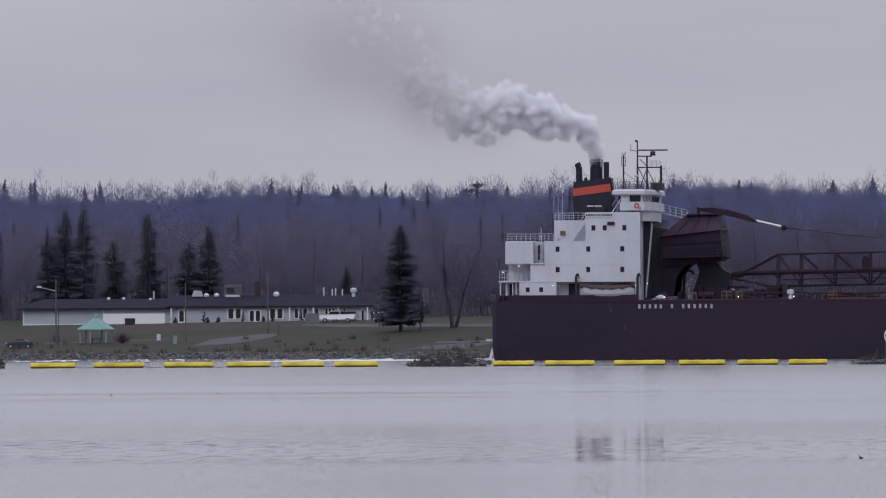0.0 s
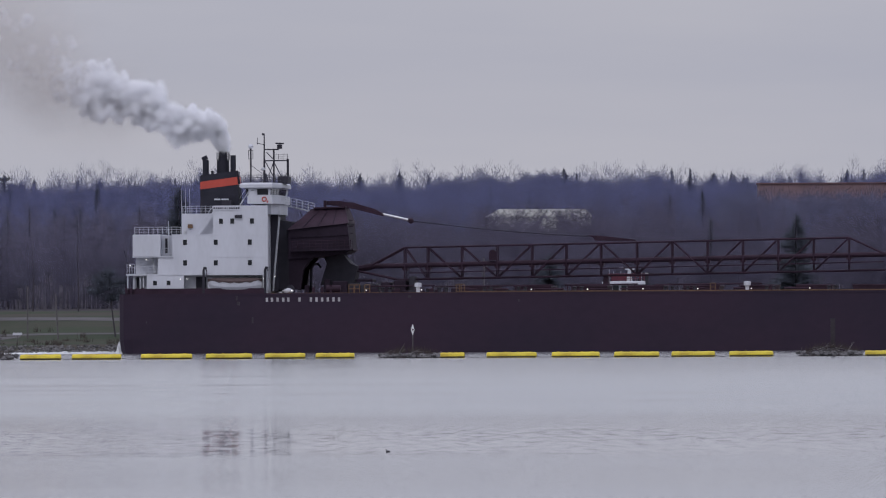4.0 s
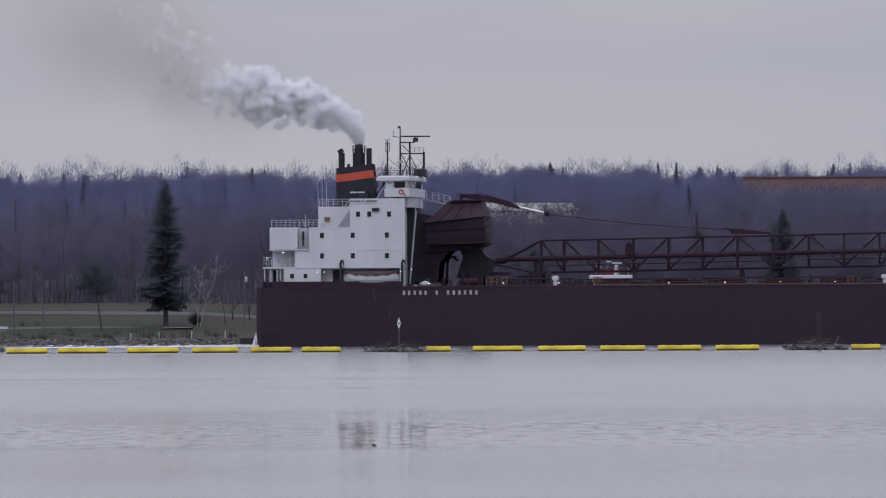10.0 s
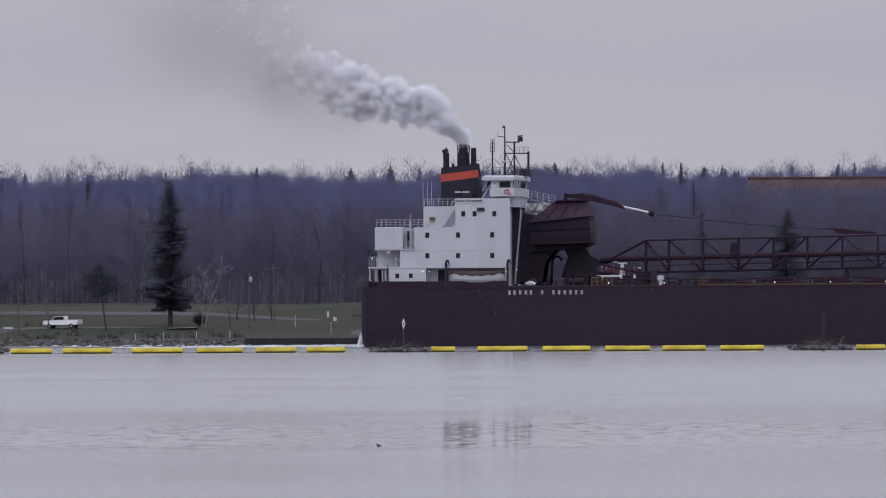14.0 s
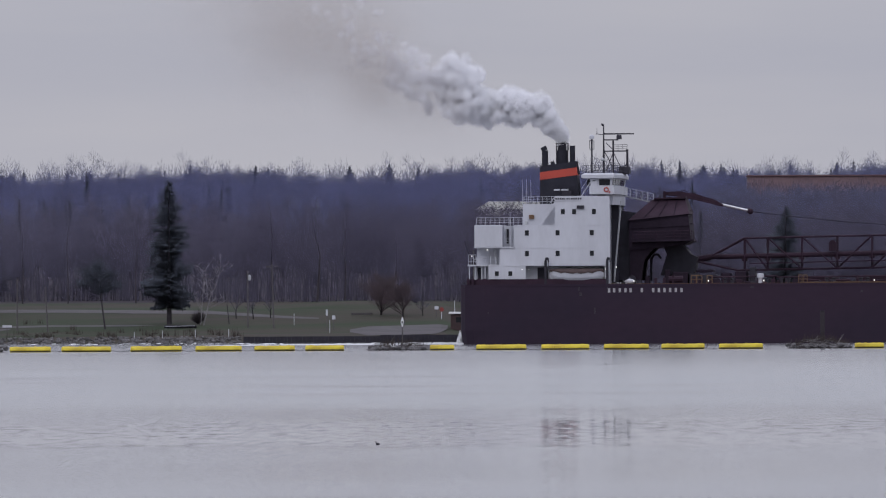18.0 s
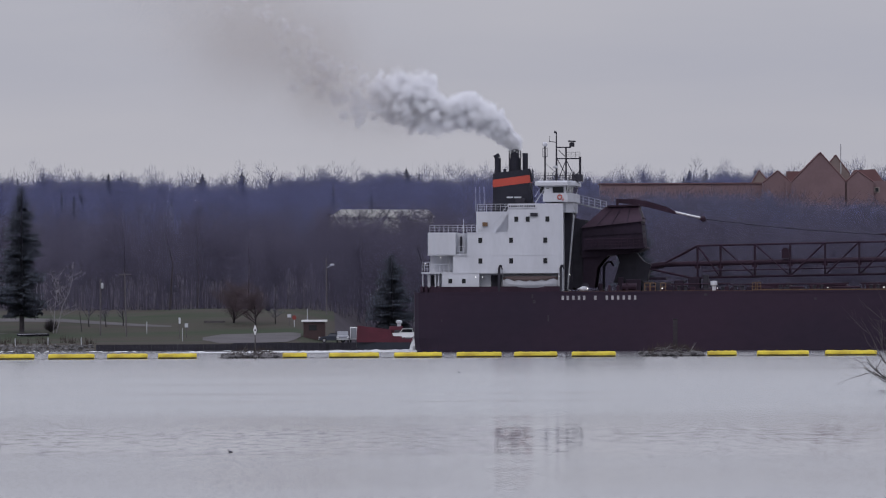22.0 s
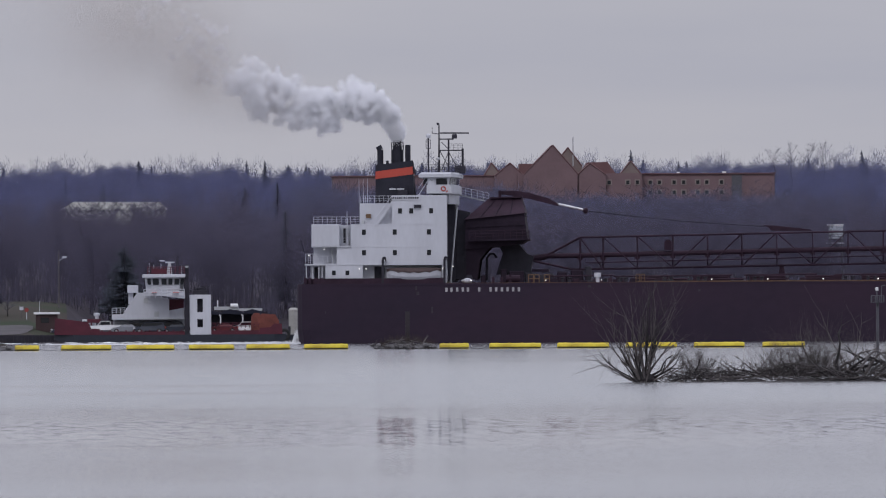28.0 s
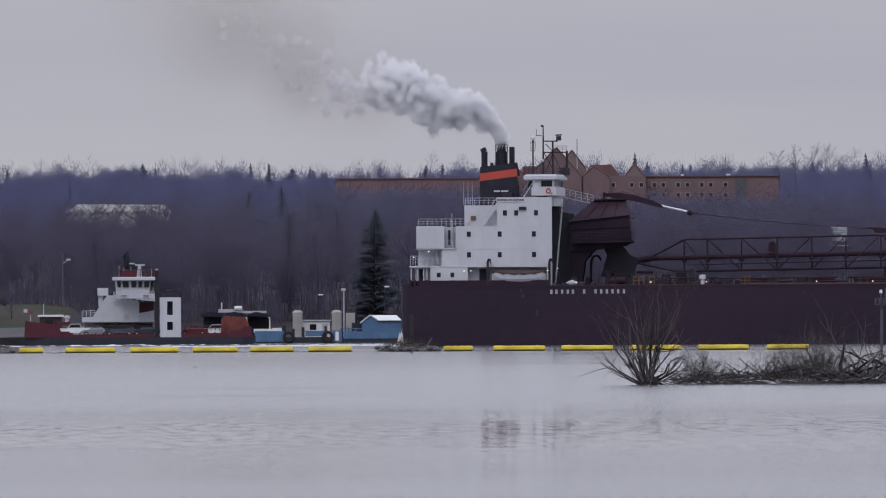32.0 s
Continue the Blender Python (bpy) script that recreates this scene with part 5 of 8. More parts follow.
def shrub(x, y, r, h, seed, label, material, n=260):
    """A round leafless shrub: many thin stems from one foot."""
    rng = np.random.default_rng(seed)
    V, Fc = [], []
    for k in range(n):
        a, q = rng.random() * 6.28, rng.random() ** 0.7
        tip = np.array([math.cos(a) * r * q, math.sin(a) * r * q, h * (1 - 0.5 * q * q) * rng.uniform(0.6, 1.1)])
        w = np.cross(tip, rng.normal(size=3))
        w *= 0.03 / (np.linalg.norm(w) + 1e-6)
        root = tip * rng.uniform(0.0, 0.55)
        m = len(V)
        V += [root - w, root + w, tip]
        Fc.append((m, m + 1, m + 2))
    t = thing("shrub", label, "shrub", at=pose(x, y, ground_z(x, y)))
    o = new("stems", big_mesh("stems", np.array(V), np.array(Fc), material))
    o.parent = t
    return t


REDTWIG = mat("red_brown_twigs", (0.088, 0.060, 0.068), 0.9, vary=0.3, island=0.15, bump=0, cover=0.6, feathery=True)
shrub(-124.89, 2283, 1.9, 2.2, 1, "red-brown leafless shrub beside the shelter", REDTWIG, 500)
bare_tree("small_tree", -9.51, 2250, 4.9, 81, "small round leafless tree with red-brown twigs", DARKBARK, 50, 3600, 0.08, 0.92, 0.2, 0.04, 3, REDTWIG)
bare_tree("small_tree", -6.21, 2244, 4.4, 82, "small round leafless tree on the lawn", DARKBARK, 40, 2400, 0.1, 0.8, 0.15, 0.04, 0, REDTWIG)
bare_tree("small_tree", -3.11, 2246, 3.4, 83, "small leafless tree on the lawn", DARKBARK, 20, 320, 0.2, 0.5, 0.1, 0.05)
bare_tree("small_tree", -29.02, 2248, 3.8, 84, "small leafless tree on the lawn", DARKBARK, 20, 360, 0.2, 0.5, 0.1, 0.05)
bare_tree("small_tree", -26.45, 2250, 4.2, 85, "small leafless tree on the lawn", DARKBARK, 20, 360, 0.2, 0.5, 0.1, 0.05)
shrub(-4.33, 2300, 1.5, 3.0, 3, "dark leafless shrub on the lawn", TWIG, 400)
shrub(-37.33, 2239, 1.6, 2.4, 4, "dark shrub at the foot of a spruce", BARK, 400)


def paved(name, label, pts, lift=0.05, material=None):
    """A paved strip laid on the slope between two lines (x, y near, y far)."""
    v, f = [], []
    cols = []
    for (xa, na, fa), (xb, nb, fb) in zip(pts, pts[1:]):
        n = max(2, int(abs(xb - xa) / 3))
        for k in range(n):
            q = k / n
            cols.append((xa + (xb - xa) * q, na + (nb - na) * q, fa + (fb - fa) * q))
    cols.append(pts[-1])
    R = 8
    for x, n0, f0 in cols:
        ragged = min(1.5, (f0 - n0) * 0.12)
        n0 += ragged * noise.noise((x * 0.35, 1.0, 0.0))
        f0 += ragged * noise.noise((x * 0.3, 9.0, 0.0))
        for k in range(R + 1):
            y = n0 + (f0 - n0) * k / R
            v.append((x, y, ground_z(x, y) + lift))
    for i in range(len(cols) - 1):
        for k in range(R):
            a = i * (R + 1) + k
            f.append((a, a + R + 1, a + R + 2, a + 1))
    s = Shape()
    s.v, s.f = v, f
    return tagged(part(name, s, material or ASPHALT), label, "road", kind="structure")


paved("road", "pale worn road across the river lawn", [(-98, 2306, 2309), (-92, 2298, 2306), (-60, 2274, 2282), (-36, 2262, 2270), (-25, 2248, 2254), (-19, 2244, 2247)])
paved("river_path", "narrow worn path along the bank", [(-220, 2298, 2300.5), (-118, 2289, 2290.5)])
paved("river_path", "narrow worn path along the bank", [(-75, 2243, 2249), (-48, 2236, 2240), (-44, 2236, 2237)])
paved("car_park", "worn asphalt car park by the shore", [(-113.02, 2266, 2268), (-110.93, 2266, 2284), (-106.74, 2268, 2288), (-103.25, 2276, 2290), (-101.07, 2284, 2289)])
paved("car_park", "worn asphalt car park by the shore", [(-78.73, 2222, 2224), (-76.59, 2220, 2238), (-70.59, 2222, 2240), (-68.88, 2230, 2240), (-65.88, 2236, 2239)])
paved("apron", "pale concrete apron at the ferry landing", [(-14.03, 2206, 2214), (-11.33, 2184, 2221), (-1.35, 2186, 2224), (0.68, 2212, 2222)])


def bank_mound():
    """A grass bank that lifts the lawn in front of the wood."""
    s = Shape()
    v, f = [], []
    xs = np.linspace(-27.38, -1.22, 31)
    ys = np.linspace(2262, 2322, 13)
    for y in ys:
        for x in xs:
            b = max(0.0, 1 - ((x - -13.87) / 13.5) ** 2) * max(0.0, math.sin((y - 2262) / 60 * math.pi))
            v.append((x, y, ground_z(x, y) - 0.25 + 1.0 * b))
    w = len(xs)
    s.v, s.f = v, [(j * w + i, j * w + i + 1, (j + 1) * w + i + 1, (j + 1) * w + i) for j in range(len(ys) - 1) for i in range(w - 1)]
    return tagged(part("grass_bank", s, GRASS), "low green grass bank", "grass bank", kind="structure")


bank_mound()


def shore_rocks():
    """Piled stones along the water's edge: the larger ones singly, the small ones as one heap."""
    rng = random.Random(12)
    base = thing("rock_bank", "grey riprap stones along the water's edge", "rocks", kind="structure")
    shapes = []
    for k in range(6):
        shapes.append(Shape().ball((0, 0, 0), 1.0, 7, 4, (1, 0.9, 0.7), 0.5, rng).mesh("stone", ROCK))
    n = 0
    for k in range(290):
        x = rng.uniform(-135, -31)
        r = rng.uniform(0.16, 0.42)
        y = shore_y(x) + rng.uniform(-1.0, 4.6)
        o = new("stone", rng.choice(shapes))
        o.parent = base
        o.matrix_basis = pose(x, y, ground_z(x, y) + r * 0.25, rng.uniform(-20, 20), rng.uniform(-20, 20), rng.uniform(0, 360)) @ Matrix.Diagonal((r * rng.uniform(0.9, 1.6), r, r * rng.uniform(0.7, 1.1), 1))
    s = Shape()
    for k in range(2600):
        x = rng.uniform(-150, -30)
        r = rng.uniform(0.08, 0.26)
        y = shore_y(x) + rng.uniform(-1.2, 5.6)
        s.ball((x, y, ground_z(x, y) + r * 0.3), r, 5, 3, (1.3, 1, 0.8), 0.5, rng)
    tagged(part("small_stones", s, ROCK), "small grey stones along the water's edge", "rocks", kind="stuff")
    wall = Shape()
    x0 = -29.65
    for k in range(44):
        x = x0 + k * 0.55
        wall.box(x, x + 0.53, shore_y(x) - 0.6 + (0.25 if k % 2 else 0), shore_y(x) + 0.3, -1.0, 0.95)
    x1 = -9.34
    for k in range(39):
        x = x1 + k * 0.55
        wall.box(x, x + 0.53, 2170.0 + (0.25 if k % 2 else 0), 2171.0, -1.0, 1.12)
    tagged(part("sheet_pile_wall", wall, DARK), "dark steel sheet-pile wall at the water's edge", "wall", kind="structure")
    quay = part("quay", Shape().box(x1, x1 + 21.4, 2171.0, 2212, -1.5, 1.05), ASPHALT)
    tagged(quay, "worn paved quay behind the sheet piles", "quay", kind="structure")


shore_rocks()


def weeds():
    """Dry stalks that stand along the shore and in the rough grass."""
    rng = np.random.default_rng(51)
    V, Fc = [], []
    for k in range(120):
        x = rng.uniform(-150, -28)
        y = shore_y(x) + (rng.uniform(6, 16) if k % 3 else rng.uniform(20, 60))
        z = ground_z(x, y)
        h = rng.uniform(0.5, 1.2) * (1.7 if k % 11 == 0 else 1.0)
        for q in range(int(rng.integers(8, 26))):
            c = np.array([x, y, z]) + rng.normal(size=3) * np.array([0.35, 0.35, 0])
            n = len(V)
            V += [c - (0.03, 0, 0), c + (0.03, 0, 0), c + np.array([rng.normal() * 0.18, 0, h * rng.uniform(0.6, 1.1)])]
            Fc.append((n, n + 1, n + 2))
    tagged(new("dry_weeds", big_mesh("dry_weeds", np.array(V), np.array(Fc), STALK)), "dry brown weeds along the shore and the lawn", "weeds", kind="stuff")


STALK = mat("dry_grass_stalks", (0.060, 0.047, 0.042), 0.95, vary=0.3, scale=1.0, island=0.4, bump=0)
weeds()


def pole(u, d, h, label, arm=0.0, box=False, r=0.13, material=None, cross=False, lean=0.0):
    x = (u - 784) / 26030 * d
    t = thing("utility_pole" if not arm else "street_lamp", label, "pole" if not arm else "street lamp", at=pose(x, d, ground_z(x, d), 0, lean, 0))
    material = material or BARK
    part("shaft", Shape().rod((0, 0, -0.4), (0, 0, h), r, r * 0.7, 7), material, t)
    if arm:
        part("arm", Shape().rod((0, 0, h * 0.82), (arm, 0, h * 0.88), 0.05, n=5), GREYP, t)
        part("lamp_head", Shape().box(arm - 0.35, arm + 0.35, -0.15, 0.15, h * 0.87, h * 0.9, 0.03), WHITE, t)
    if box:
        part("transformer", Shape().lathe([(0.05, h - 1.5), (0.2, h - 1.4), (0.2, h - 0.8), (0.1, h - 0.6)], 0.3, -0.1, 9), GREYP, t)
    if cross:
        part("crossarm", Shape().box(-0.9, 0.9, -0.06, 0.06, h - 0.5, h - 0.36), material, t)
    return t


WOODPOLE = mat("weathered_pole_wood", (0.115, 0.105, 0.108), 0.9, vary=0.3, scale=3)
pole(-758, 2288, 10.2, "weathered wooden pole with a street lamp arm", -2.6, material=WOODPOLE)
pole(-754, 2284, 6.2, "thin dark post by the shore", r=0.07)
pole(-528, 2282, 9.0, "weathered wooden utility pole", material=WOODPOLE)
pole(-382, 2290, 9.8, "weathered wooden utility pole", material=WOODPOLE)
pole(30, 2232, 7.8, "weathered wooden utility pole", material=WOODPOLE)
pole(84, 2226, 6.8, "leaning wooden utility pole with a small box", material=WOODPOLE, lean=-3)
pole(438, 2226, 8.6, "weathered wooden utility pole with a transformer", box=True, material=WOODPOLE)
pole(484, 2222, 9.8, "weathered wooden utility pole with a crossarm", cross=True, material=WOODPOLE, lean=-1.5)
pole(838, 2300, 8.6, "wooden pole beside the brick kiosk", 0.9, material=WOODPOLE)
pole(405, 2238, 3.0, "short leaning wooden post", r=0.08, lean=-6)


def post_and_sign(u, d, h, name, label, w=0.0, hh=0.0, material=None):
    x = (u - 784) / 26030 * d
    t = thing(name, label, "sign" if w else "post", at=pose(x, d, ground_z(x, d)))
    part("stake", Shape().rod((0, 0, -0.3), (0, 0, h), 0.06, n=6), WOODPOLE if w else (material or WHITE), t)
    if w:
        part("board", Shape().box(-w / 2, w / 2, -0.1, -0.06, h - hh, h), material or WHITE, t)
    return t


post_and_sign(-576, 2274, 1.7, "sign", "white notice board on a stake by the shore", 0.6, 1.0)
post_and_sign(-364, 2284, 2.0, "marker_post", "thin dull yellow marker post", material=BUFF)
for u in (237, 287, 345, 404):
    post_and_sign(u, 2190, 1.1, "bollard", "short white post above the stones")
post_and_sign(578, 2212, 3.2, "sign", "dark and white warning board on a stake", 0.32, 0.9)
STOP = post_and_sign(781, 2238, 1.5, "sign", "red octagonal sign on a pale post")
STOP["category"] = "sign"
part("board", Shape().prism([(0.34 * math.cos(math.pi * (k + 0.5) / 4), 1.4 + 0.34 * math.sin(math.pi * (k + 0.5) / 4)) for k in range(8)], -0.12, -0.07), mat("faded_red_sign", (0.26, 0.045, 0.04), 0.6, vary=0.2), STOP)
slab = part("concrete_slab", Shape().prism([(-1.6, -0.5), (1.6, -0.5), (1.6, 0.1), (-1.6, 0.1)], -2.0, 3.0), ASPHALT)
slab.matrix_basis = pose(-12.47, 2254, ground_z(-12.47, 2254) + 0.08)
tagged(slab, "pale concrete slab set in the lawn", "slab")
post_and_sign(590, 2214, 2.2, "sign", "white board by the sheet-pile wall", 0.5, 0.6)
post_and_sign(520, 2230, 1.8, "marker_post", "short grey marker post on the lawn", material=GREYP)
post_and_sign(583, 2204, 1.9, "marker_post", "grey post beside the landing wall", material=GREYP)
post_and_sign(772, 2240, 1.8, "sign", "white board by the concrete apron", 0.6, 0.5)
post_and_sign(12, 2210, 1.6, "sign", "white board on the river lawn", 1.4, 0.35)


def cabinet(u, d, w, h, label, material):
    x = (u - 784) / 26030 * d
    t = thing("cabinet", label, "utility box", at=pose(x, d, ground_z(x, d)))
    part("body", Shape().box(-w / 2, w / 2, 0, w * 0.7, -0.1, h, 0.04), material, t)
    part("lid", Shape().box(-w / 2 - 0.04, w / 2 + 0.04, -0.04, w * 0.7 + 0.04, h, h + 0.06), material, t)
    return t


GREENP = mat("pale_green_paint", (0.22, 0.30, 0.27), 0.6, vary=0.15)
cabinet(-547, 2276, 0.6, 1.2, "pale green utility box by the shore", GREENP)
cabinet(-304, 2312, 2.2, 1.7, "grey electrical cabinet on the lawn", mat("dull_grey_cabinet", (0.15, 0.155, 0.18), 0.7, vary=0.2))
cabinet(-627, 2340, 1.6, 1.0, "dark air-conditioning unit by the fence", DARK)


def shelter():
    x, y = -129.19, 2286
    t = thing("picnic_shelter", "open picnic shelter with a pale green hipped roof", "shelter", at=pose(x, y, ground_z(x, y)))
    roof = mat("verdigris_roof_sheet", (0.17, 0.315, 0.285), 0.55, vary=0.12, scale=1.5)
    n = 6
    ring = lambda r, z: [(r * math.cos(k * 2 * math.pi / n + 0.2), r * math.sin(k * 2 * math.pi / n + 0.2), z) for k in range(n)]
    part("roof", Shape().loft([ring(2.95, 2.15), ring(2.95, 2.3), ring(0.45, 3.95), ring(0.35, 4.1)]), roof, t)
    part("cupola", Shape().loft([ring(0.4, 4.05), ring(0.4, 4.25), ring(0.05, 4.65)]), roof, t)
    for px, py, _ in ring(2.5, 0):
        part("post", Shape().box(px - 0.1, px + 0.1, py - 0.1, py + 0.1, -0.3, 2.2), GREENP, t)
    part("floor_slab", Shape().loft([ring(2.7, -0.4), ring(2.7, 0.08)]), ASPHALT, t)
    tb = thing("picnic_table", "dark picnic table under the shelter", "table", at=pose(x, y, ground_z(x, y) + 0.08))
    part("tabletop", Shape().box(-0.9, 0.9, -0.38, 0.38, 0.7, 0.76), BARK, tb)
    for q in (-0.6, 0.6):
        part("leg", Shape().box(q - 0.05, q + 0.05, -0.35, 0.35, 0, 0.7), BARK, tb)
    for q in (-0.75, 0.75):
        part("bench", Shape().box(-0.9, 0.9, q - 0.14, q + 0.14, 0.4, 0.45), BARK, tb)


shelter()


MIDGREY = mat("weathered_grey_metal", (0.10, 0.10, 0.115), 0.7, vary=0.3, scale=1.5)
CHIMNEY = mat("sooty_red_brick", (0.060, 0.036, 0.036), 0.9, vary=0.3, scale=1.5)


def motel():
    d = 2352
    z = 5.5
    k = 26030 / d
    X = lambda x0: (x0 - 855 - 784) / k
    m = thing("motel", "long low pale grey motel with a dark shingle roof", "building")
    part("wing_wall", Shape().box(X(38), X(300), d, d + 10, z - 1.5, z + 2.5), SIDING, m)
    part("main_wall", Shape().box(X(300), X(692), d - 0.5, d + 11, z - 1.5, z + 2.7), SIDING, m)
    part("wing_roof", Shape().loft([[(X(28), d - 0.9, z + 2.45), (X(304), d - 0.9, z + 2.45), (X(304), d + 11, z + 2.45), (X(28), d + 11, z + 2.45)], [(X(28), d - 0.9, z + 2.6), (X(304), d - 0.9, z + 2.6), (X(304), d + 11, z + 2.6), (X(28), d + 11, z + 2.6)], [(X(70), d + 4.8, z + 4.1), (X(304), d + 4.8, z + 4.1), (X(304), d + 5.2, z + 4.1), (X(70), d + 5.2, z + 4.1)]]), ROOF, m)
    part("main_roof", Shape().loft([[(X(294), d - 1.4, z + 2.65), (X(697), d - 1.4, z + 2.65), (X(697), d + 12, z + 2.65), (X(294), d + 12, z + 2.65)], [(X(294), d - 1.4, z + 2.85), (X(697), d - 1.4, z + 2.85), (X(697), d + 12, z + 2.85), (X(294), d + 12, z + 2.85)], [(X(304), d + 5, z + 4.6), (X(668), d + 5, z + 4.6), (X(668), d + 5.5, z + 4.6), (X(304), d + 5.5, z + 4.6)]]), ROOF, m)
    part("fascia", Shape().box(X(28), X(304), d - 0.95, d - 0.9, z + 2.38, z + 2.62), ROOF, m)
    part("skirting", Shape().box(X(38), X(300), d - 0.05, d, z - 0.1, z + 0.12), TRIM, m)
    for x0 in (38.5, 181):
        part("corner_board", Shape().box(X(x0), X(x0 + 2), d - 0.06, d, z, z + 2.45), TRIM, m)

    def opening(x0, x1, z0, z1, panes, door=False):
        w = part("front_door" if door else "motel_window", Shape().box(X(x0), X(x1), d - 0.6, d - 0.5, z + z0, z + z1), TRIM, m)
        step = (x1 - x0) / panes
        for i in range(panes):
            part("pane", Shape().box(X(x0 + step * (i + 0.17)), X(x0 + step * (i + 0.83)), d - 0.63, d - 0.6, z + z0 + (0.35 if door else 0.13), z + z1 - 0.13), GLASS, w)

    for x0, x1, p in ((401, 427, 2), (475, 501, 2), (519, 528, 1), (534, 544, 1), (555, 564, 1), (574, 592, 3), (606, 611, 1)):
        opening(x0, x1, 0.72, 2.5, p)
    for x0, x1, p in ((314, 326, 1), (439, 461, 2), (638, 644, 1), (655, 660, 1)):
        opening(x0, x1, 0.05, 2.2, p, True)
    for x0 in (301, 511, 553, 597, 649, 668):
        part("porch_post", Shape().box(X(x0), X(x0 + 2), d - 1.3, d - 1.1, z - 0.2, z + 2.66), TRIM, m)
    # on the roof
    for x0, zz, r in ((362, 4.3, 0.4), (380, 4.3, 0.42), (486, 4.35, 0.5), (188, 3.9, 0.28), (215, 3.9, 0.28), (262, 3.8, 0.25)):
        part("roof_vent", Shape().lathe([(r * 0.5, z + zz - 0.4), (r * 0.5, z + zz), (r, z + zz + 0.1), (r, z + zz + r), (r * 0.4, z + zz + r * 1.5)], X(x0), d + 4, 10), STEEL, m)
    part("roof_unit", Shape().box(X(393), X(424), d + 3.4, d + 6, z + 4.2, z + 6.2, 0.06), MIDGREY, m, "grey rooftop ventilation unit")
    part("unit_grille", Shape().box(X(398), X(412), d + 3.34, d + 3.4, z + 4.9, z + 5.8), DARK, m)
    part("duct", Shape().box(X(396), X(421), d + 3.2, d + 3.38, z + 4.3, z + 4.65), WHITE, m)
    part("cowl", Shape().prism([(X(336), z + 4.4), (X(356), z + 4.4), (X(352), z + 5.3), (X(340), z + 5.4)], d + 3.5, d + 5), GREYP, m)
    part("chimney", Shape().box(X(447), X(457), d + 4.5, d + 5.5, z + 4.0, z + 6.8), CHIMNEY, m, "tall red-brown brick chimney")
    for x0, h in ((570, 5.8), (585, 5.5), (591, 5.6), (603, 5.5), (268, 5.3)):
        part("vent_pipe", Shape().rod((X(x0), d + 4.5, z + 3.6), (X(x0), d + 4.5, z + h), 0.12, n=6), WHITE, m)
    part("exhaust_fan", Shape().lathe([(0.3, z + 4.2), (0.3, z + 4.9), (0.5, z + 5.0), (0.5, z + 5.5), (0.15, z + 5.7)], X(623), d + 4, 10), WHITE, m)
    # fence before the wing
    f = thing("fence", "white board fence before the motel wing", "fence")
    board = Shape().box(0, 0.542, 0, 0.06, 0, 1.85).mesh("board", TRIM)
    n = int((X(297) - X(182)) / 0.55)
    for i in range(n):
        o = new("board", board)
        o.parent = f
        o.location = (X(182) + i * 0.55, d - 3.0, z - 0.15 + 0.012 * (i % 2))
    for i, x0 in enumerate((310, 361, 367, 386, 430, 466, 482, 533, 552)):
        zz = ground_z(X(x0), d - 1.6)
        sh = thing("garden_shrub", "small dark evergreen shrub by the motel wall", "shrub", at=pose(X(x0), d - 2.2, zz))
        rng = np.random.default_rng(200 + i)
        v, fc = spruce_template(rng, 0.9 + 0.9 * (i % 3 == 1), 0.42, 7, 7)
        o = new("foliage", big_mesh("foliage", v, fc, NEEDLE))
        o.parent = sh


motel()


# ---- vehicles ----
TYRE = mat("tyre_rubber", (0.02, 0.02, 0.021), 0.9, vary=0.2)
RIM = mat("grey_wheel_rim", (0.35, 0.35, 0.37), 0.4, metal=0.5, vary=0.1)
PAINTS = {}


def paint(name, col):
    if name not in PAINTS:
        PAINTS[name] = mat(name, col, 0.3, vary=0.06, bump=0.02)
    return PAINTS[name]


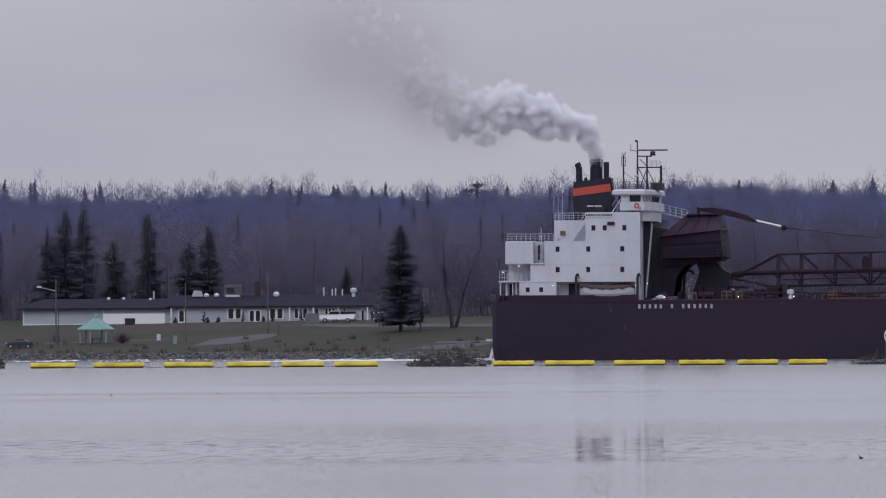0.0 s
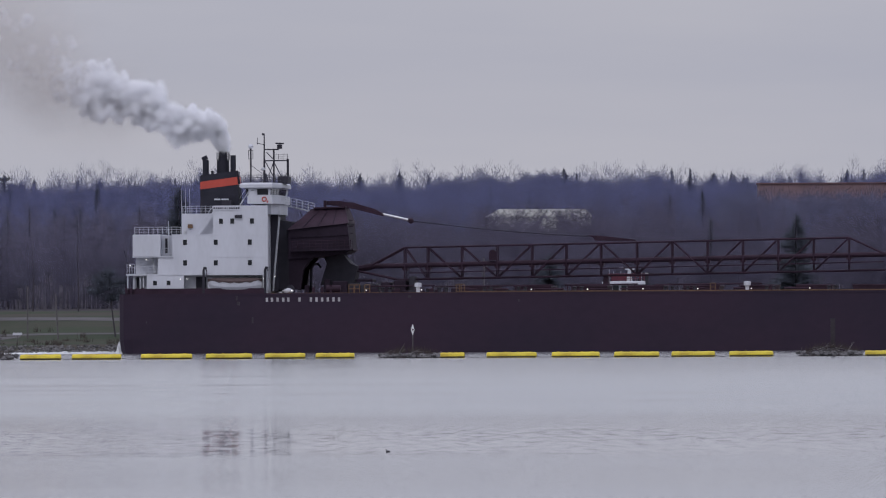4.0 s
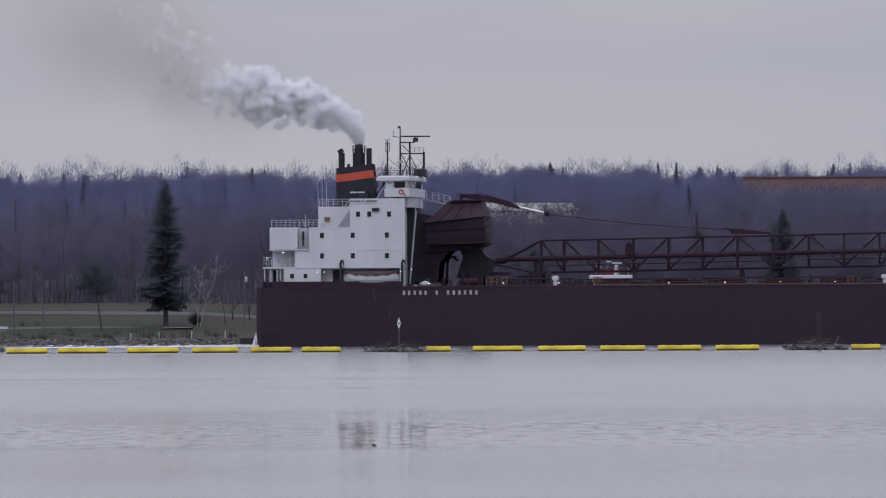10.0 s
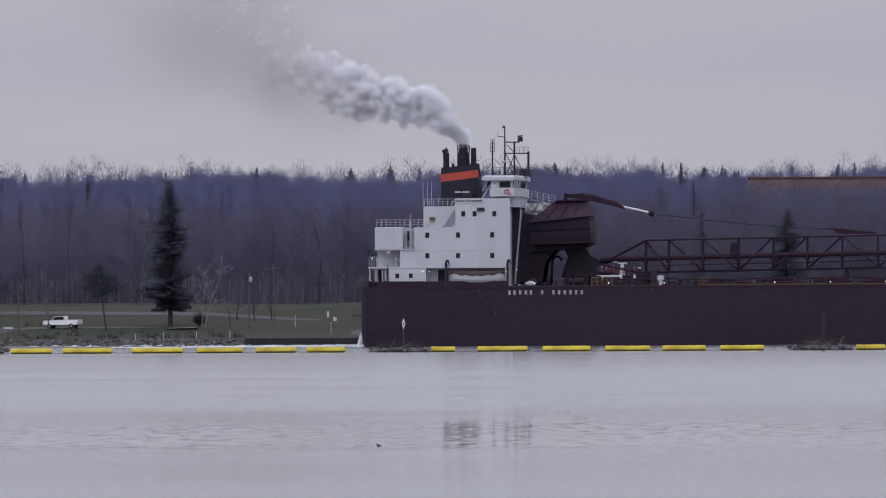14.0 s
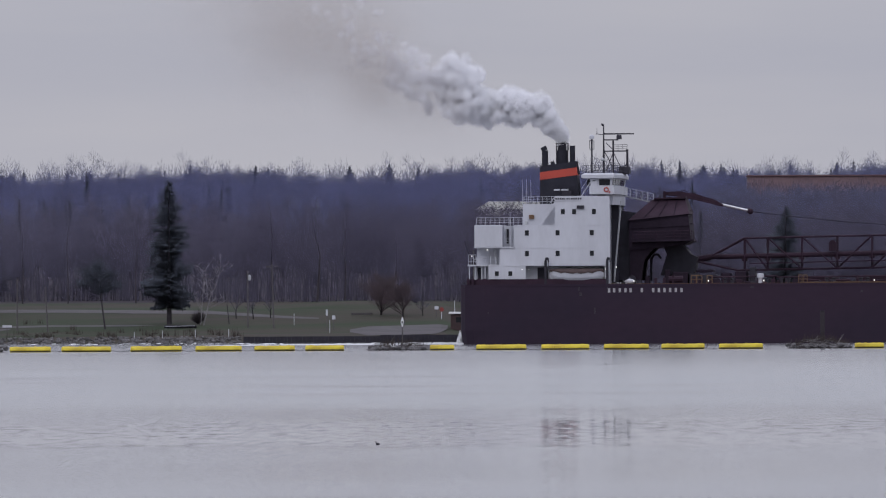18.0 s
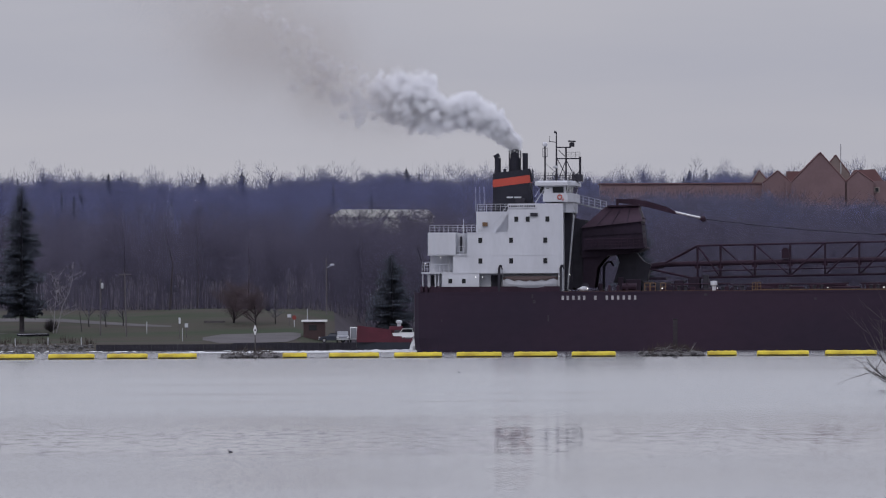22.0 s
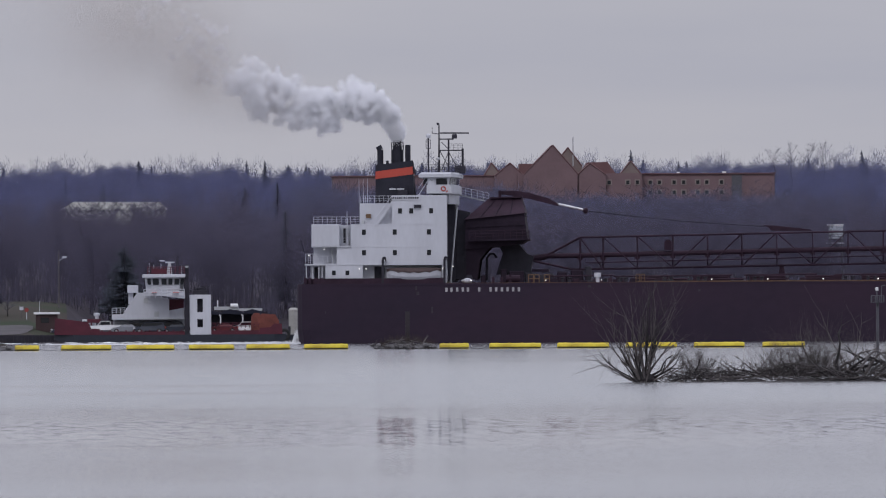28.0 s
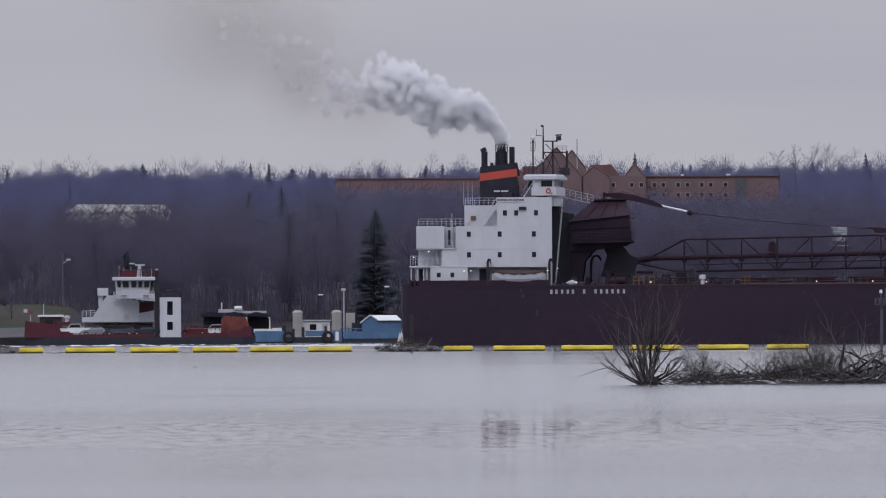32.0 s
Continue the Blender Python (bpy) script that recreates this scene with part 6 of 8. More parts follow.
def vehicle(kind, material, label, length, at):
    """A car, van or pickup facing -x: body, glasshouse, lamps and four wheels."""
    t = thing({"pickup": "pickup_truck"}.get(kind, kind), label, "truck" if kind in ("pickup", "lorry") else "car", at=at)
    L, W = length, 1.85
    if kind == "pickup":
        side = [(0, 0.55), (0, 1.0), (0.03 * L, 1.16), (0.235 * L, 1.24), (0.33 * L, 1.86), (0.575 * L, 1.88), (0.60 * L, 1.30), (L, 1.33), (L, 0.62), (0.9 * L, 0.52), (0.1 * L, 0.5)]
        glass = [(0.268 * L, 1.32), (0.335 * L, 1.79), (0.565 * L, 1.81), (0.585 * L, 1.34)]
    elif kind == "sedan":
        side = [(0, 0.4), (0, 0.75), (0.05 * L, 0.85), (0.26 * L, 0.95), (0.40 * L, 1.42), (0.66 * L, 1.44), (0.82 * L, 1.02), (0.98 * L, 0.95), (L, 0.5), (0.9 * L, 0.32), (0.1 * L, 0.32)]
        glass = [(0.30 * L, 0.97), (0.41 * L, 1.36), (0.65 * L, 1.38), (0.78 * L, 1.02)]
    else:
        side = [(0, 0.45), (0, 0.9), (0.05 * L, 1.0), (0.24 * L, 1.1), (0.36 * L, 1.68), (0.9 * L, 1.70), (0.99 * L, 1.1), (L, 0.5), (0.9 * L, 0.38), (0.1 * L, 0.38)]
        glass = [(0.27 * L, 1.12), (0.37 * L, 1.6), (0.88 * L, 1.62), (0.95 * L, 1.14)]
    rows = []
    for y, k in ((0, 0.94), (0.12, 1.0), (W - 0.12, 1.0), (W, 0.94)):
        rows.append([(L / 2 + (x - L / 2) * (0.985 + 0.015 * (k == 1.0)), y + (0.18 if (z > 1.05 and y == 0) else (-0.18 if (z > 1.05 and y == W) else 0)), 0.4 + (z - 0.4) * (k if z > 1.05 else 1)) for x, z in side])
    part("body", Shape().loft(list(reversed(rows))), material, t)
    part("side_glass", Shape().prism([(x, 0.4 + (z - 0.4) * 0.955) for x, z in glass], 0.13, W - 0.13), GLASS, t)
    part("windscreen", Shape().add([(glass[0][0] - 0.03, 0.2, glass[0][1]), (glass[0][0] - 0.03, W - 0.2, glass[0][1]), (glass[1][0] - 0.03, W - 0.3, glass[1][1]), (glass[1][0] - 0.03, 0.3, glass[1][1])], [(0, 1, 2, 3)]), GLASS, t)
    part("bumper", Shape().box(-0.06, 0.05, 0.1, W - 0.1, 0.42, 0.62), GREYP, t)
    part("headlight", Shape().box(-0.03, 0.2, -0.01, 0.3, 0.72, 0.86), STEEL, t)
    part("headlight", Shape().box(-0.03, 0.2, W - 0.3, W + 0.01, 0.72, 0.86), STEEL, t)
    part("tail_light", Shape().box(L - 0.12, L + 0.01, -0.01, 0.2, 0.75, 1.0), ORANGE, t)
    for x in (0.18 * L, 0.80 * L):
        for y0, y1 in ((-0.02, 0.22), (W - 0.22, W + 0.02)):
            w = part("wheel", Shape().rod((x, y0, 0.35), (x, y1, 0.35), 0.36, n=14), TYRE, t)
            yy = y0 - 0.015 if y0 < 0 else y1 + 0.015
            part("rim", Shape().rod((x, yy, 0.35), (x, yy + (0.03 if y0 < 0 else -0.03), 0.35), 0.2, n=10), RIM, w)
    return t


WHITECAR = paint("white_car_paint", (0.72, 0.73, 0.75))
DARKCAR = paint("dark_blue_car_paint", (0.03, 0.036, 0.055))
GREYCAR = paint("silver_grey_car_paint", (0.22, 0.23, 0.26))
REDCAR = paint("dark_red_car_paint", (0.12, 0.02, 0.025))
PICKUP = vehicle("pickup", WHITECAR, "white pickup truck driving along the bank", 5.9, pose(0, 0, 0))


def pickup_pose(t):
    """It drives along the river road, from the landing towards the motel."""
    x = -47.0 - 11.28 * (t - 13.0)
    y = shore_y(x) + 50
    q = -47.0 - 11.28 * (t + 0.2 - 13.0)
    z = ground_z(x, y)
    return pose(x - 2.9, y, z + 0.06, 0, 0, math.degrees(math.atan2((shore_y(q) - shore_y(x)) * -1, -(q - x))))


px, py = -96.40, 2330
vehicle("pickup", WHITECAR, "white pickup truck parked before the motel", 5.8, pose(px, py, ground_z(px, py) + 0.02))
vehicle("suv", GREYCAR, "silver grey car parked behind a white pickup", 4.6, pose(px + 1.6, py + 6, ground_z(px, py + 6) + 0.05))
px, py = -143.07, 2282
vehicle("sedan", DARKCAR, "dark blue car parked by the shore stones", 4.4, pose(px, py, ground_z(px, py) + 0.02))


vehicle("sedan", DARKCAR, "dark blue car parked beside the brick kiosk", 4.5, pose(3.4, 2204, 1.09))
vehicle("suv", GREYCAR, "silver grey car parked on the quay", 4.4, pose(7.9, 2200, 1.07, 0, 0, 90))


def box_trailer(x, y, z):
    t = thing("box_trailer", "tall white box trailer parked on the quay", "trailer", at=pose(x, y, z))
    part("body", Shape().box(0, 1.95, 0, 3.6, 0.5, 2.35, 0.05), WHITECAR, t)
    for a, b, c, d in ((0.1, 0.95, 0.6, 2.2), (1.0, 1.85, 0.6, 2.2)):
        part("door", Shape().box(a, b, -0.03, 0.0, c, d), GREYCAR, t, "pale grey trailer door")
    part("drawbar", Shape().rod((0.95, 3.6, 0.5), (0.95, 4.6, 0.5), 0.05), DARK, t)
    for xx in (-0.02, 1.75):
        w = part("wheel", Shape().rod((xx, 1.8, 0.34), (xx + 0.22, 1.8, 0.34), 0.34, n=14), TYRE, t)
        part("rim", Shape().rod((xx - 0.01, 1.8, 0.34), (xx + 0.23, 1.8, 0.34), 0.18, n=10), RIM, w)


box_trailer(8.1, 2204, 1.05)


def boat_trailer():
    x, y = -42.28, 2228
    z = ground_z(x, y)
    b = thing("rowing_boat", "upturned dark boat with a white edge on the lawn", "boat", at=pose(x, y, z))
    ring = lambda f: [(4.9 * f, -0.65 * math.sin(math.pi * (0.12 + 0.76 * f)), 0.25 + 0.12 * f), (4.9 * f, -0.4 * math.sin(math.pi * (0.12 + 0.76 * f)), 0.1), (4.9 * f, 0.4 * math.sin(math.pi * (0.12 + 0.76 * f)), 0.1), (4.9 * f, 0.65 * math.sin(math.pi * (0.12 + 0.76 * f)), 0.25 + 0.12 * f), (4.9 * f, 0.0, 0.5)]
    part("hull", Shape().loft([ring(k / 8) for k in range(9)]), DARK, b)
    part("keel", Shape().box(0.2, 4.7, -0.03, 0.03, 0.0, 0.11), GREYP, b)
    part("gunwale", Shape().rod((0.2, -0.5, 0.3), (4.7, -0.5, 0.42), 0.03, n=4), GREYP, b)


boat_trailer()


# ---- ferry and its landing ----
FERRY_RED = mat("ferry_red_paint", (0.085, 0.010, 0.024), 0.6, vary=0.25, scale=0.6)
FERRY_HULL = mat("ferry_dark_blue_paint", (0.018, 0.022, 0.036), 0.5, vary=0.25)
FERRY = thing("car_ferry", "small red and white double-ended car ferry", "ferry")
FD, FK = 2160.0, 26030 / 2160.0


def fx(zx):
    return (zx / 3 - 240.0) / FK


def fz(zy):
    return (611 - (zy / 3 + 440)) / FK


def ferry():
    F = FERRY
    part("hull", Shape().loft([[(fx(125), 1, 0.45), (fx(125), 10, 0.45), (fx(125), 10, 1.3), (fx(125), 1, 1.3)], [(fx(230), 0, -0.8), (fx(230), 11, -0.8), (fx(230), 11, 1.1), (fx(230), 0, 1.1)], [(fx(1290), 0, -0.8), (fx(1290), 11, -0.8), (fx(1290), 11, 1.1), (fx(1290), 0, 1.1)], [(fx(1350), 1, 0.35), (fx(1350), 10, 0.35), (fx(1350), 10, 1.2), (fx(1350), 1, 1.2)]]), FERRY_HULL, F)
    for y in (0.05, 10.75):
        part("bow_bulwark", Shape().prism([(fx(125), 1.15), (fx(130), fz(383)), (fx(200), fz(392)), (fx(305), fz(405)), (fx(320), fz(440)), (fx(365), fz(440)), (fx(365), 1.1)], y, y + 0.2), FERRY_RED, F, "high red bulwark at the bow")
        part("low_bulwark", Shape().box(fx(365), fx(815), y, y + 0.15, 1.1, fz(456)).box(fx(955), fx(1210), y, y + 0.15, 1.1, fz(452)), FERRY_RED, F)
        part("stern_bulwark", Shape().prism([(fx(1334), 1.12), (fx(1328), fz(418)), (fx(1290), fz(416)), (fx(1268), fz(436)), (fx(1212), fz(440)), (fx(1210), 1.1)], y, y + 0.2), FERRY_RED, F)
        for k in range(20):
            zx = 375 + k * 42
            if 815 < zx < 950:
                continue
            part("stanchion", Shape().box(fx(zx), fx(zx + 6), y - 0.05, y, 1.1, fz(446)), FERRY_RED, F)
    part("ramp", Shape().prism([(fx(125), 1.2), (fx(135), fz(388)), (fx(145), fz(388)), (fx(140), 1.2)], 0.6, 10.4), FERRY_RED, F)
    # house on the far side of the car deck, wheelhouse bridging it
    wall = part("house", Shape().prism([(fx(432), fz(392)), (fx(432), fz(365)), (fx(490), fz(362)), (fx(566), fz(250)), (fx(628), fz(250)), (fx(735), fz(285)), (fx(735), fz(392))], 4.2, 10.9), WHITE, F, "white sloped deckhouse")
    part("house_foot", Shape().box(fx(440), fx(820), 8.4, 10.8, 1.1, fz(385)), WHITE, wall)
    part("house_wing", Shape().prism([(fx(735), fz(392)), (fx(735), fz(345)), (fx(815), fz(330)), (fx(815), fz(392))], 4.6, 10.8), WHITE, wall)
    for zx, zy in ((612, 292), (668, 364)):
        part("port", Shape().box(fx(zx - 12), fx(zx + 12), 4.12, 4.2, fz(zy + 14), fz(zy - 14)), GREYP, wall)
    part("casing_panel", Shape().box(fx(726), fx(812), 5.0, 9.0, fz(346), fz(286)), FERRY_RED, F, "dark red casing under the bridge deck")
    part("wing_bulwark", Shape().box(fx(612), fx(700), 0.42, 0.5, fz(266), fz(238)).box(fx(708), fx(760), 0.42, 0.5, fz(266), fz(240)).box(fx(768), fx(816), 0.42, 0.5, fz(270), fz(242)), WHITE, F, "white plated bridge bulwark")
    part("aft_locker", Shape().box(fx(515), fx(572), 7.5, 10.9, fz(250), fz(210), 0.05), WHITE, F)
    part("locker_post", Shape().box(fx(520), fx(545), 8.5, 10, fz(310), fz(250)), WHITE, F)
    part("bridge_deck", Shape().prism([(fx(605), fz(250)), (fx(640), fz(262)), (fx(818), fz(282)), (fx(818), fz(262)), (fx(605), fz(245))], 0.5, 10.9), WHITE, F)
    w0 = [(fx(612), 2.5), (fx(640), 1.3), (fx(790), 1.3), (fx(812), 2.5), (fx(812), 9), (fx(612), 9)]
    lean = lambda k, z: [((x - fx(712)) * k + fx(712), (y - 5) * k + 5, z) for x, y in w0]
    wh = part("wheelhouse", Shape().loft([lean(0.98, fz(258)), lean(1.0, fz(212)), lean(1.05, fz(170))]), WHITE, F, "white wheelhouse with slanted windows")
    for a, b in ((617, 638), (645, 680), (690, 720), (726, 750), (757, 786), (793, 810)):
        part("wheelhouse_window", Shape().add([(fx(a + 4), 1.08, fz(208)), (fx(b), 1.08, fz(208)), (fx(b + (b - 712) * 0.05), 0.95, fz(176)), (fx(a + 4 + (a - 712) * 0.05), 0.95, fz(176)), (fx(a + 4), 1.4, fz(208)), (fx(b), 1.4, fz(208)), (fx(b), 1.4, fz(176)), (fx(a + 4), 1.4, fz(176))], [(0, 1, 2, 3), (1, 5, 6, 2), (4, 0, 3, 7), (3, 2, 6, 7)]), GLASS, wh)
    part("wheelhouse_roof", Shape().box(fx(594), fx(820), 0.3, 10, fz(170), fz(153), 0.08), WHITE, wh)
    rail(F, (fx(600), 0.4, fz(282)), (fx(815), 0.4, fz(282)), 1.35, 8, WHITE, 0.05)
    rail(F, (fx(620), 0.5, fz(153)), (fx(815), 0.5, fz(153)), 1.05, 9, FERRY_RED, 0.06)
    part("canvas_dodger", Shape().box(fx(640), fx(722), 0.45, 0.5, fz(150), fz(122)), FERRY_RED, F)
    mast = part("radar_mast", Shape().prism([(fx(722), fz(153)), (fx(752), fz(153)), (fx(745), fz(92)), (fx(730), fz(92))], 4.6, 5.4), GREYP, F)
    part("radar", Shape().box(fx(715), fx(765), 4.8, 5.2, fz(92), fz(86)), WHITE, mast)
    part("radar_bar", Shape().box(fx(685), fx(712), 4.8, 5.2, fz(84), fz(78)), WHITE, mast)
    part("signal_post", Shape().rod((fx(778), 4, fz(153)), (fx(778), 4, fz(60)), 0.12, n=6), DARK, F)
    part("whip", Shape().rod((fx(660), 4, fz(153)), (fx(660), 4, fz(70)), 0.04, n=4), DARK, F)
    part("bow_locker", Shape().box(fx(300), fx(372), 7.5, 10.4, fz(408), fz(388), 0.05), FERRY_RED, F)
    part("bow_vent", Shape().lathe([(0.28, fz(392)), (0.28, fz(372)), (0.46, fz(370)), (0.46, fz(358)), (0.12, fz(355))], fx(352), 8.6, 10), WHITE, F, "white mushroom ventilator")
    part("locker_post", Shape().box(fx(318), fx(326), 7.6, 8.0, 1.1, fz(400)).box(fx(360), fx(368), 7.6, 8.0, 1.1, fz(400)), FERRY_RED, F)
    for zx in (628, 652, 690, 800):
        part("whip_aerial", Shape().rod((fx(zx), 3, fz(153)), (fx(zx + 2), 3, fz(108 - zx % 17)), 0.03, n=4), GREYP, F)
    for zx in (655, 770):
        part("life_ring", Shape().lathe([(0.36, fz(252)), (0.42, fz(250.5)), (0.36, fz(249))], fx(zx), 0.3, 10), ORANGE, F)
    rail(F, (fx(500), 4.2, fz(362)), (fx(432), 4.2, fz(365)), 0.9, 4, WHITE, 0.04)
    rail(F, (fx(955), 0.2, fz(440)), (fx(1205), 0.2, fz(440)), 0.75, 12, FERRY_RED, 0.04)
    part("flood_lamp", Shape().box(fx(820), fx(836), 0.7, 0.9, fz(118), fz(110)), GREYP, F)
    part("car_deck", Shape().box(fx(230), fx(1290), 0.3, 10.7, 1.1, 1.3), DARK, F)
    part("exhaust_tower", Shape().box(fx(816), fx(839), 0.9, 2.2, 1.1, fz(105), 0.05), DARK, F, "dark exhaust column")
    for k in range(8):
        part("tower_brace", Shape().box(fx(815), fx(840), 0.95, 1.0, fz(450 - k * 42), fz(444 - k * 42)), FERRY_RED, F)
    # white tower with two arched openings
    tw = Shape()
    tw.box(fx(845), fx(882), 0.1, 1.2, 1.1, fz(262)).box(fx(912), fx(955), 0.1, 1.2, 1.1, fz(262)).box(fx(882), fx(912), 0.1, 1.2, fz(283), fz(262)).box(fx(882), fx(912), 0.1, 1.2, fz(392), fz(355)).box(fx(882), fx(912), 0.1, 1.2, 1.1, fz(435))
    part("side_tower", tw, WHITE, F, "white side tower with two arched openings")
    part("tower_lining", Shape().box(fx(880), fx(914), 1.2, 1.25, fz(435), fz(283)), DARK, F)
    part("tower_top", Shape().box(fx(862), fx(938), 0.2, 4, fz(262), fz(238), 0.1).box(fx(880), fx(935), 0.3, 3.8, fz(238), fz(222), 0.1), DARK, F)
    part("far_tower", Shape().box(fx(845), fx(955), 9.8, 10.9, 1.1, fz(262)), WHITE, F)
    part("tower_rail", Shape().rod((fx(845), 0.3, fz(240)), (fx(955), 0.3, fz(215)), 0.05, n=4), DARK, F)
    part("lorry_body", Shape().prism([(fx(1165), 1.2), (fx(1170), fz(380)), (fx(1185), fz(360)), (fx(1215), fz(362)), (fx(1222), fz(400)), (fx(1222), 1.2)], 2, 4.2), mat("dull_orange_paint", (0.19, 0.055, 0.042), 0.7, vary=0.3, scale=0.8), F, "orange machine at the ferry's stern")
    part("lorry_bin", Shape().prism([(fx(1196), 1.2), (fx(1202), fz(385)), (fx(1226), fz(364)), (fx(1296), fz(368)), (fx(1316), fz(405)), (fx(1312), 1.2)], 1.2, 4.0), mat("dull_rust_bin", (0.19, 0.055, 0.042), 0.8, vary=0.35, scale=0.8), F, "rust-orange bin at the ferry's stern")


ferry()
RIDERS = []
for k, (kind, zx, m, lab, length, y) in enumerate((
        ("pickup", 305, WHITECAR, "white pickup truck on the ferry deck", 5.6, 5.0), ("sedan", 425, GREYCAR, "silver grey car on the ferry deck", 4.4, 3.0),
        ("suv", 545, DARKCAR, "dark blue car on the ferry deck", 4.7, 2.6), ("suv", 465, GREYCAR, "silver grey car on the ferry deck", 4.6, 6.0),
        ("sedan", 690, DARKCAR, "dark blue car on the ferry deck", 4.4, 2.8), ("suv", 650, DARKCAR, "dark blue car on the ferry deck", 4.6, 6.2),
        ("sedan", 945, REDCAR, "dark red car on the ferry deck", 4.3, 3.0), ("suv", 1060, WHITECAR, "white car on the ferry deck", 4.7, 3.4))):
    RIDERS.append((vehicle(kind, m, lab, length, pose(0, 0, 0)), pose(fx(zx), y, 1.3)))


def ferry_pose(t):
    u = float(np.interp(t, [0, 14, 20.6, 21.8, 23.2, 24, 25, 27.5, 29, 30, 31, 32], [1089, 1093, 1096, 1090, 1085, 1075, 1061.5, 1035, 1014, 1001, 985, 968]))
    return pose((u - 784) / 26030 * FD, FD - 5, 0)


def landing():
    """The ferry landing: a low dock with sheds, tanks, shelters and lamp posts."""
    d = 2330.0
    k = 26030 / d
    X = lambda zx: (zx / 3 + 380 + 727.3 - 784) / k
    Z = lambda zy: (604.5 - (zy / 3 + 440)) / k
    BLUE = mat("faded_blue_paint", (0.075, 0.155, 0.28), 0.6, vary=0.2, scale=0.5)
    CONC = mat("pale_concrete", (0.40, 0.39, 0.37), 0.9, vary=0.2, scale=0.5)
    dock = part("dock", Shape().box(X(-420), X(1500), d - 2, d + 30, -1.5, Z(468)), DARK)
    tagged(dock, "dark timber ferry dock at the water's edge", "dock", kind="structure")
    bg = thing("dock_barge", "blue steel landing barge with tyre fenders", "barge")
    part("barge_hull", Shape().box(X(200), X(1000), d - 8, d - 2.2, -0.5, Z(462), 0.1), FERRY_HULL, bg)
    part("blue_side", Shape().box(X(205), X(360), d - 8.1, d - 8, Z(486), Z(430)), BLUE, bg)
    part("blue_side", Shape().box(X(474), X(574), d - 8.1, d - 8, Z(458), Z(430)), BLUE, bg)
    part("blue_side", Shape().box(X(616), X(666), d - 8.1, d - 8, Z(488), Z(428)), BLUE, bg)
    part("blue_side", Shape().box(X(676), X(1000), d - 8.1, d - 8, Z(472), Z(434)), BLUE, bg)
    part("white_panel", Shape().box(X(633), X(650), d - 8.14, d - 8.1, Z(482), Z(434)), TRIM, bg)
    for a, b, zt in ((300, 350, 414), (352, 372, 400), (405, 418, 418), (455, 470, 410), (575, 588, 405), (668, 674, 398), (720, 728, 415), (745, 751, 408)):
        part("deck_gear", Shape().box(X(a), X(b), d - 7, d - 6.4, Z(462), Z(zt), 0.05), DARK if a != 300 else TRIM, bg)
    for k2 in range(9):
        part("rail_post", Shape().box(X(660 + k2 * 40), X(666 + k2 * 40), d - 8, d - 7.9, Z(468), Z(418)), BLUE, bg)
    part("barge_rail", Shape().box(X(660), X(1000), d - 8.05, d - 7.95, Z(422), Z(417)), BLUE, bg)
    for zx in (385, 592):
        s = Shape()
        cx, cz = X(zx), Z(462)
        s.loft([[(cx + (0.72 + 0.25 * math.cos(b)) * math.cos(a), d - 8.3 + 0.25 * math.sin(b), cz + (0.72 + 0.25 * math.cos(b)) * math.sin(a)) for b in [q * math.pi / 3 for q in range(6)]] for a in [q * math.pi / 8 for q in range(17)]], close=False)
        part("tyre_fender", s, TYRE, bg)
    for zx in (439, 647):
        t = thing("storage_tank", "pale concrete eight-sided tank with a domed top", "tank", at=pose(X(zx), d + 2, Z(468)))
        h = Z(320) - Z(468)
        part("tank_body", Shape().lathe([(0.78, 0), (0.78, h - 0.45)], 0, 0, 8), CONC, t)
        part("tank_dome", Shape().lathe([(0.86, h - 0.5), (0.86, h - 0.36), (0.6, h - 0.1), (0.4, h)], 0, 0, 8), CONC, t)
    hut = thing("dock_hut", "low white hut with a flat roof on the dock", "hut")
    part("hut_wall", Shape().box(X(470), X(612), d + 4, d + 8, Z(468), Z(382)), TRIM, hut)
    part("hut_roof", Shape().box(X(464), X(618), d + 3.7, d + 8.3, Z(379), Z(371)), GREYP, hut)
    part("hut_window", Shape().box(X(505), X(540), d + 3.93, d + 4, Z(425), Z(395)), GLASS, hut)
    part("hut_door", Shape().box(X(570), X(600), d + 3.93, d + 4, Z(465), Z(392)), GREYP, hut)
    shed = thing("boat_shed", "blue shed with a pale metal roof beside the dock", "shed")
    part("shed_wall", Shape().prism([(X(780), Z(470)), (X(780), Z(385)), (X(822), Z(352)), (X(866), Z(385)), (X(866), Z(470))], d - 1, d + 7).box(X(866), X(985), d - 1, d + 6.9, Z(470), Z(378)), BLUE, shed)
    part("shed_roof", Shape().loft([[(X(864), d - 1.4, Z(378)), (X(988), d - 1.4, Z(378)), (X(988), d + 7.4, Z(378)), (X(864), d + 7.4, Z(378))], [(X(864), d - 1.4, Z(374)), (X(988), d - 1.4, Z(374)), (X(988), d + 7.4, Z(374)), (X(864), d + 7.4, Z(374))], [(X(830), d + 2.9, Z(348)), (X(965), d + 2.9, Z(348)), (X(965), d + 3.1, Z(348)), (X(830), d + 3.1, Z(348))]]), TRIM, shed)
    part("gable_trim", Shape().prism([(X(770), Z(392)), (X(822), Z(350)), (X(870), Z(380)), (X(868), Z(374)), (X(822), Z(344)), (X(768), Z(386))], d - 1.2, d - 1.02), TRIM, shed)
    part("lean_to", Shape().box(X(728), X(778), d, d + 4, Z(430), Z(388)), DARK, shed)
    part("kiosk_block", Shape().box(X(700), X(747), d + 6, d + 9, Z(468), Z(335)), CONC, shed, "pale concrete block behind the shed")
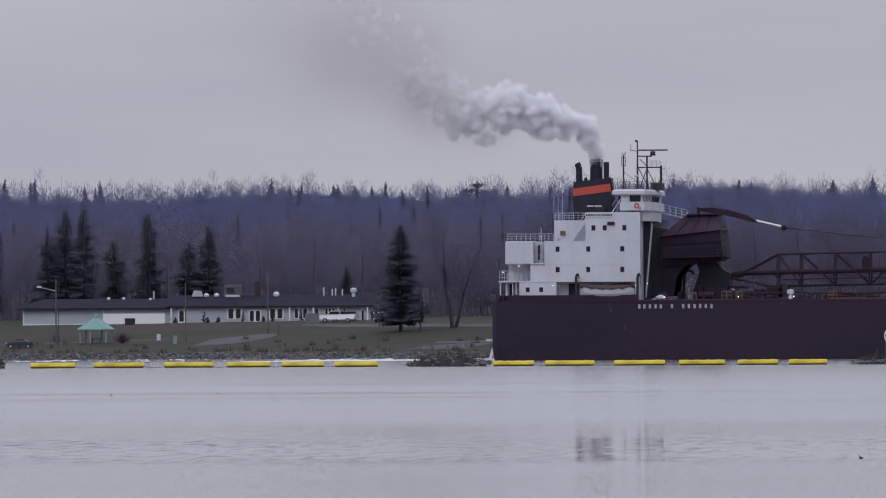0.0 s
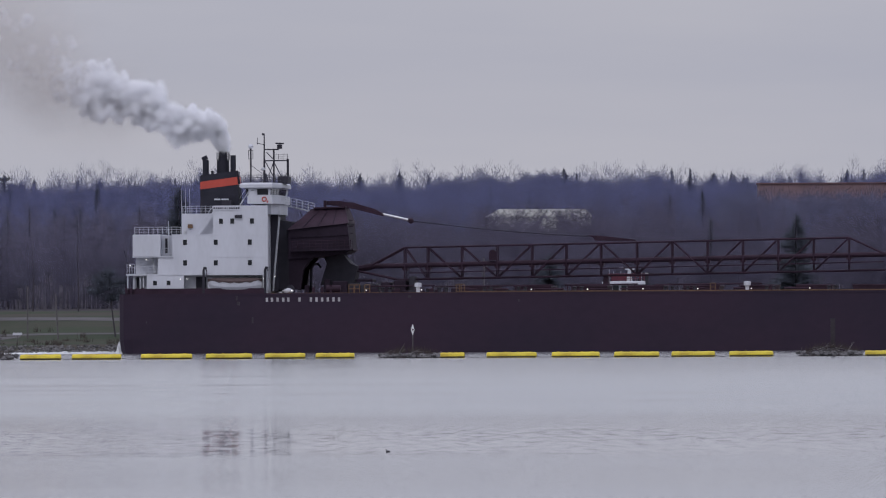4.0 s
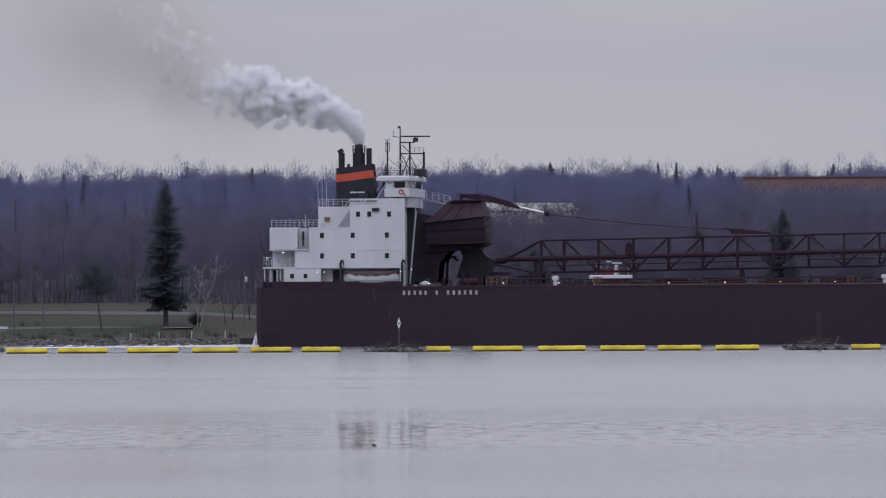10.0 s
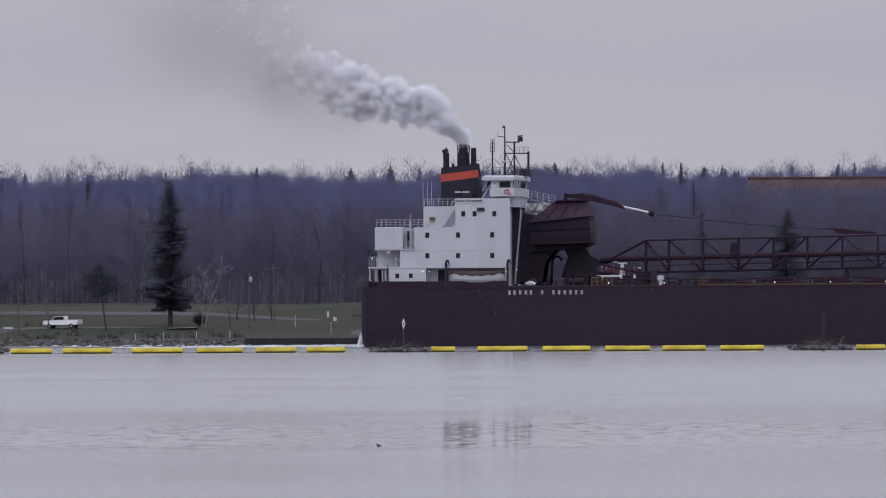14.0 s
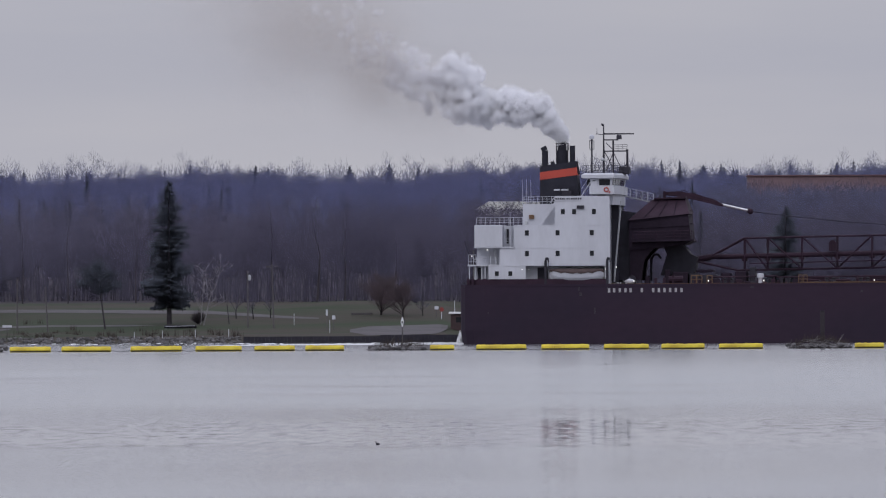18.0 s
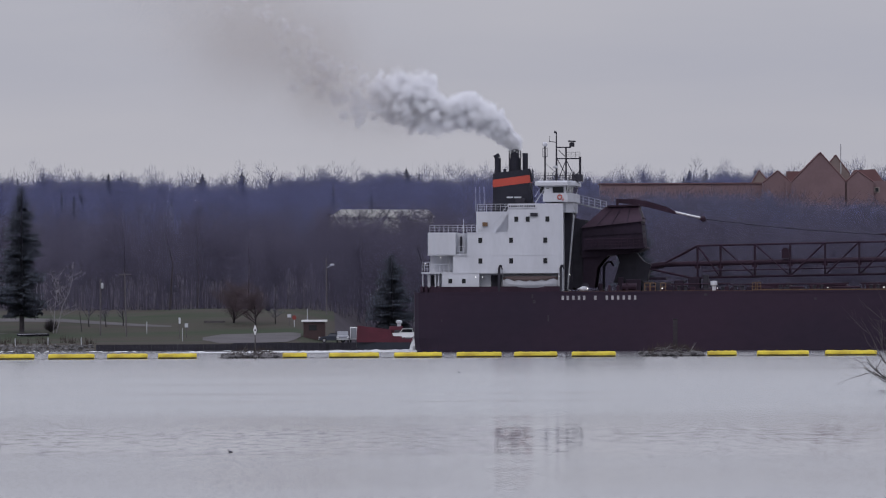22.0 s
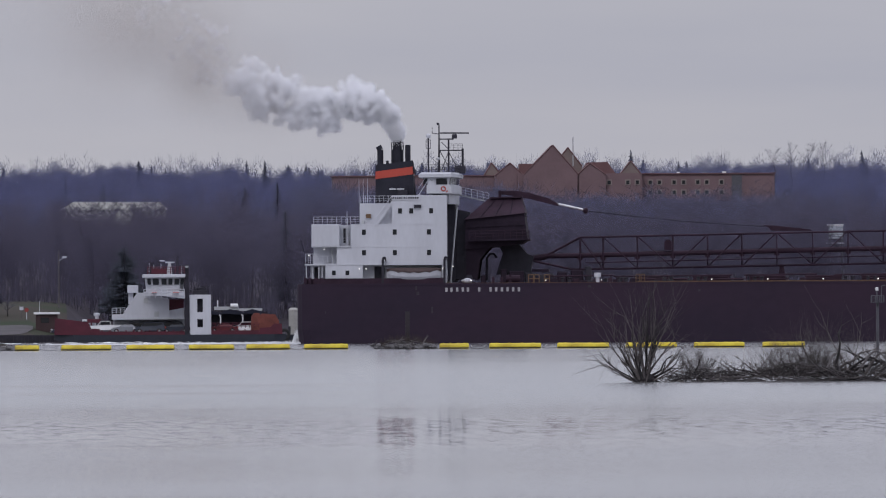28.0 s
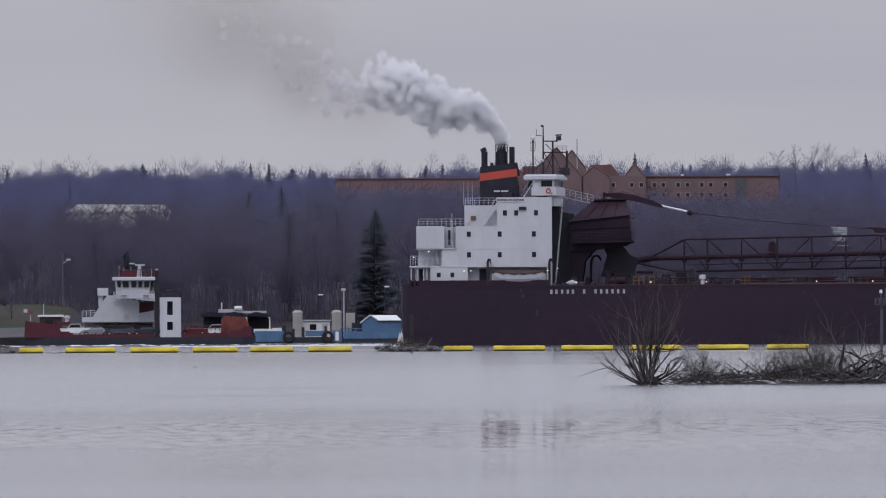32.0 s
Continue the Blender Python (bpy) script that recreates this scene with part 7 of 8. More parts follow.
    can = thing("ticket_canopy", "dark-roofed waiting canopy with white posts", "canopy")
    for i, (a, b) in enumerate(((-70, 60), (62, 178), (180, 300))):
        part("canopy_roof", Shape().prism([(X(a), Z(350)), (X(a), Z(338)), (X(a + 40), Z(326)), (X(b), Z(346)), (X(b), Z(356))], d + 1, d + 7), ROOF, can)
        part("canopy_post", Shape().box(X(b - 12), X(b - 6), d + 1.2, d + 1.4, Z(468), Z(350)), TRIM, can)
        part("canopy_lamp", Shape().box(X(b - 18), X(b - 12), d + 0.95, d + 1.05, Z(360), Z(354)), TRIM, can)
    part("canopy_back", Shape().box(X(-60), X(290), d + 6, d + 6.2, Z(468), Z(350)), DARK, can)
    part("upper_block", Shape().box(X(20), X(150), d + 4, d + 8, Z(330), Z(312)).box(X(150), X(275), d + 4, d + 8, Z(335), Z(322)), GREYP, can)
    part("roof_tank", Shape().rod((X(105), d + 4, Z(308)), (X(145), d + 4, Z(308)), 0.35, n=10), TRIM, can)
    part("roof_pipe", Shape().rod((X(37), d + 4, Z(315)), (X(37), d + 4, Z(278)), 0.1, n=6), TRIM, can)
    part("counter", Shape().box(X(205), X(345), d + 0.5, d + 0.8, Z(438), Z(418)), TRIM, can)
    lp = thing("street_lamp", "tall grey lamp post with a floodlight on the dock", "street lamp", at=pose(X(685), d + 1, Z(468)))
    H = Z(205) - Z(468)
    part("shaft", Shape().rod((0, 0, 0), (0, 0, H), 0.12, 0.08, 8), GREYP, lp)
    part("lamp_head", Shape().box(-0.45, 0.3, -0.2, 0.2, H - 0.35, H, 0.05), GREYP, lp)
    for zx, zy in ((560, 238), (912, 196)):
        lq = thing("street_lamp", "dark pole with a pale lamp head behind the dock", "street lamp", at=pose(X(zx), d + 12, ground_z(X(zx), d + 12)))
        top = Z(zy) - ground_z(X(zx), d + 12)
        part("shaft", Shape().rod((0, 0, 0), (0, 0, top), 0.11, 0.07, 6), DARK, lq)
        part("lamp_head", Shape().box(-0.1, 0.7, -0.15, 0.15, top - 0.08, top + 0.12, 0.03), TRIM, lq)
    # brick kiosk on the bank
    kd = 2215.0
    kk = 26030 / kd
    kx0, kx1 = (797 - 784) / kk, (836 - 784) / kk
    z0 = ground_z(kx0, kd)
    q = thing("kiosk", "small brick kiosk with a flat white roof", "kiosk")
    part("kiosk_wall", Shape().box(kx0, kx1, kd, kd + 3, z0 - 0.5, z0 + 2.2), mat("brown_brick", (0.058, 0.036, 0.038), 0.9, vary=0.2, scale=1.5), q)
    part("kiosk_roof", Shape().box(kx0 - 0.3, kx1 + 0.3, kd - 0.4, kd + 3.4, z0 + 2.2, z0 + 2.5, 0.04), TRIM, q)
    part("kiosk_window", Shape().box(kx0 + 0.8, kx0 + 2.0, kd - 0.05, kd, z0 + 0.9, z0 + 1.7), GLASS, q)
    part("kiosk_mast", Shape().rod((kx0 + 0.6, kd + 1, z0 + 2.5), (kx0 + 0.6, kd + 1, z0 + 4.2), 0.05, n=5), GREYP, q)


landing()


# ---- on the hill ----
def hotel():
    d = 3150.0
    k = 26030 / d
    X = lambda u: (u - 784) / k
    Z = lambda v: 2.4 + (580 - v) / k
    h = thing("hotel", "long orange-brick hotel with steep gables on the hill", "building")
    base = 16.0
    TAN = mat("tan_gable_cladding", (0.205, 0.165, 0.155), 0.9, vary=0.15, scale=0.3)
    FRAME = mat("pale_window_frames", (0.25, 0.21, 0.20), 0.8, vary=0.15)
    RROOF = mat("red_metal_roof", (0.150, 0.078, 0.082), 0.7, vary=0.15, scale=0.3)
    part("west_wing", Shape().box(X(1325), X(1665), d, d + 18, base, Z(318)), BRICK, h)
    part("west_coping", Shape().box(X(1323), X(1665), d - 0.3, d + 18.3, Z(318), Z(316)), RROOF, h)
    part("centre", Shape().box(X(1650), X(1870), d - 4, d + 22, base, Z(314)), BRICK, h)
    part("east_wing", Shape().box(X(1870), X(2106), d - 1, d + 18, base, Z(316)), BRICK, h)
    part("east_coping", Shape().box(X(1870), X(2108), d - 1.4, d + 18.3, Z(316), Z(314)), RROOF, h)

    def gable(u0, u1, apex, v0, va, y0, y1, m=BRICK):
        g = part("gable", Shape().prism([(X(u0), base), (X(u0), Z(v0)), (X(apex), Z(va)), (X(u1), Z(v0)), (X(u1), base)], y0, y1), m, h)
        s = Shape()
        for a in (u0, u1):
            s.rod((X(a), y0 - 0.05, Z(v0)), (X(apex), y0 - 0.05, Z(va)), 0.13, n=4)
        part("gable_trim", s, RROOF, g)

    gable(1660, 1758, 1712, 316, 263.5, d - 5, d + 10)
    gable(1610, 1662, 1637, 317, 295, d - 3, d + 6)
    gable(1592, 1626, 1606, 318, 294, d + 4, d + 12, TAN)
    gable(1716, 1768, 1743, 300, 267, d + 8, d + 16, TAN)
    gable(1756, 1806, 1778, 316, 296, d - 5, d + 4)
    gable(1832, 1870, 1851, 316, 292, d - 2, d + 8, TAN)
    part("sloped_roof", Shape().prism([(X(1762), Z(316)), (X(1776), Z(294)), (X(1812), Z(293)), (X(1828), Z(316))], d + 4.5, d + 12), RROOF, h)
    part("roof_link", Shape().box(X(1655), X(1680), d + 2, d + 10, Z(316), Z(296)), RROOF, h)
    part("roof_mast", Shape().rod((X(1752), d + 8, Z(300)), (X(1752), d + 8, Z(248)), 0.12, n=4), GREYP, h)
    for i, u in enumerate((1800, 1812, 1845, 1862, 1886, 1902, 1928, 1945, 1970, 1986, 2012)):
        yy = d - 4 if u < 1870 else d - 1
        for row in range(2 if u > 1880 else 1):
            w = part("window", Shape().box(X(u - 5), X(u + 5), yy - 0.1, yy, Z(335 + row * 18), Z(325 + row * 18)), FRAME, h)
            part("pane", Shape().box(X(u - 2.8), X(u + 2.8), yy - 0.16, yy - 0.1, Z(333.5 + row * 18), Z(327 + row * 18)), GLASS, w)
    part("end_bay", Shape().box(X(2030), X(2048), d - 1.3, d - 1, base, Z(318)), MIDGREY, h, "dark glazed bay at the wing's end")
    part("roof_vent", Shape().box(X(2015), X(2022), d + 3, d + 5, Z(314), Z(311)), TRIM, h)
    part("roof_vent", Shape().box(X(1935), X(1940), d + 3, d + 5, Z(314), Z(311.5)), TRIM, h)
    # pale long shed among the trees
    dd = 2560.0
    kk = 26030 / dd
    PALER = mat("pale_metal_sheet", (0.62, 0.62, 0.58), 0.7, vary=0.15, scale=0.4, stretch=(3, 1, 0.2))
    s = thing("warehouse", "long pale metal warehouse among the bare trees", "building")
    x0, x1 = (845 - 784) / kk, (1028 - 784) / kk
    part("warehouse_wall", Shape().box(x0, x1, dd, dd + 12, 12, 2.4 + (580 - 374) / kk), PALER, s)
    part("warehouse_roof", Shape().prism([(x0 - 0.4, 2.4 + (580 - 374) / kk), (x0 + 2, 2.4 + (580 - 360) / kk), (x1 - 1, 2.4 + (580 - 361) / kk), (x1 + 0.4, 2.4 + (580 - 374) / kk)], dd - 0.5, dd + 12.5), PALER, s)
    n = 26
    for i in range(n):
        part("wall_rib", Shape().box(x0 + (x1 - x0) * i / n, x0 + (x1 - x0) * i / n + 0.12, dd - 0.12, dd, 6, 2.4 + (580 - 375) / kk), PALER, s)
    # range mark on a lattice tower
    rd = 2405.0
    rk = 26030 / rd
    rx = (2214 - 784) / rk
    rz = ground_z(rx, rd)
    r = thing("range_tower", "white slatted daymark on a slim lattice tower", "tower", at=pose(rx, rd, 0))
    zt, zb = 2.4 + (580 - 407) / rk, 2.4 + (580 - 440) / rk
    for sx in (-1.0, 1.0):
        for sy in (-1.0, 1.0):
            part("leg", Shape().rod((sx * 1.2, sy, rz - 0.3), (sx, sy, zt), 0.07, n=5), MIDGREY, r)
    for i in range(5):
        za, zc = rz + (zb - rz) * i / 5, rz + (zb - rz) * (i + 1) / 5
        part("brace", Shape().rod((-1.1, -1, za), (1.1, -1, zc), 0.05, n=4).rod((1.1, -1, za), (-1.1, -1, zc), 0.04, n=4), MIDGREY, r)
    for i in range(6):
        part("slat", Shape().box(-1.3 + 0.1, 1.2, -1.12, -1.05, zt - 0.45 - i * 0.36, zt - 0.16 - i * 0.36), SIDING, r)
    part("platform", Shape().box(-1.35, 1.35, -1.3, 1.3, zb, zb + 0.15), GREYP, r)
    part("roof_frame", Shape().box(-1.3, 1.3, -1.2, 1.2, zt - 0.1, zt + 0.1), TRIM, r)


hotel()


# ---- islets, floating booms, driftwood ----
def islet(u0, u1, d, h, seed, label, sticks, earth, stones=30):
    rng = random.Random(seed)
    k = 26030 / d
    x0, x1 = (u0 - 784) / k, (u1 - 784) / k
    t = thing("islet", label, "islet", at=pose((x0 + x1) / 2, d, 0))
    w = (x1 - x0) / 2
    v, f = [], []
    N, M = 28, 9
    for j in range(M):
        for i in range(N):
            fx_, fy_ = i / (N - 1) * 2 - 1, j / (M - 1) * 2 - 1
            b = max(0.0, 1 - abs(fx_) ** 3.4) * max(0.0, 1 - fy_ ** 4)
            v.append((fx_ * w, fy_ * 3.0, -0.25 + h * b * (0.72 + 0.55 * noise.noise((fx_ * 4 + seed, fy_ * 2, 0.3)) + 0.4 * noise.noise((fx_ * 13 + seed, fy_ * 5, 2.3)))))
    s = Shape()
    s.v, s.f = v, [(j * N + i, j * N + i + 1, (j + 1) * N + i + 1, (j + 1) * N + i) for j in range(M - 1) for i in range(N - 1)]
    part("earth_mound", s, earth, t)
    for i in range(stones):
        x = rng.uniform(-1, 1) * w
        r = rng.uniform(0.1, 0.26)
        part("stone", Shape().ball((x, rng.uniform(-2.9, -1.2), 0.05 + rng.random() * 0.35 * h), r, 6, 4, (1.4, 1, 0.8), 0.5, rng), ROCK, t)
    for i in range(sticks):
        x, y = rng.uniform(-0.95, 0.95) * w, rng.uniform(-2.4, 1.0)
        z = max(0.05, h * (1 - abs(x / w) ** 2.2) * (1 - (y / 3) ** 2)) * rng.uniform(0.6, 1.0)
        a = rng.uniform(-0.5, 0.5) if i % 3 else rng.uniform(0.3, 1.4)
        L = rng.uniform(0.6, 2.0)
        part("stick", Shape().rod((x - L / 2 * math.cos(a), y, z - 0.15 * L * math.sin(a)), (x + L / 2 * math.cos(a), y + rng.uniform(-0.5, 0.5), z + 0.5 * L * math.sin(a)), rng.uniform(0.025, 0.06), 0.015, 4), DRIFT, t)
    V, Fc = [], []
    for i in range(260):
        x, y = rng.uniform(-0.9, 0.9) * w, rng.uniform(-2, 1.5)
        z = max(0.0, h * (1 - abs(x / w) ** 2.2) * (1 - (y / 3) ** 2))
        n = len(V)
        a = rng.uniform(-0.7, 0.7)
        L = rng.uniform(0.3, 0.8)
        V += [(x - 0.02, y, z - 0.1), (x + 0.02, y, z - 0.1), (x + L * math.sin(a), y, z + L * math.cos(a))]
        Fc.append((n, n + 1, n + 2))
    o = new("dead_grass", big_mesh("dead_grass", np.array(V), np.array(Fc), STALK))
    tagged(o, "dry brown grass stalks", kind="stuff")
    o.parent = t
    return t


DRIFT = mat("grey_driftwood", (0.150, 0.138, 0.142), 0.9, vary=0.4, scale=4, per_object=0.3)
EARTH = mat("brown_earth_and_dead_grass", (0.034, 0.028, 0.029), 1.0, vary=0.4, scale=1.2, bump=0.6)
islet(-138, 14, 1458, 1.35, 1, "low brown islet of dead grass and stones", 16, EARTH, 34)
islet(652, 764, 1460, 0.8, 2, "low islet of driftwood and stones", 20, EARTH, 60)
islet(1392, 1512, 1460, 1.0, 3, "low islet of driftwood and stones with an old post", 26, EARTH, 55)
islet(-868, -850, 1458, 0.5, 4, "tip of a low stony islet", 5, EARTH, 8)


def markers():
    x = -4.07
    t = thing("channel_marker", "white diamond daymark on a post over an islet", "marker", at=pose(x, 1461, 0))
    part("post", Shape().rod((0, 0, 0.2), (0, 0, 2.29), 0.07, n=6), DRIFT, t)
    zc = 2.82
    part("diamond", Shape().prism([(-0.19, zc), (0, zc + 0.56), (0.19, zc), (0, zc - 0.56)], -0.06, -0.02), TRIM, t)
    part("dark_half", Shape().prism([(0.05, zc + 0.41), (0.3, zc), (0.05, zc - 0.41)], -0.02, 0.02), DARK, t, "black half of the daymark")
    part("ball", Shape().ball((0, -0.1, zc), 0.1), DARK, t)
    x = 37.66
    t = thing("old_post", "weathered grey timber post on an islet", "post", at=pose(x, 1461, 0))
    part("timber", Shape().box(-0.22, 0.22, -0.2, 0.2, 0.2, 3.69, 0.04), mat("weathered_timber", (0.040, 0.033, 0.040), 0.9, vary=0.3), t)
    part("cap", Shape().box(-0.26, 0.26, -0.24, 0.24, 3.69, 3.75), DARK, t)
    x, d = 69.34, 1200.0
    GREYW = mat("weathered_grey_steel", (0.085, 0.085, 0.10), 0.7, vary=0.3)
    t = thing("beacon", "slim grey beacon with a railed platform", "beacon", at=pose(x, d, 0))
    za, zb = 4.02, 4.98
    part("column", Shape().rod((0, 0, -1), (0, 0, za), 0.12, n=8), GREYW, t)
    part("platform", Shape().box(-0.5, 0.5, -0.5, 0.5, za, za + 0.06), GREYW, t)
    rail(t, (-0.5, -0.5, za), (0.5, -0.5, za), 0.55, 4, GREYW, 0.03)
    rail(t, (-0.5, 0.5, za), (0.5, 0.5, za), 0.55, 4, GREYW, 0.03)
    part("lantern_post", Shape().rod((-0.05, 0, za), (-0.05, 0, zb), 0.06, n=6), GREYW, t)
    part("lantern", Shape().lathe([(0.1, zb), (0.13, zb + 0.05), (0.12, zb + 0.25), (0.03, zb + 0.3)], -0.05, 0, 8), TRIM, t)
    part("arm", Shape().rod((0.3, 0, za), (0.35, 0, zb + 0.4), 0.04, n=5).rod((0.35, 0, zb + 0.4), (0.65, 0, zb + 0.45), 0.04, n=5), GREYW, t)


markers()


def booms():
    """Yellow floats, moored end to end in a line across the channel's edge."""
    d = 1450.0
    k = 26030 / d
    rng = random.Random(3)
    spans = ((-802, -722), (-692, -603), (-568, -480), (-456, -379), (-360, -284), (-264, -187), (17, 90), (108, 196), (230, 321), (346, 428), (449, 521), (539, 608),
             (760, 803), (842, 931), (957, 1042), (1067, 1147), (1169, 1246), (1271, 1349), (1511, 1563), (1599, 1691), (1720, 1812), (1842, 1933), (1964, 2054), (2085, 2160))
    ends = []
    for i, (a, b) in enumerate(spans):
        x0, x1 = (a - 784) / k, (b - 784) / k
        y = d + rng.uniform(-3, 3)
        t = thing("float_boom", "long yellow plastic float with a dark wet underside", "float", "yellow floats in a line", at=pose((x0 + x1) / 2, y, 0.06, 0, rng.uniform(-0.25, 0.25), rng.uniform(-2, 2)))
        L = (x1 - x0) / 2
        rings, low = [], []
        n = 10
        prof = [(-1, 0.6), (-0.985, 0.85), (-0.95, 1.0), (-0.5, 1.0), (-0.49, 0.96), (0, 1.0), (0.01, 0.97), (0.5, 1.0), (0.95, 1.0), (0.985, 0.85), (1, 0.6)]
        R = 0.34
        for f, q in prof:
            q *= 1 + rng.uniform(-0.03, 0.03)
            rings.append([(f * L, R * 1.1 * q * math.cos(a2), 0.16 + R * q * math.sin(a2)) for a2 in [m * 2 * math.pi / n for m in range(n)]])
            low.append([(f * L * 0.995, R * 1.12 * q * math.cos(a2), 0.05 + 0.16 * q * math.sin(a2)) for a2 in [m * 2 * math.pi / n for m in range(n)]])
        part("float_body", Shape().loft(rings), YELLOW, t)
        part("wet_skirt", Shape().loft(low), WETY, t, "dark algae-stained waterline")
        for q in (-0.7, -0.25, 0.25, 0.7):
            part("lug", Shape().box(q * L - 0.12, q * L + 0.12, -0.08, 0.08, 0.49, 0.52), YELLOW, t)
        ends.append((x0, x1, y))
    for (a0, a1, ya), (b0, b1, yb) in zip(ends, ends[1:]):
        if b0 - a1 < 3.0:
            c = thing("chain", "dark wet mooring chain between two floats", "chain", "chains between floats")
            m = (a1 + b0) / 2
            part("links", Shape().rod((a1 - 0.1, ya, 0.16), (m, (ya + yb) / 2, -0.02), 0.022, n=5).rod((m, (ya + yb) / 2, 0.02), (b0 + 0.1, yb, 0.1), 0.022, n=5), DARK, c)


WETY = mat("wet_algae_yellow", (0.10, 0.085, 0.03), 0.4, vary=0.4, scale=3)
booms()


def stem_arrays(rng, root, direction, length, r, depth, V, Fc, bend=0.25, kids=3, side=5):
    """A bending stem that forks; thin ends are drawn to a point."""
    pts = [np.array(root, float)]
    d = np.array(direction, float)
    d /= np.linalg.norm(d)
    n = 5
    for k in range(n):
        d = d + rng.normal(size=3) * bend * 0.35 + np.array([0, 0, 0.06])
        d /= np.linalg.norm(d)
        pts.append(pts[-1] + d * length / n)
    for k in range(n):
        a, b = pts[k], pts[k + 1]
        r0, r1 = r * (1 - 0.8 * k / n), r * (1 - 0.8 * (k + 1) / n)
        q = b - a
        s = np.cross(q, [0.3, 0.2, 1.0])
        s /= np.linalg.norm(s) + 1e-9
        w = np.cross(q, s)
        w /= np.linalg.norm(w) + 1e-9
        m = len(V)
        for p, rr in ((a, r0), (b, r1)):
            for c in range(side):
                th = 2 * math.pi * c / side
                V.append(p + (s * math.cos(th) + w * math.sin(th)) * rr)
        for c in range(side):
            e = (c + 1) % side
            Fc.append((m + c, m + e, m + side + e))
            Fc.append((m + c, m + side + e, m + side + c))
    if depth > 0:
        for k in range(kids):
            i = rng.integers(1, n + 1)
            dd = (pts[i] - pts[i - 1])
            dd = dd / np.linalg.norm(dd) + rng.normal(size=3) * 0.45
            stem_arrays(rng, pts[i], dd, length * rng.uniform(0.35, 0.65), r * (1 - 0.75 * i / n) * 0.7, depth - 1, V, Fc, bend, kids, max(3, side - 1))


WET = mat("wet_dark_stems", (0.030, 0.026, 0.028), 0.8, vary=0.4, scale=5, bump=0.3)
STEM = mat("grey_brown_stems", (0.112, 0.098, 0.098), 0.9, vary=0.4, scale=5, bump=0.3)


def flooded_bush():
    """A leafless willow standing in the water, its stems fanning out of one dark stool."""
    rng = np.random.default_rng(5)
    d = 600.0
    x = 25.10
    t = thing("willow_bush", "leafless willow bush standing in the water", "bush", at=pose(x, d, 0))
    for k in range(34):
        if k % 4 == 3 and 3 < k < 27:
            continue
        low = k > 28
        if low:
            a = (-1.15 + 0.1 * (k - 29) if k < 32 else 1.1) + rng.normal() * 0.05
            L = rng.uniform(1.7, 2.3)
        elif k < 17:
            a = (-0.16, 0.06, 0.24)[k % 3] + rng.normal() * 0.09
            L = rng.uniform(2.5, 3.7)
        else:
            a = rng.uniform(-0.72, -0.22) if k < 26 else rng.uniform(0.25, 0.45)
            L = rng.uniform(1.9, 2.9)
        V, Fc = [], []
        stem_arrays(rng, (0.30 * math.sin(a) + rng.normal() * 0.06, rng.normal() * 0.2, 0.0), (math.sin(a), rng.normal() * 0.18, math.cos(a)), L, rng.uniform(0.030, 0.054), 2, V, Fc, 0.24, 4)
        o = new("stem", big_mesh("stem", np.array(V), np.array(Fc), WET if k % 3 == 1 else STEM))
        o.parent = t
    r2 = random.Random(6)
    part("stool", Shape().ball((0, 0, 0.12), 0.34, 10, 6, (1.3, 0.8, 0.8), 0.6, r2), WET, t)
    V, Fc = [], []
    for k in range(3):
        stem_arrays(rng, (0.2, 0, 0.2), (1.0, 0.1, -0.02 + 0.15 * k), 1.6, 0.06, 1, V, Fc, 0.5, 3)
    o = new("fallen_limb", big_mesh("fallen_limb", np.array(V), np.array(Fc), WET))
    o.parent = t


flooded_bush()


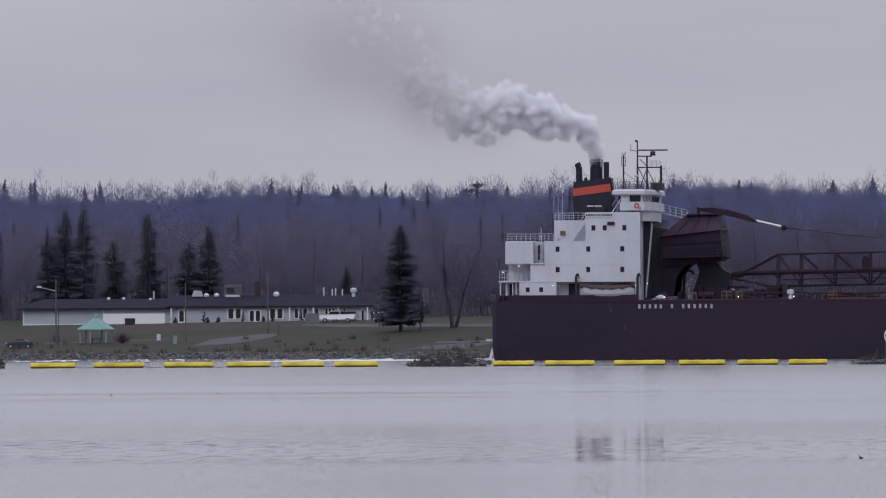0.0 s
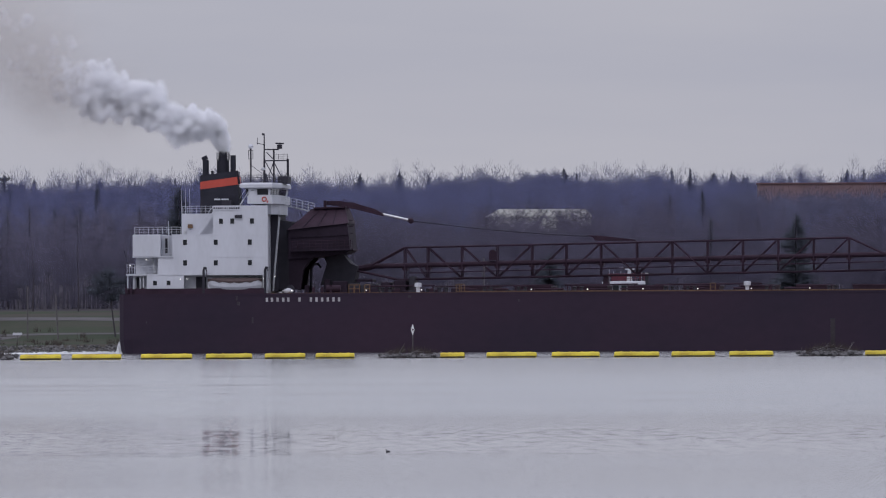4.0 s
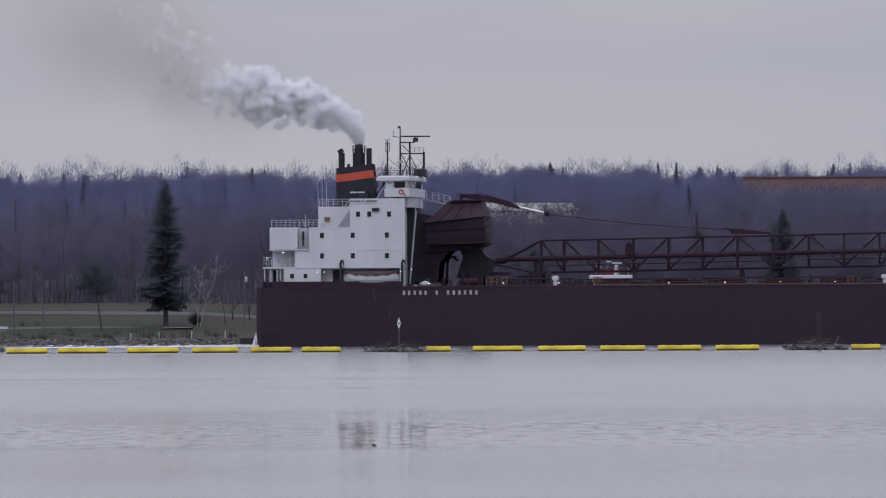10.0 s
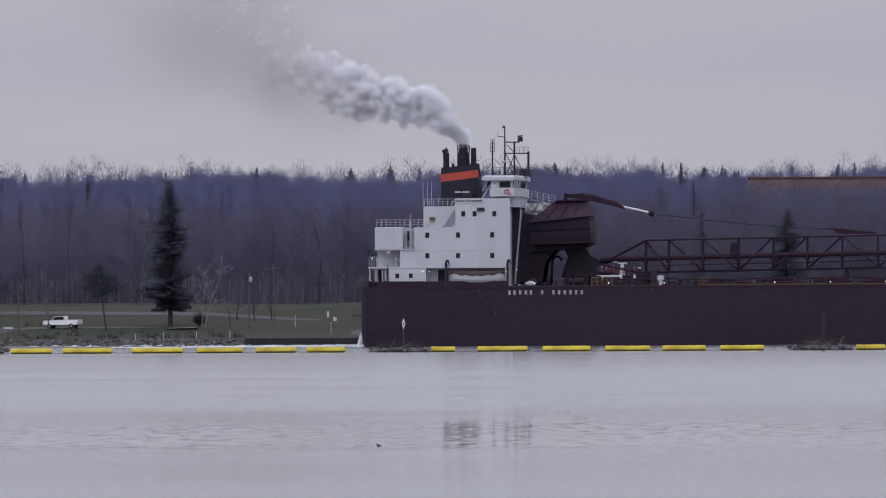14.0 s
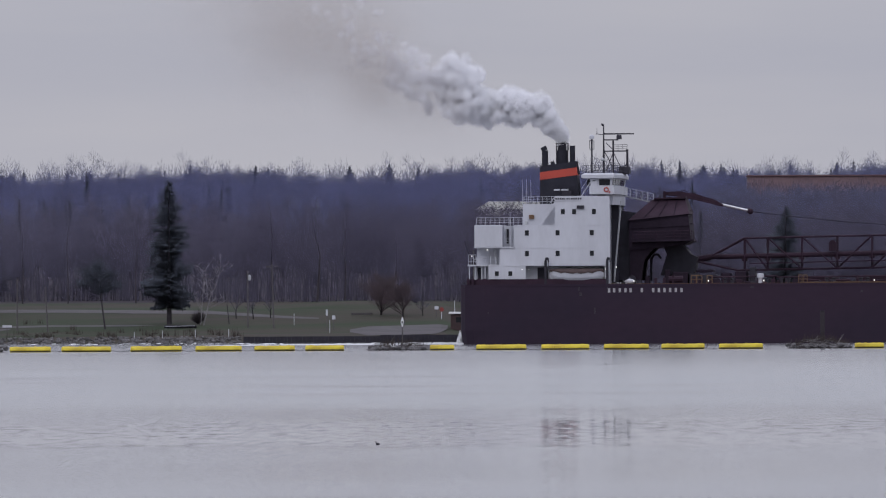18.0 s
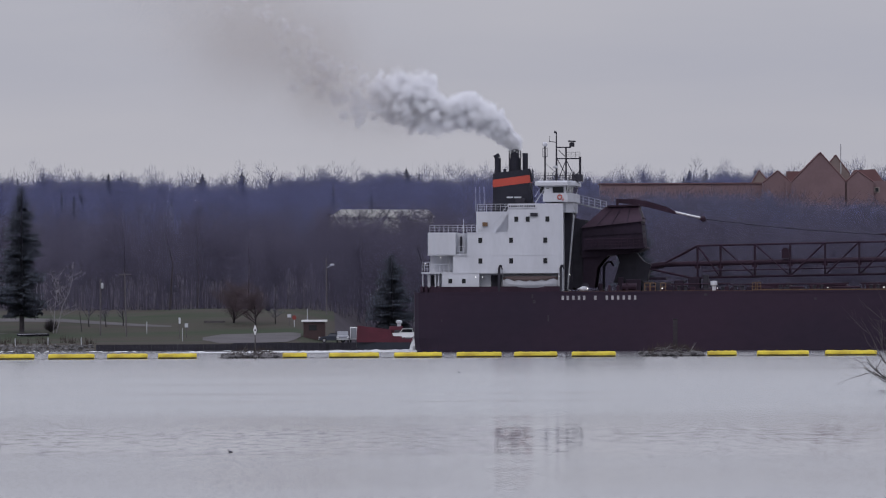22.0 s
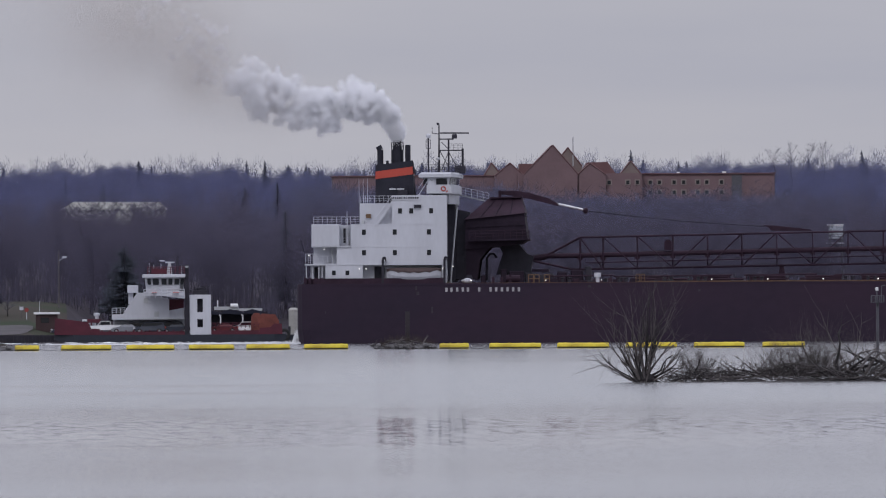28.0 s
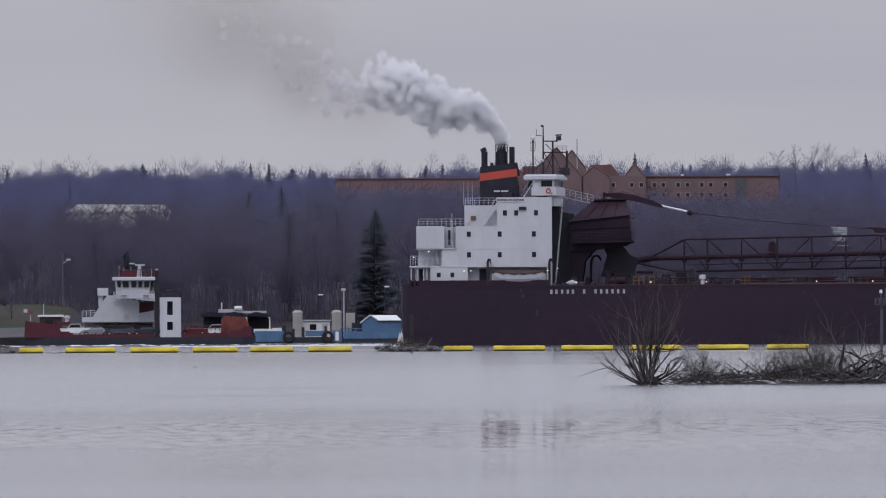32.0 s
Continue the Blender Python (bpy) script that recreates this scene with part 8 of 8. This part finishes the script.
def drift_islet():
    """A bar of tangled driftwood and brush behind the willow."""
    rng = np.random.default_rng(8)
    d = 604.0
    k = 26030 / d
    X = lambda u: (u - 784) / k
    t = thing("driftwood_bar", "long bar of tangled grey driftwood in the river", "driftwood")
    v, f = [], []
    N, M = 90, 7
    for j in range(M):
        for i in range(N):
            g, h = i / (N - 1), j / (M - 1) * 2 - 1
            xx = X(1905) + (X(2640) - X(1905)) * g
            b = min(1.0, g * 9) * (1 - h * h)
            v.append((xx, d + h * 2.6, -0.12 + b * (0.2 + 0.16 * noise.noise((xx * 1.2, h, 0)))))
    s = Shape()
    s.v, s.f = v, [(j * N + i, j * N + i + 1, (j + 1) * N + i + 1, (j + 1) * N + i) for j in range(M - 1) for i in range(N - 1)]
    part("mud_bar", s, EARTH, t)
    for kx in range(300):
        g = rng.random()
        u = 1908 + 700 * g
        L = rng.uniform(0.4, 1.6)
        V, Fc = [], []
        a = rng.normal() * 0.5 + (math.pi if rng.random() < 0.5 else 0)
        stem_arrays(rng, (X(u), d + rng.normal() * 1.1, rng.uniform(0.02, 0.62) * rng.random() ** 0.5), (math.cos(a), rng.normal() * 0.3, math.sin(a) * 0.6 + 0.12), L, rng.uniform(0.012, 0.04), 1, V, Fc, 0.45, 3, 4)
        o = new("branch", big_mesh("branch", np.array(V), np.array(Fc), (DRIFT, STEM, WET, STEM)[kx % 4]))
        o.parent = t
    # fine broken twigs heaped over the bar
    V, Fc = [], []
    for q in range(5200):
        g = rng.random()
        u = 1915 + 690 * g
        top = 0.30 + 0.30 * noise.noise((u * 0.02, 1.0, 0.0)) + 0.22 * min(1.0, g * 3)
        p = np.array([X(u), d + rng.normal() * 0.9, max(0.02, top * rng.random() ** 0.7)])
        e = rng.normal(size=3) * np.array([0.30, 0.2, 0.17]) + np.array([0, 0, 0.05])
        w = np.cross(e, rng.normal(size=3))
        w *= rng.uniform(0.006, 0.016) / (np.linalg.norm(w) + 1e-9)
        n = len(V)
        V += [p - w, p + w, p + e]
        Fc.append((n, n + 1, n + 2))
    o = new("brushwood", big_mesh("brushwood", np.array(V), np.array(Fc), mat("broken_twigs", (0.066, 0.058, 0.060), 0.95, vary=0.4, scale=2.0, island=0.6, bump=0)))
    tagged(o, "dense heap of fine broken twigs", kind="stuff")
    o.parent = t
    # heavy root tangle at the far end
    for kx in range(26):
        V, Fc = [], []
        u = rng.uniform(2180, 2420)
        stem_arrays(rng, (X(u), d + rng.normal() * 0.8, rng.uniform(0.1, 0.5)), (rng.normal(), rng.normal() * 0.4, rng.uniform(0.0, 0.9)), rng.uniform(1.0, 2.6), rng.uniform(0.04, 0.09), 1, V, Fc, 0.9, 3, 5)
        o = new("root", big_mesh("root", np.array(V), np.array(Fc), WET if kx % 2 else STEM))
        o.parent = t

    for kx in range(11):
        u = 2215 + kx * 17 + rng.uniform(-6, 6)
        span, top = rng.uniform(0.7, 2.0), rng.uniform(0.45, 1.25)
        pts = [(X(u) + span * (f - 0.5), d - 0.4 + 0.5 * math.sin(kx + 2 * f), 0.1 + top * math.sin(math.pi * min(1.0, 0.08 + 0.8 * f)) + 0.06 * math.sin(7 * f + kx)) for f in [q / 9 for q in range(10)]]
        bow = Shape().tube(pts, 0.062, 0.026)
        part("arched_limb", bow, (DRIFT, STEM, DRIFT, WET)[kx % 4], t)

    def brush(u, w, h, n, seed, label):
        r3 = np.random.default_rng(seed)
        b = thing("brush", label, "bush", at=pose(X(u), d + 0.6, 0.2))
        V, Fc = [], []
        for q in range(n):
            a = r3.uniform(-1.35, 1.35)
            stem_arrays(r3, (r3.normal() * w * 0.2, r3.normal() * 0.3, 0), (math.sin(a), r3.normal() * 0.3, math.cos(a)), h * r3.uniform(0.5, 1.0) * (1 - 0.18 * abs(a)), 0.015, 2, V, Fc, 0.38, 5, 3)
        o = new("twig_mass", big_mesh("twig_mass", np.array(V), np.array(Fc), STEM))
        o.parent = b

    brush(2172, 2.0, 2.1, 120, 11, "fine-twigged leafless brush on the driftwood bar")
    brush(2105, 1.5, 1.5, 66, 12, "low leafless brush on the driftwood bar")
    brush(1975, 1.5, 1.35, 60, 13, "low leafless brush on the driftwood bar")
    brush(2290, 0.9, 2.3, 12, 14, "leafless brush on the driftwood bar")
    V, Fc = [], []
    stem_arrays(rng, (X(2225), d, 0.9), (-0.55, 0, 1.0), 2.2, 0.035, 1, V, Fc, 0.3, 4, 5)
    o = new("snag", big_mesh("snag", np.array(V), np.array(Fc), STEM))
    o.parent = t
    V, Fc = [], []
    stem_arrays(rng, (X(2243), d, 0.5), (0.15, 0, 1.0), 2.4, 0.03, 1, V, Fc, 0.25, 4, 5)
    o = new("snag", big_mesh("snag", np.array(V), np.array(Fc), STEM))
    o.parent = t


drift_islet()


def waterfowl():
    for u, v, sc in ((667, 789, 0.25), (1072, 650, 0.34), (1295, 650, 0.28), (-778, 672, 0.28), (-660, 672, 0.28), (-470, 670, 0.34)):
        d = 2.4 * 26030 / (v - 580)
        t = thing("water_bird", "small dark bird sitting on the water", "bird", at=pose((u - 784) / 26030 * d, d, 0))
        part("body", Shape().ball((0, 0, 0.05 * sc), 0.11 * sc, 8, 5, (1.7, 0.8, 0.7)), DARK, t)
        part("neck", Shape().rod((-0.1 * sc, 0, 0.06 * sc), (-0.13 * sc, 0, 0.2 * sc), 0.03 * sc), DARK, t)
        part("head", Shape().ball((-0.15 * sc, 0, 0.21 * sc), 0.045 * sc, 6, 4, (1.3, 0.9, 0.9)), DARK, t)
        part("bill", Shape().rod((-0.18 * sc, 0, 0.21 * sc), (-0.26 * sc, 0, 0.2 * sc), 0.018 * sc, 0.005), BUFF, t)


waterfowl()


# ---- wash and smoke ----
FOAM = mat("white_foam", (0.75, 0.77, 0.80), 0.7, vary=0.15, scale=3, bump=0.4)


def wash():
    """Churned water under the ship's stern and along the far bank."""
    rng = np.random.default_rng(17)
    t = thing("stern_wash", "white churned wash behind the ship's stern", "foam", kind="stuff")
    V, Fc = [], []

    def lump(x, y, w, h):
        n = len(V)
        V.extend([(x - w, y, -0.02), (x + w, y - 0.2, -0.02), (x + 0.2 * w, y, h), (x, y + 0.6, -0.02)])
        Fc.extend([(n, n + 1, n + 2), (n + 1, n + 3, n + 2), (n + 3, n, n + 2)])

    for k in range(900):
        q = rng.random() ** 1.6
        x = 0.4 - 34 * q
        lump(x, 16 + rng.normal() * (5 + 9 * q), rng.uniform(0.2, 0.9), rng.uniform(0.05, 0.32) * (1.15 - q))
    for k in range(60):
        lump(-0.1 - rng.random() * 0.7, 6 + rng.random() * 20, rng.uniform(0.1, 0.3), rng.uniform(0.3, 2.0))
    o = new("foam", big_mesh("foam", np.array(V), np.array(Fc), FOAM))
    o.parent = t
    s, sf = [], []
    for k in range(800):
        x = rng.uniform(-170, 120)
        y = rng.uniform(1985, 2160)
        if noise.noise((x * 0.03, y * 0.05, 1.0)) < 0.10:
            continue
        w, h = rng.uniform(0.2, 1.2), rng.uniform(0.03, 0.11)
        n = len(s)
        s += [(x - w, y, -0.01), (x + w, y, -0.01), (x + 0.3 * w, y + 0.3, h)]
        sf.append((n, n + 1, n + 2))
    tagged(new("wave_crests", big_mesh("wave_crests", np.array(s), np.array(sf), FOAM)), "scattered pale wave crests in the ship channel", "waves", kind="stuff")
    return t


WASH = wash()


def smoke_material(name, col):
    """Drifting droplets that scatter light forwards and back alike."""
    m = bpy.data.materials.new(name)
    m.use_nodes = True
    t = m.node_tree
    t.nodes.clear()
    out = t.nodes.new("ShaderNodeOutputMaterial")
    mix = t.nodes.new("ShaderNodeMixShader")
    mix.inputs["Fac"].default_value = 0.5
    dif = t.nodes.new("ShaderNodeBsdfDiffuse")
    tra = t.nodes.new("ShaderNodeBsdfTranslucent")
    for n in (dif, tra):
        n.inputs["Color"].default_value = (*col, 1)
    t.links.new(dif.outputs["BSDF"], mix.inputs[1])
    t.links.new(tra.outputs["BSDF"], mix.inputs[2])
    t.links.new(mix.outputs["Shader"], out.inputs["Surface"])
    return m


STEAM = smoke_material("white_exhaust_smoke", (0.945, 0.945, 0.96))
SOOT = smoke_material("thin_brown_exhaust_smoke", (0.70, 0.66, 0.63))


def puff_mesh(seed, count, size, blobs, spread, material, edge=0.16):
    """A puff of smoke one unit in radius: droplets drifting in a few rounded billows."""
    rng = np.random.default_rng(seed)
    c = rng.normal(size=(blobs, 3))
    c *= (spread * rng.random((blobs, 1)) ** 0.4) / np.linalg.norm(c, axis=1, keepdims=True)
    rad = rng.uniform(0.36, 0.66, blobs)
    i = rng.integers(blobs, size=count)
    n = rng.normal(size=(count, 3))
    n /= np.linalg.norm(n, axis=1, keepdims=True)
    q = rng.random((count, 1)) ** 0.36 * (1 + edge * rng.normal(size=(count, 1)))
    p = c[i] + n * q * rad[i][:, None]
    if edge > 0.4:
        p = rng.normal(size=(count, 3)) * 0.42 + 0.25 * c[i]
    n = rng.normal(size=(count, 3))
    n /= np.linalg.norm(n, axis=1, keepdims=True)
    a = np.cross(n, rng.normal(size=(count, 3)))
    a /= np.linalg.norm(a, axis=1, keepdims=True)
    b = np.cross(n, a)
    s = size * rng.uniform(0.6, 1.3, (count, 1))
    v = np.stack([p + a * s, p - 0.5 * a * s + 0.87 * b * s, p - 0.5 * a * s - 0.87 * b * s], 1).reshape(-1, 3)
    return big_mesh("puff", v, np.arange(count * 3).reshape(-1, 3), material)


PLUME = thing("smoke_plume", "billowing white exhaust smoke trailing from the ship's funnel", "smoke")
MOUTH = (12.67, 16.0, 26.35)
PUFFS, HAZE = [], []


def plume_at(s):
    """The middle of the plume s metres from the funnel's mouth, and its radius there."""
    S = [-9, 0, 1.5, 3.5, 6, 9, 12, 15, 18, 21, 24, 28, 34, 42, 60, 120]
    x = float(np.interp(s, S, [0, 0, -0.35, -1.5, -3.6, -6.4, -9.4, -12.3, -15.2, -18, -20.8, -24.5, -30, -37, -54, -112]))
    z = float(np.interp(s, S, [-9, 0, 1.5, 2.9, 4.0, 4.8, 5.4, 6.0, 6.7, 7.5, 8.7, 11, 16.5, 27, 50, 90]))
    r = float(np.interp(s, S, [0.1, 0.15, 0.7, 1.6, 2.6, 3.2, 3.7, 4.1, 4.5, 4.8, 5.2, 5.8, 7, 8.5, 12, 20]))
    return x, z, r


def run_at(age):
    """How far along the plume smoke has gone some seconds after it left the funnel."""
    return float(np.interp(age, [-0.05, 0, 2.2, 7.8, 8.4, 9.0, 9.7, 40], [-11, 0, 6.2, 20.5, 26, 48, 95, 500]))


def plume():
    rng = np.random.default_rng(31)
    puff = [puff_mesh(100 + k, 2500, 0.030, 6, 0.50, STEAM) for k in range(8)]
    haze = [puff_mesh(160 + k, 60000, 0.0025, 10, 0.7, SOOT, 0.5) for k in range(4)]
    n = 3100
    for k in range(n):
        born = -10.0 + 42.0 * (k + rng.random()) / n
        o = new("puff", puff[k % 8])
        o.parent = PLUME
        size = rng.uniform(0.75, 1.35)
        o.scale = (size, size, size)
        # smoke that leaves together rolls together
        roll = np.array([noise.noise((born * 0.9, 3.0 * q, 0.5)) for q in (1, 2, 3)]) * 0.62
        rel = rng.normal(size=3)
        rel *= 0.85 * rng.random() ** 0.45 / np.linalg.norm(rel)
        PUFFS.append((o, born, roll + rel, rng.uniform(-40, 40, 3), 0.9 * noise.noise((born * 0.35, 9.0, 2.0))))
    for k in range(24):
        s = 17 + 25 * (k + rng.random()) / 24
        o = new("puff", haze[k % 4])
        o.parent = PLUME
        size = float(np.interp(s, [17, 24, 34, 45], [4.2, 4.6, 6.2, 9])) * rng.uniform(1.0, 1.6)
        o.scale = (size, size, size)
        HAZE.append((o, s, rng.normal(size=3) * 0.55 + np.array([0, 0, 0.25]), rng.uniform(-30, 30, 3)))


plume()


def puff_pose(s, rel, spin, f, lift=0.0):
    x, z, r = plume_at(s)
    up = lift * min(1.0, max(0.0, s / 8.0)) * 1.6
    return pose(MOUTH[0] + x + rel[0] * r, MOUTH[1] + rel[1] * r, MOUTH[2] + z + up + rel[2] * r * 0.9, *(spin * f))


def haze_pose(s, rel, turn):
    r = float(np.interp(s, [17, 24, 34, 45], [4.2, 4.6, 6.2, 9]))
    return pose(MOUTH[0] - 0.88 * s + rel[0] * r, MOUTH[1] + rel[1] * r, MOUTH[2] + 2.0 + 0.27 * s + rel[2] * r, *turn)


def puff_rows(born, rel, spin, lift):
    """A puff waits down in the funnel casing, leaves its mouth and trails astern, spreading as it goes."""
    ages = [0.0, 0.5, 1.2, 2.2, 3.6, 5.4, 7.8, 8.4, 9.0, 9.7, 18.0, 30.0, 45.0]
    times = sorted({0.0, 32.0, *(born + a for a in ages if 0.0 < born + a < 32.0)})
    rows = []
    if born - 0.05 > 0.0:
        times = [t for t in times if t >= born]
        low = pose(MOUTH[0], MOUTH[1], MOUTH[2] - 11.5)
        rows = [(0.0, low), (born - 0.05, low)]
    return rows + [(t, puff_pose(run_at(t - born), rel, spin, (t - born) / 8.0, lift)) for t in times]


def motions():
    walk(SHIP, [(t, ship_pose(t)) for t in range(0, 33, 4)])
    # the radar turns once in 2.25 seconds
    walk(SCANNER, [(k * 0.375, pose(*SCANNER_AT, 0, 0, -60.0 * k)) for k in range(87)])
    walk(WASH, [(t, ship_pose(t)) for t in range(0, 33, 4)])
    # the smoke trails with the ship, and its billows roll and drift astern
    walk(PLUME, [(t, ship_pose(t)) for t in range(0, 33, 4)])
    for o, born, rel, spin, lift in PUFFS:
        walk(o, puff_rows(born, rel, spin, lift))
    for o, s, rel, spin in HAZE:
        walk(o, [(t, haze_pose(s + t / 8.0, rel, spin * t / 8.0)) for t in (0, 8, 16, 24, 32)])
    walk(PICKUP, [(t, pickup_pose(t)) for t in (0, 4, 8, 9, 10, 11, 12, 13, 14, 15, 18, 22, 27, 32)])
    stops = (0, 14, 20.6, 21.8, 23.2, 24, 25, 26.2, 27.5, 29, 30, 31, 32)
    walk(FERRY, [(t, ferry_pose(t)) for t in stops])
    for car, place in RIDERS:
        walk(car, [(t, ferry_pose(t) @ place) for t in stops])


motions()
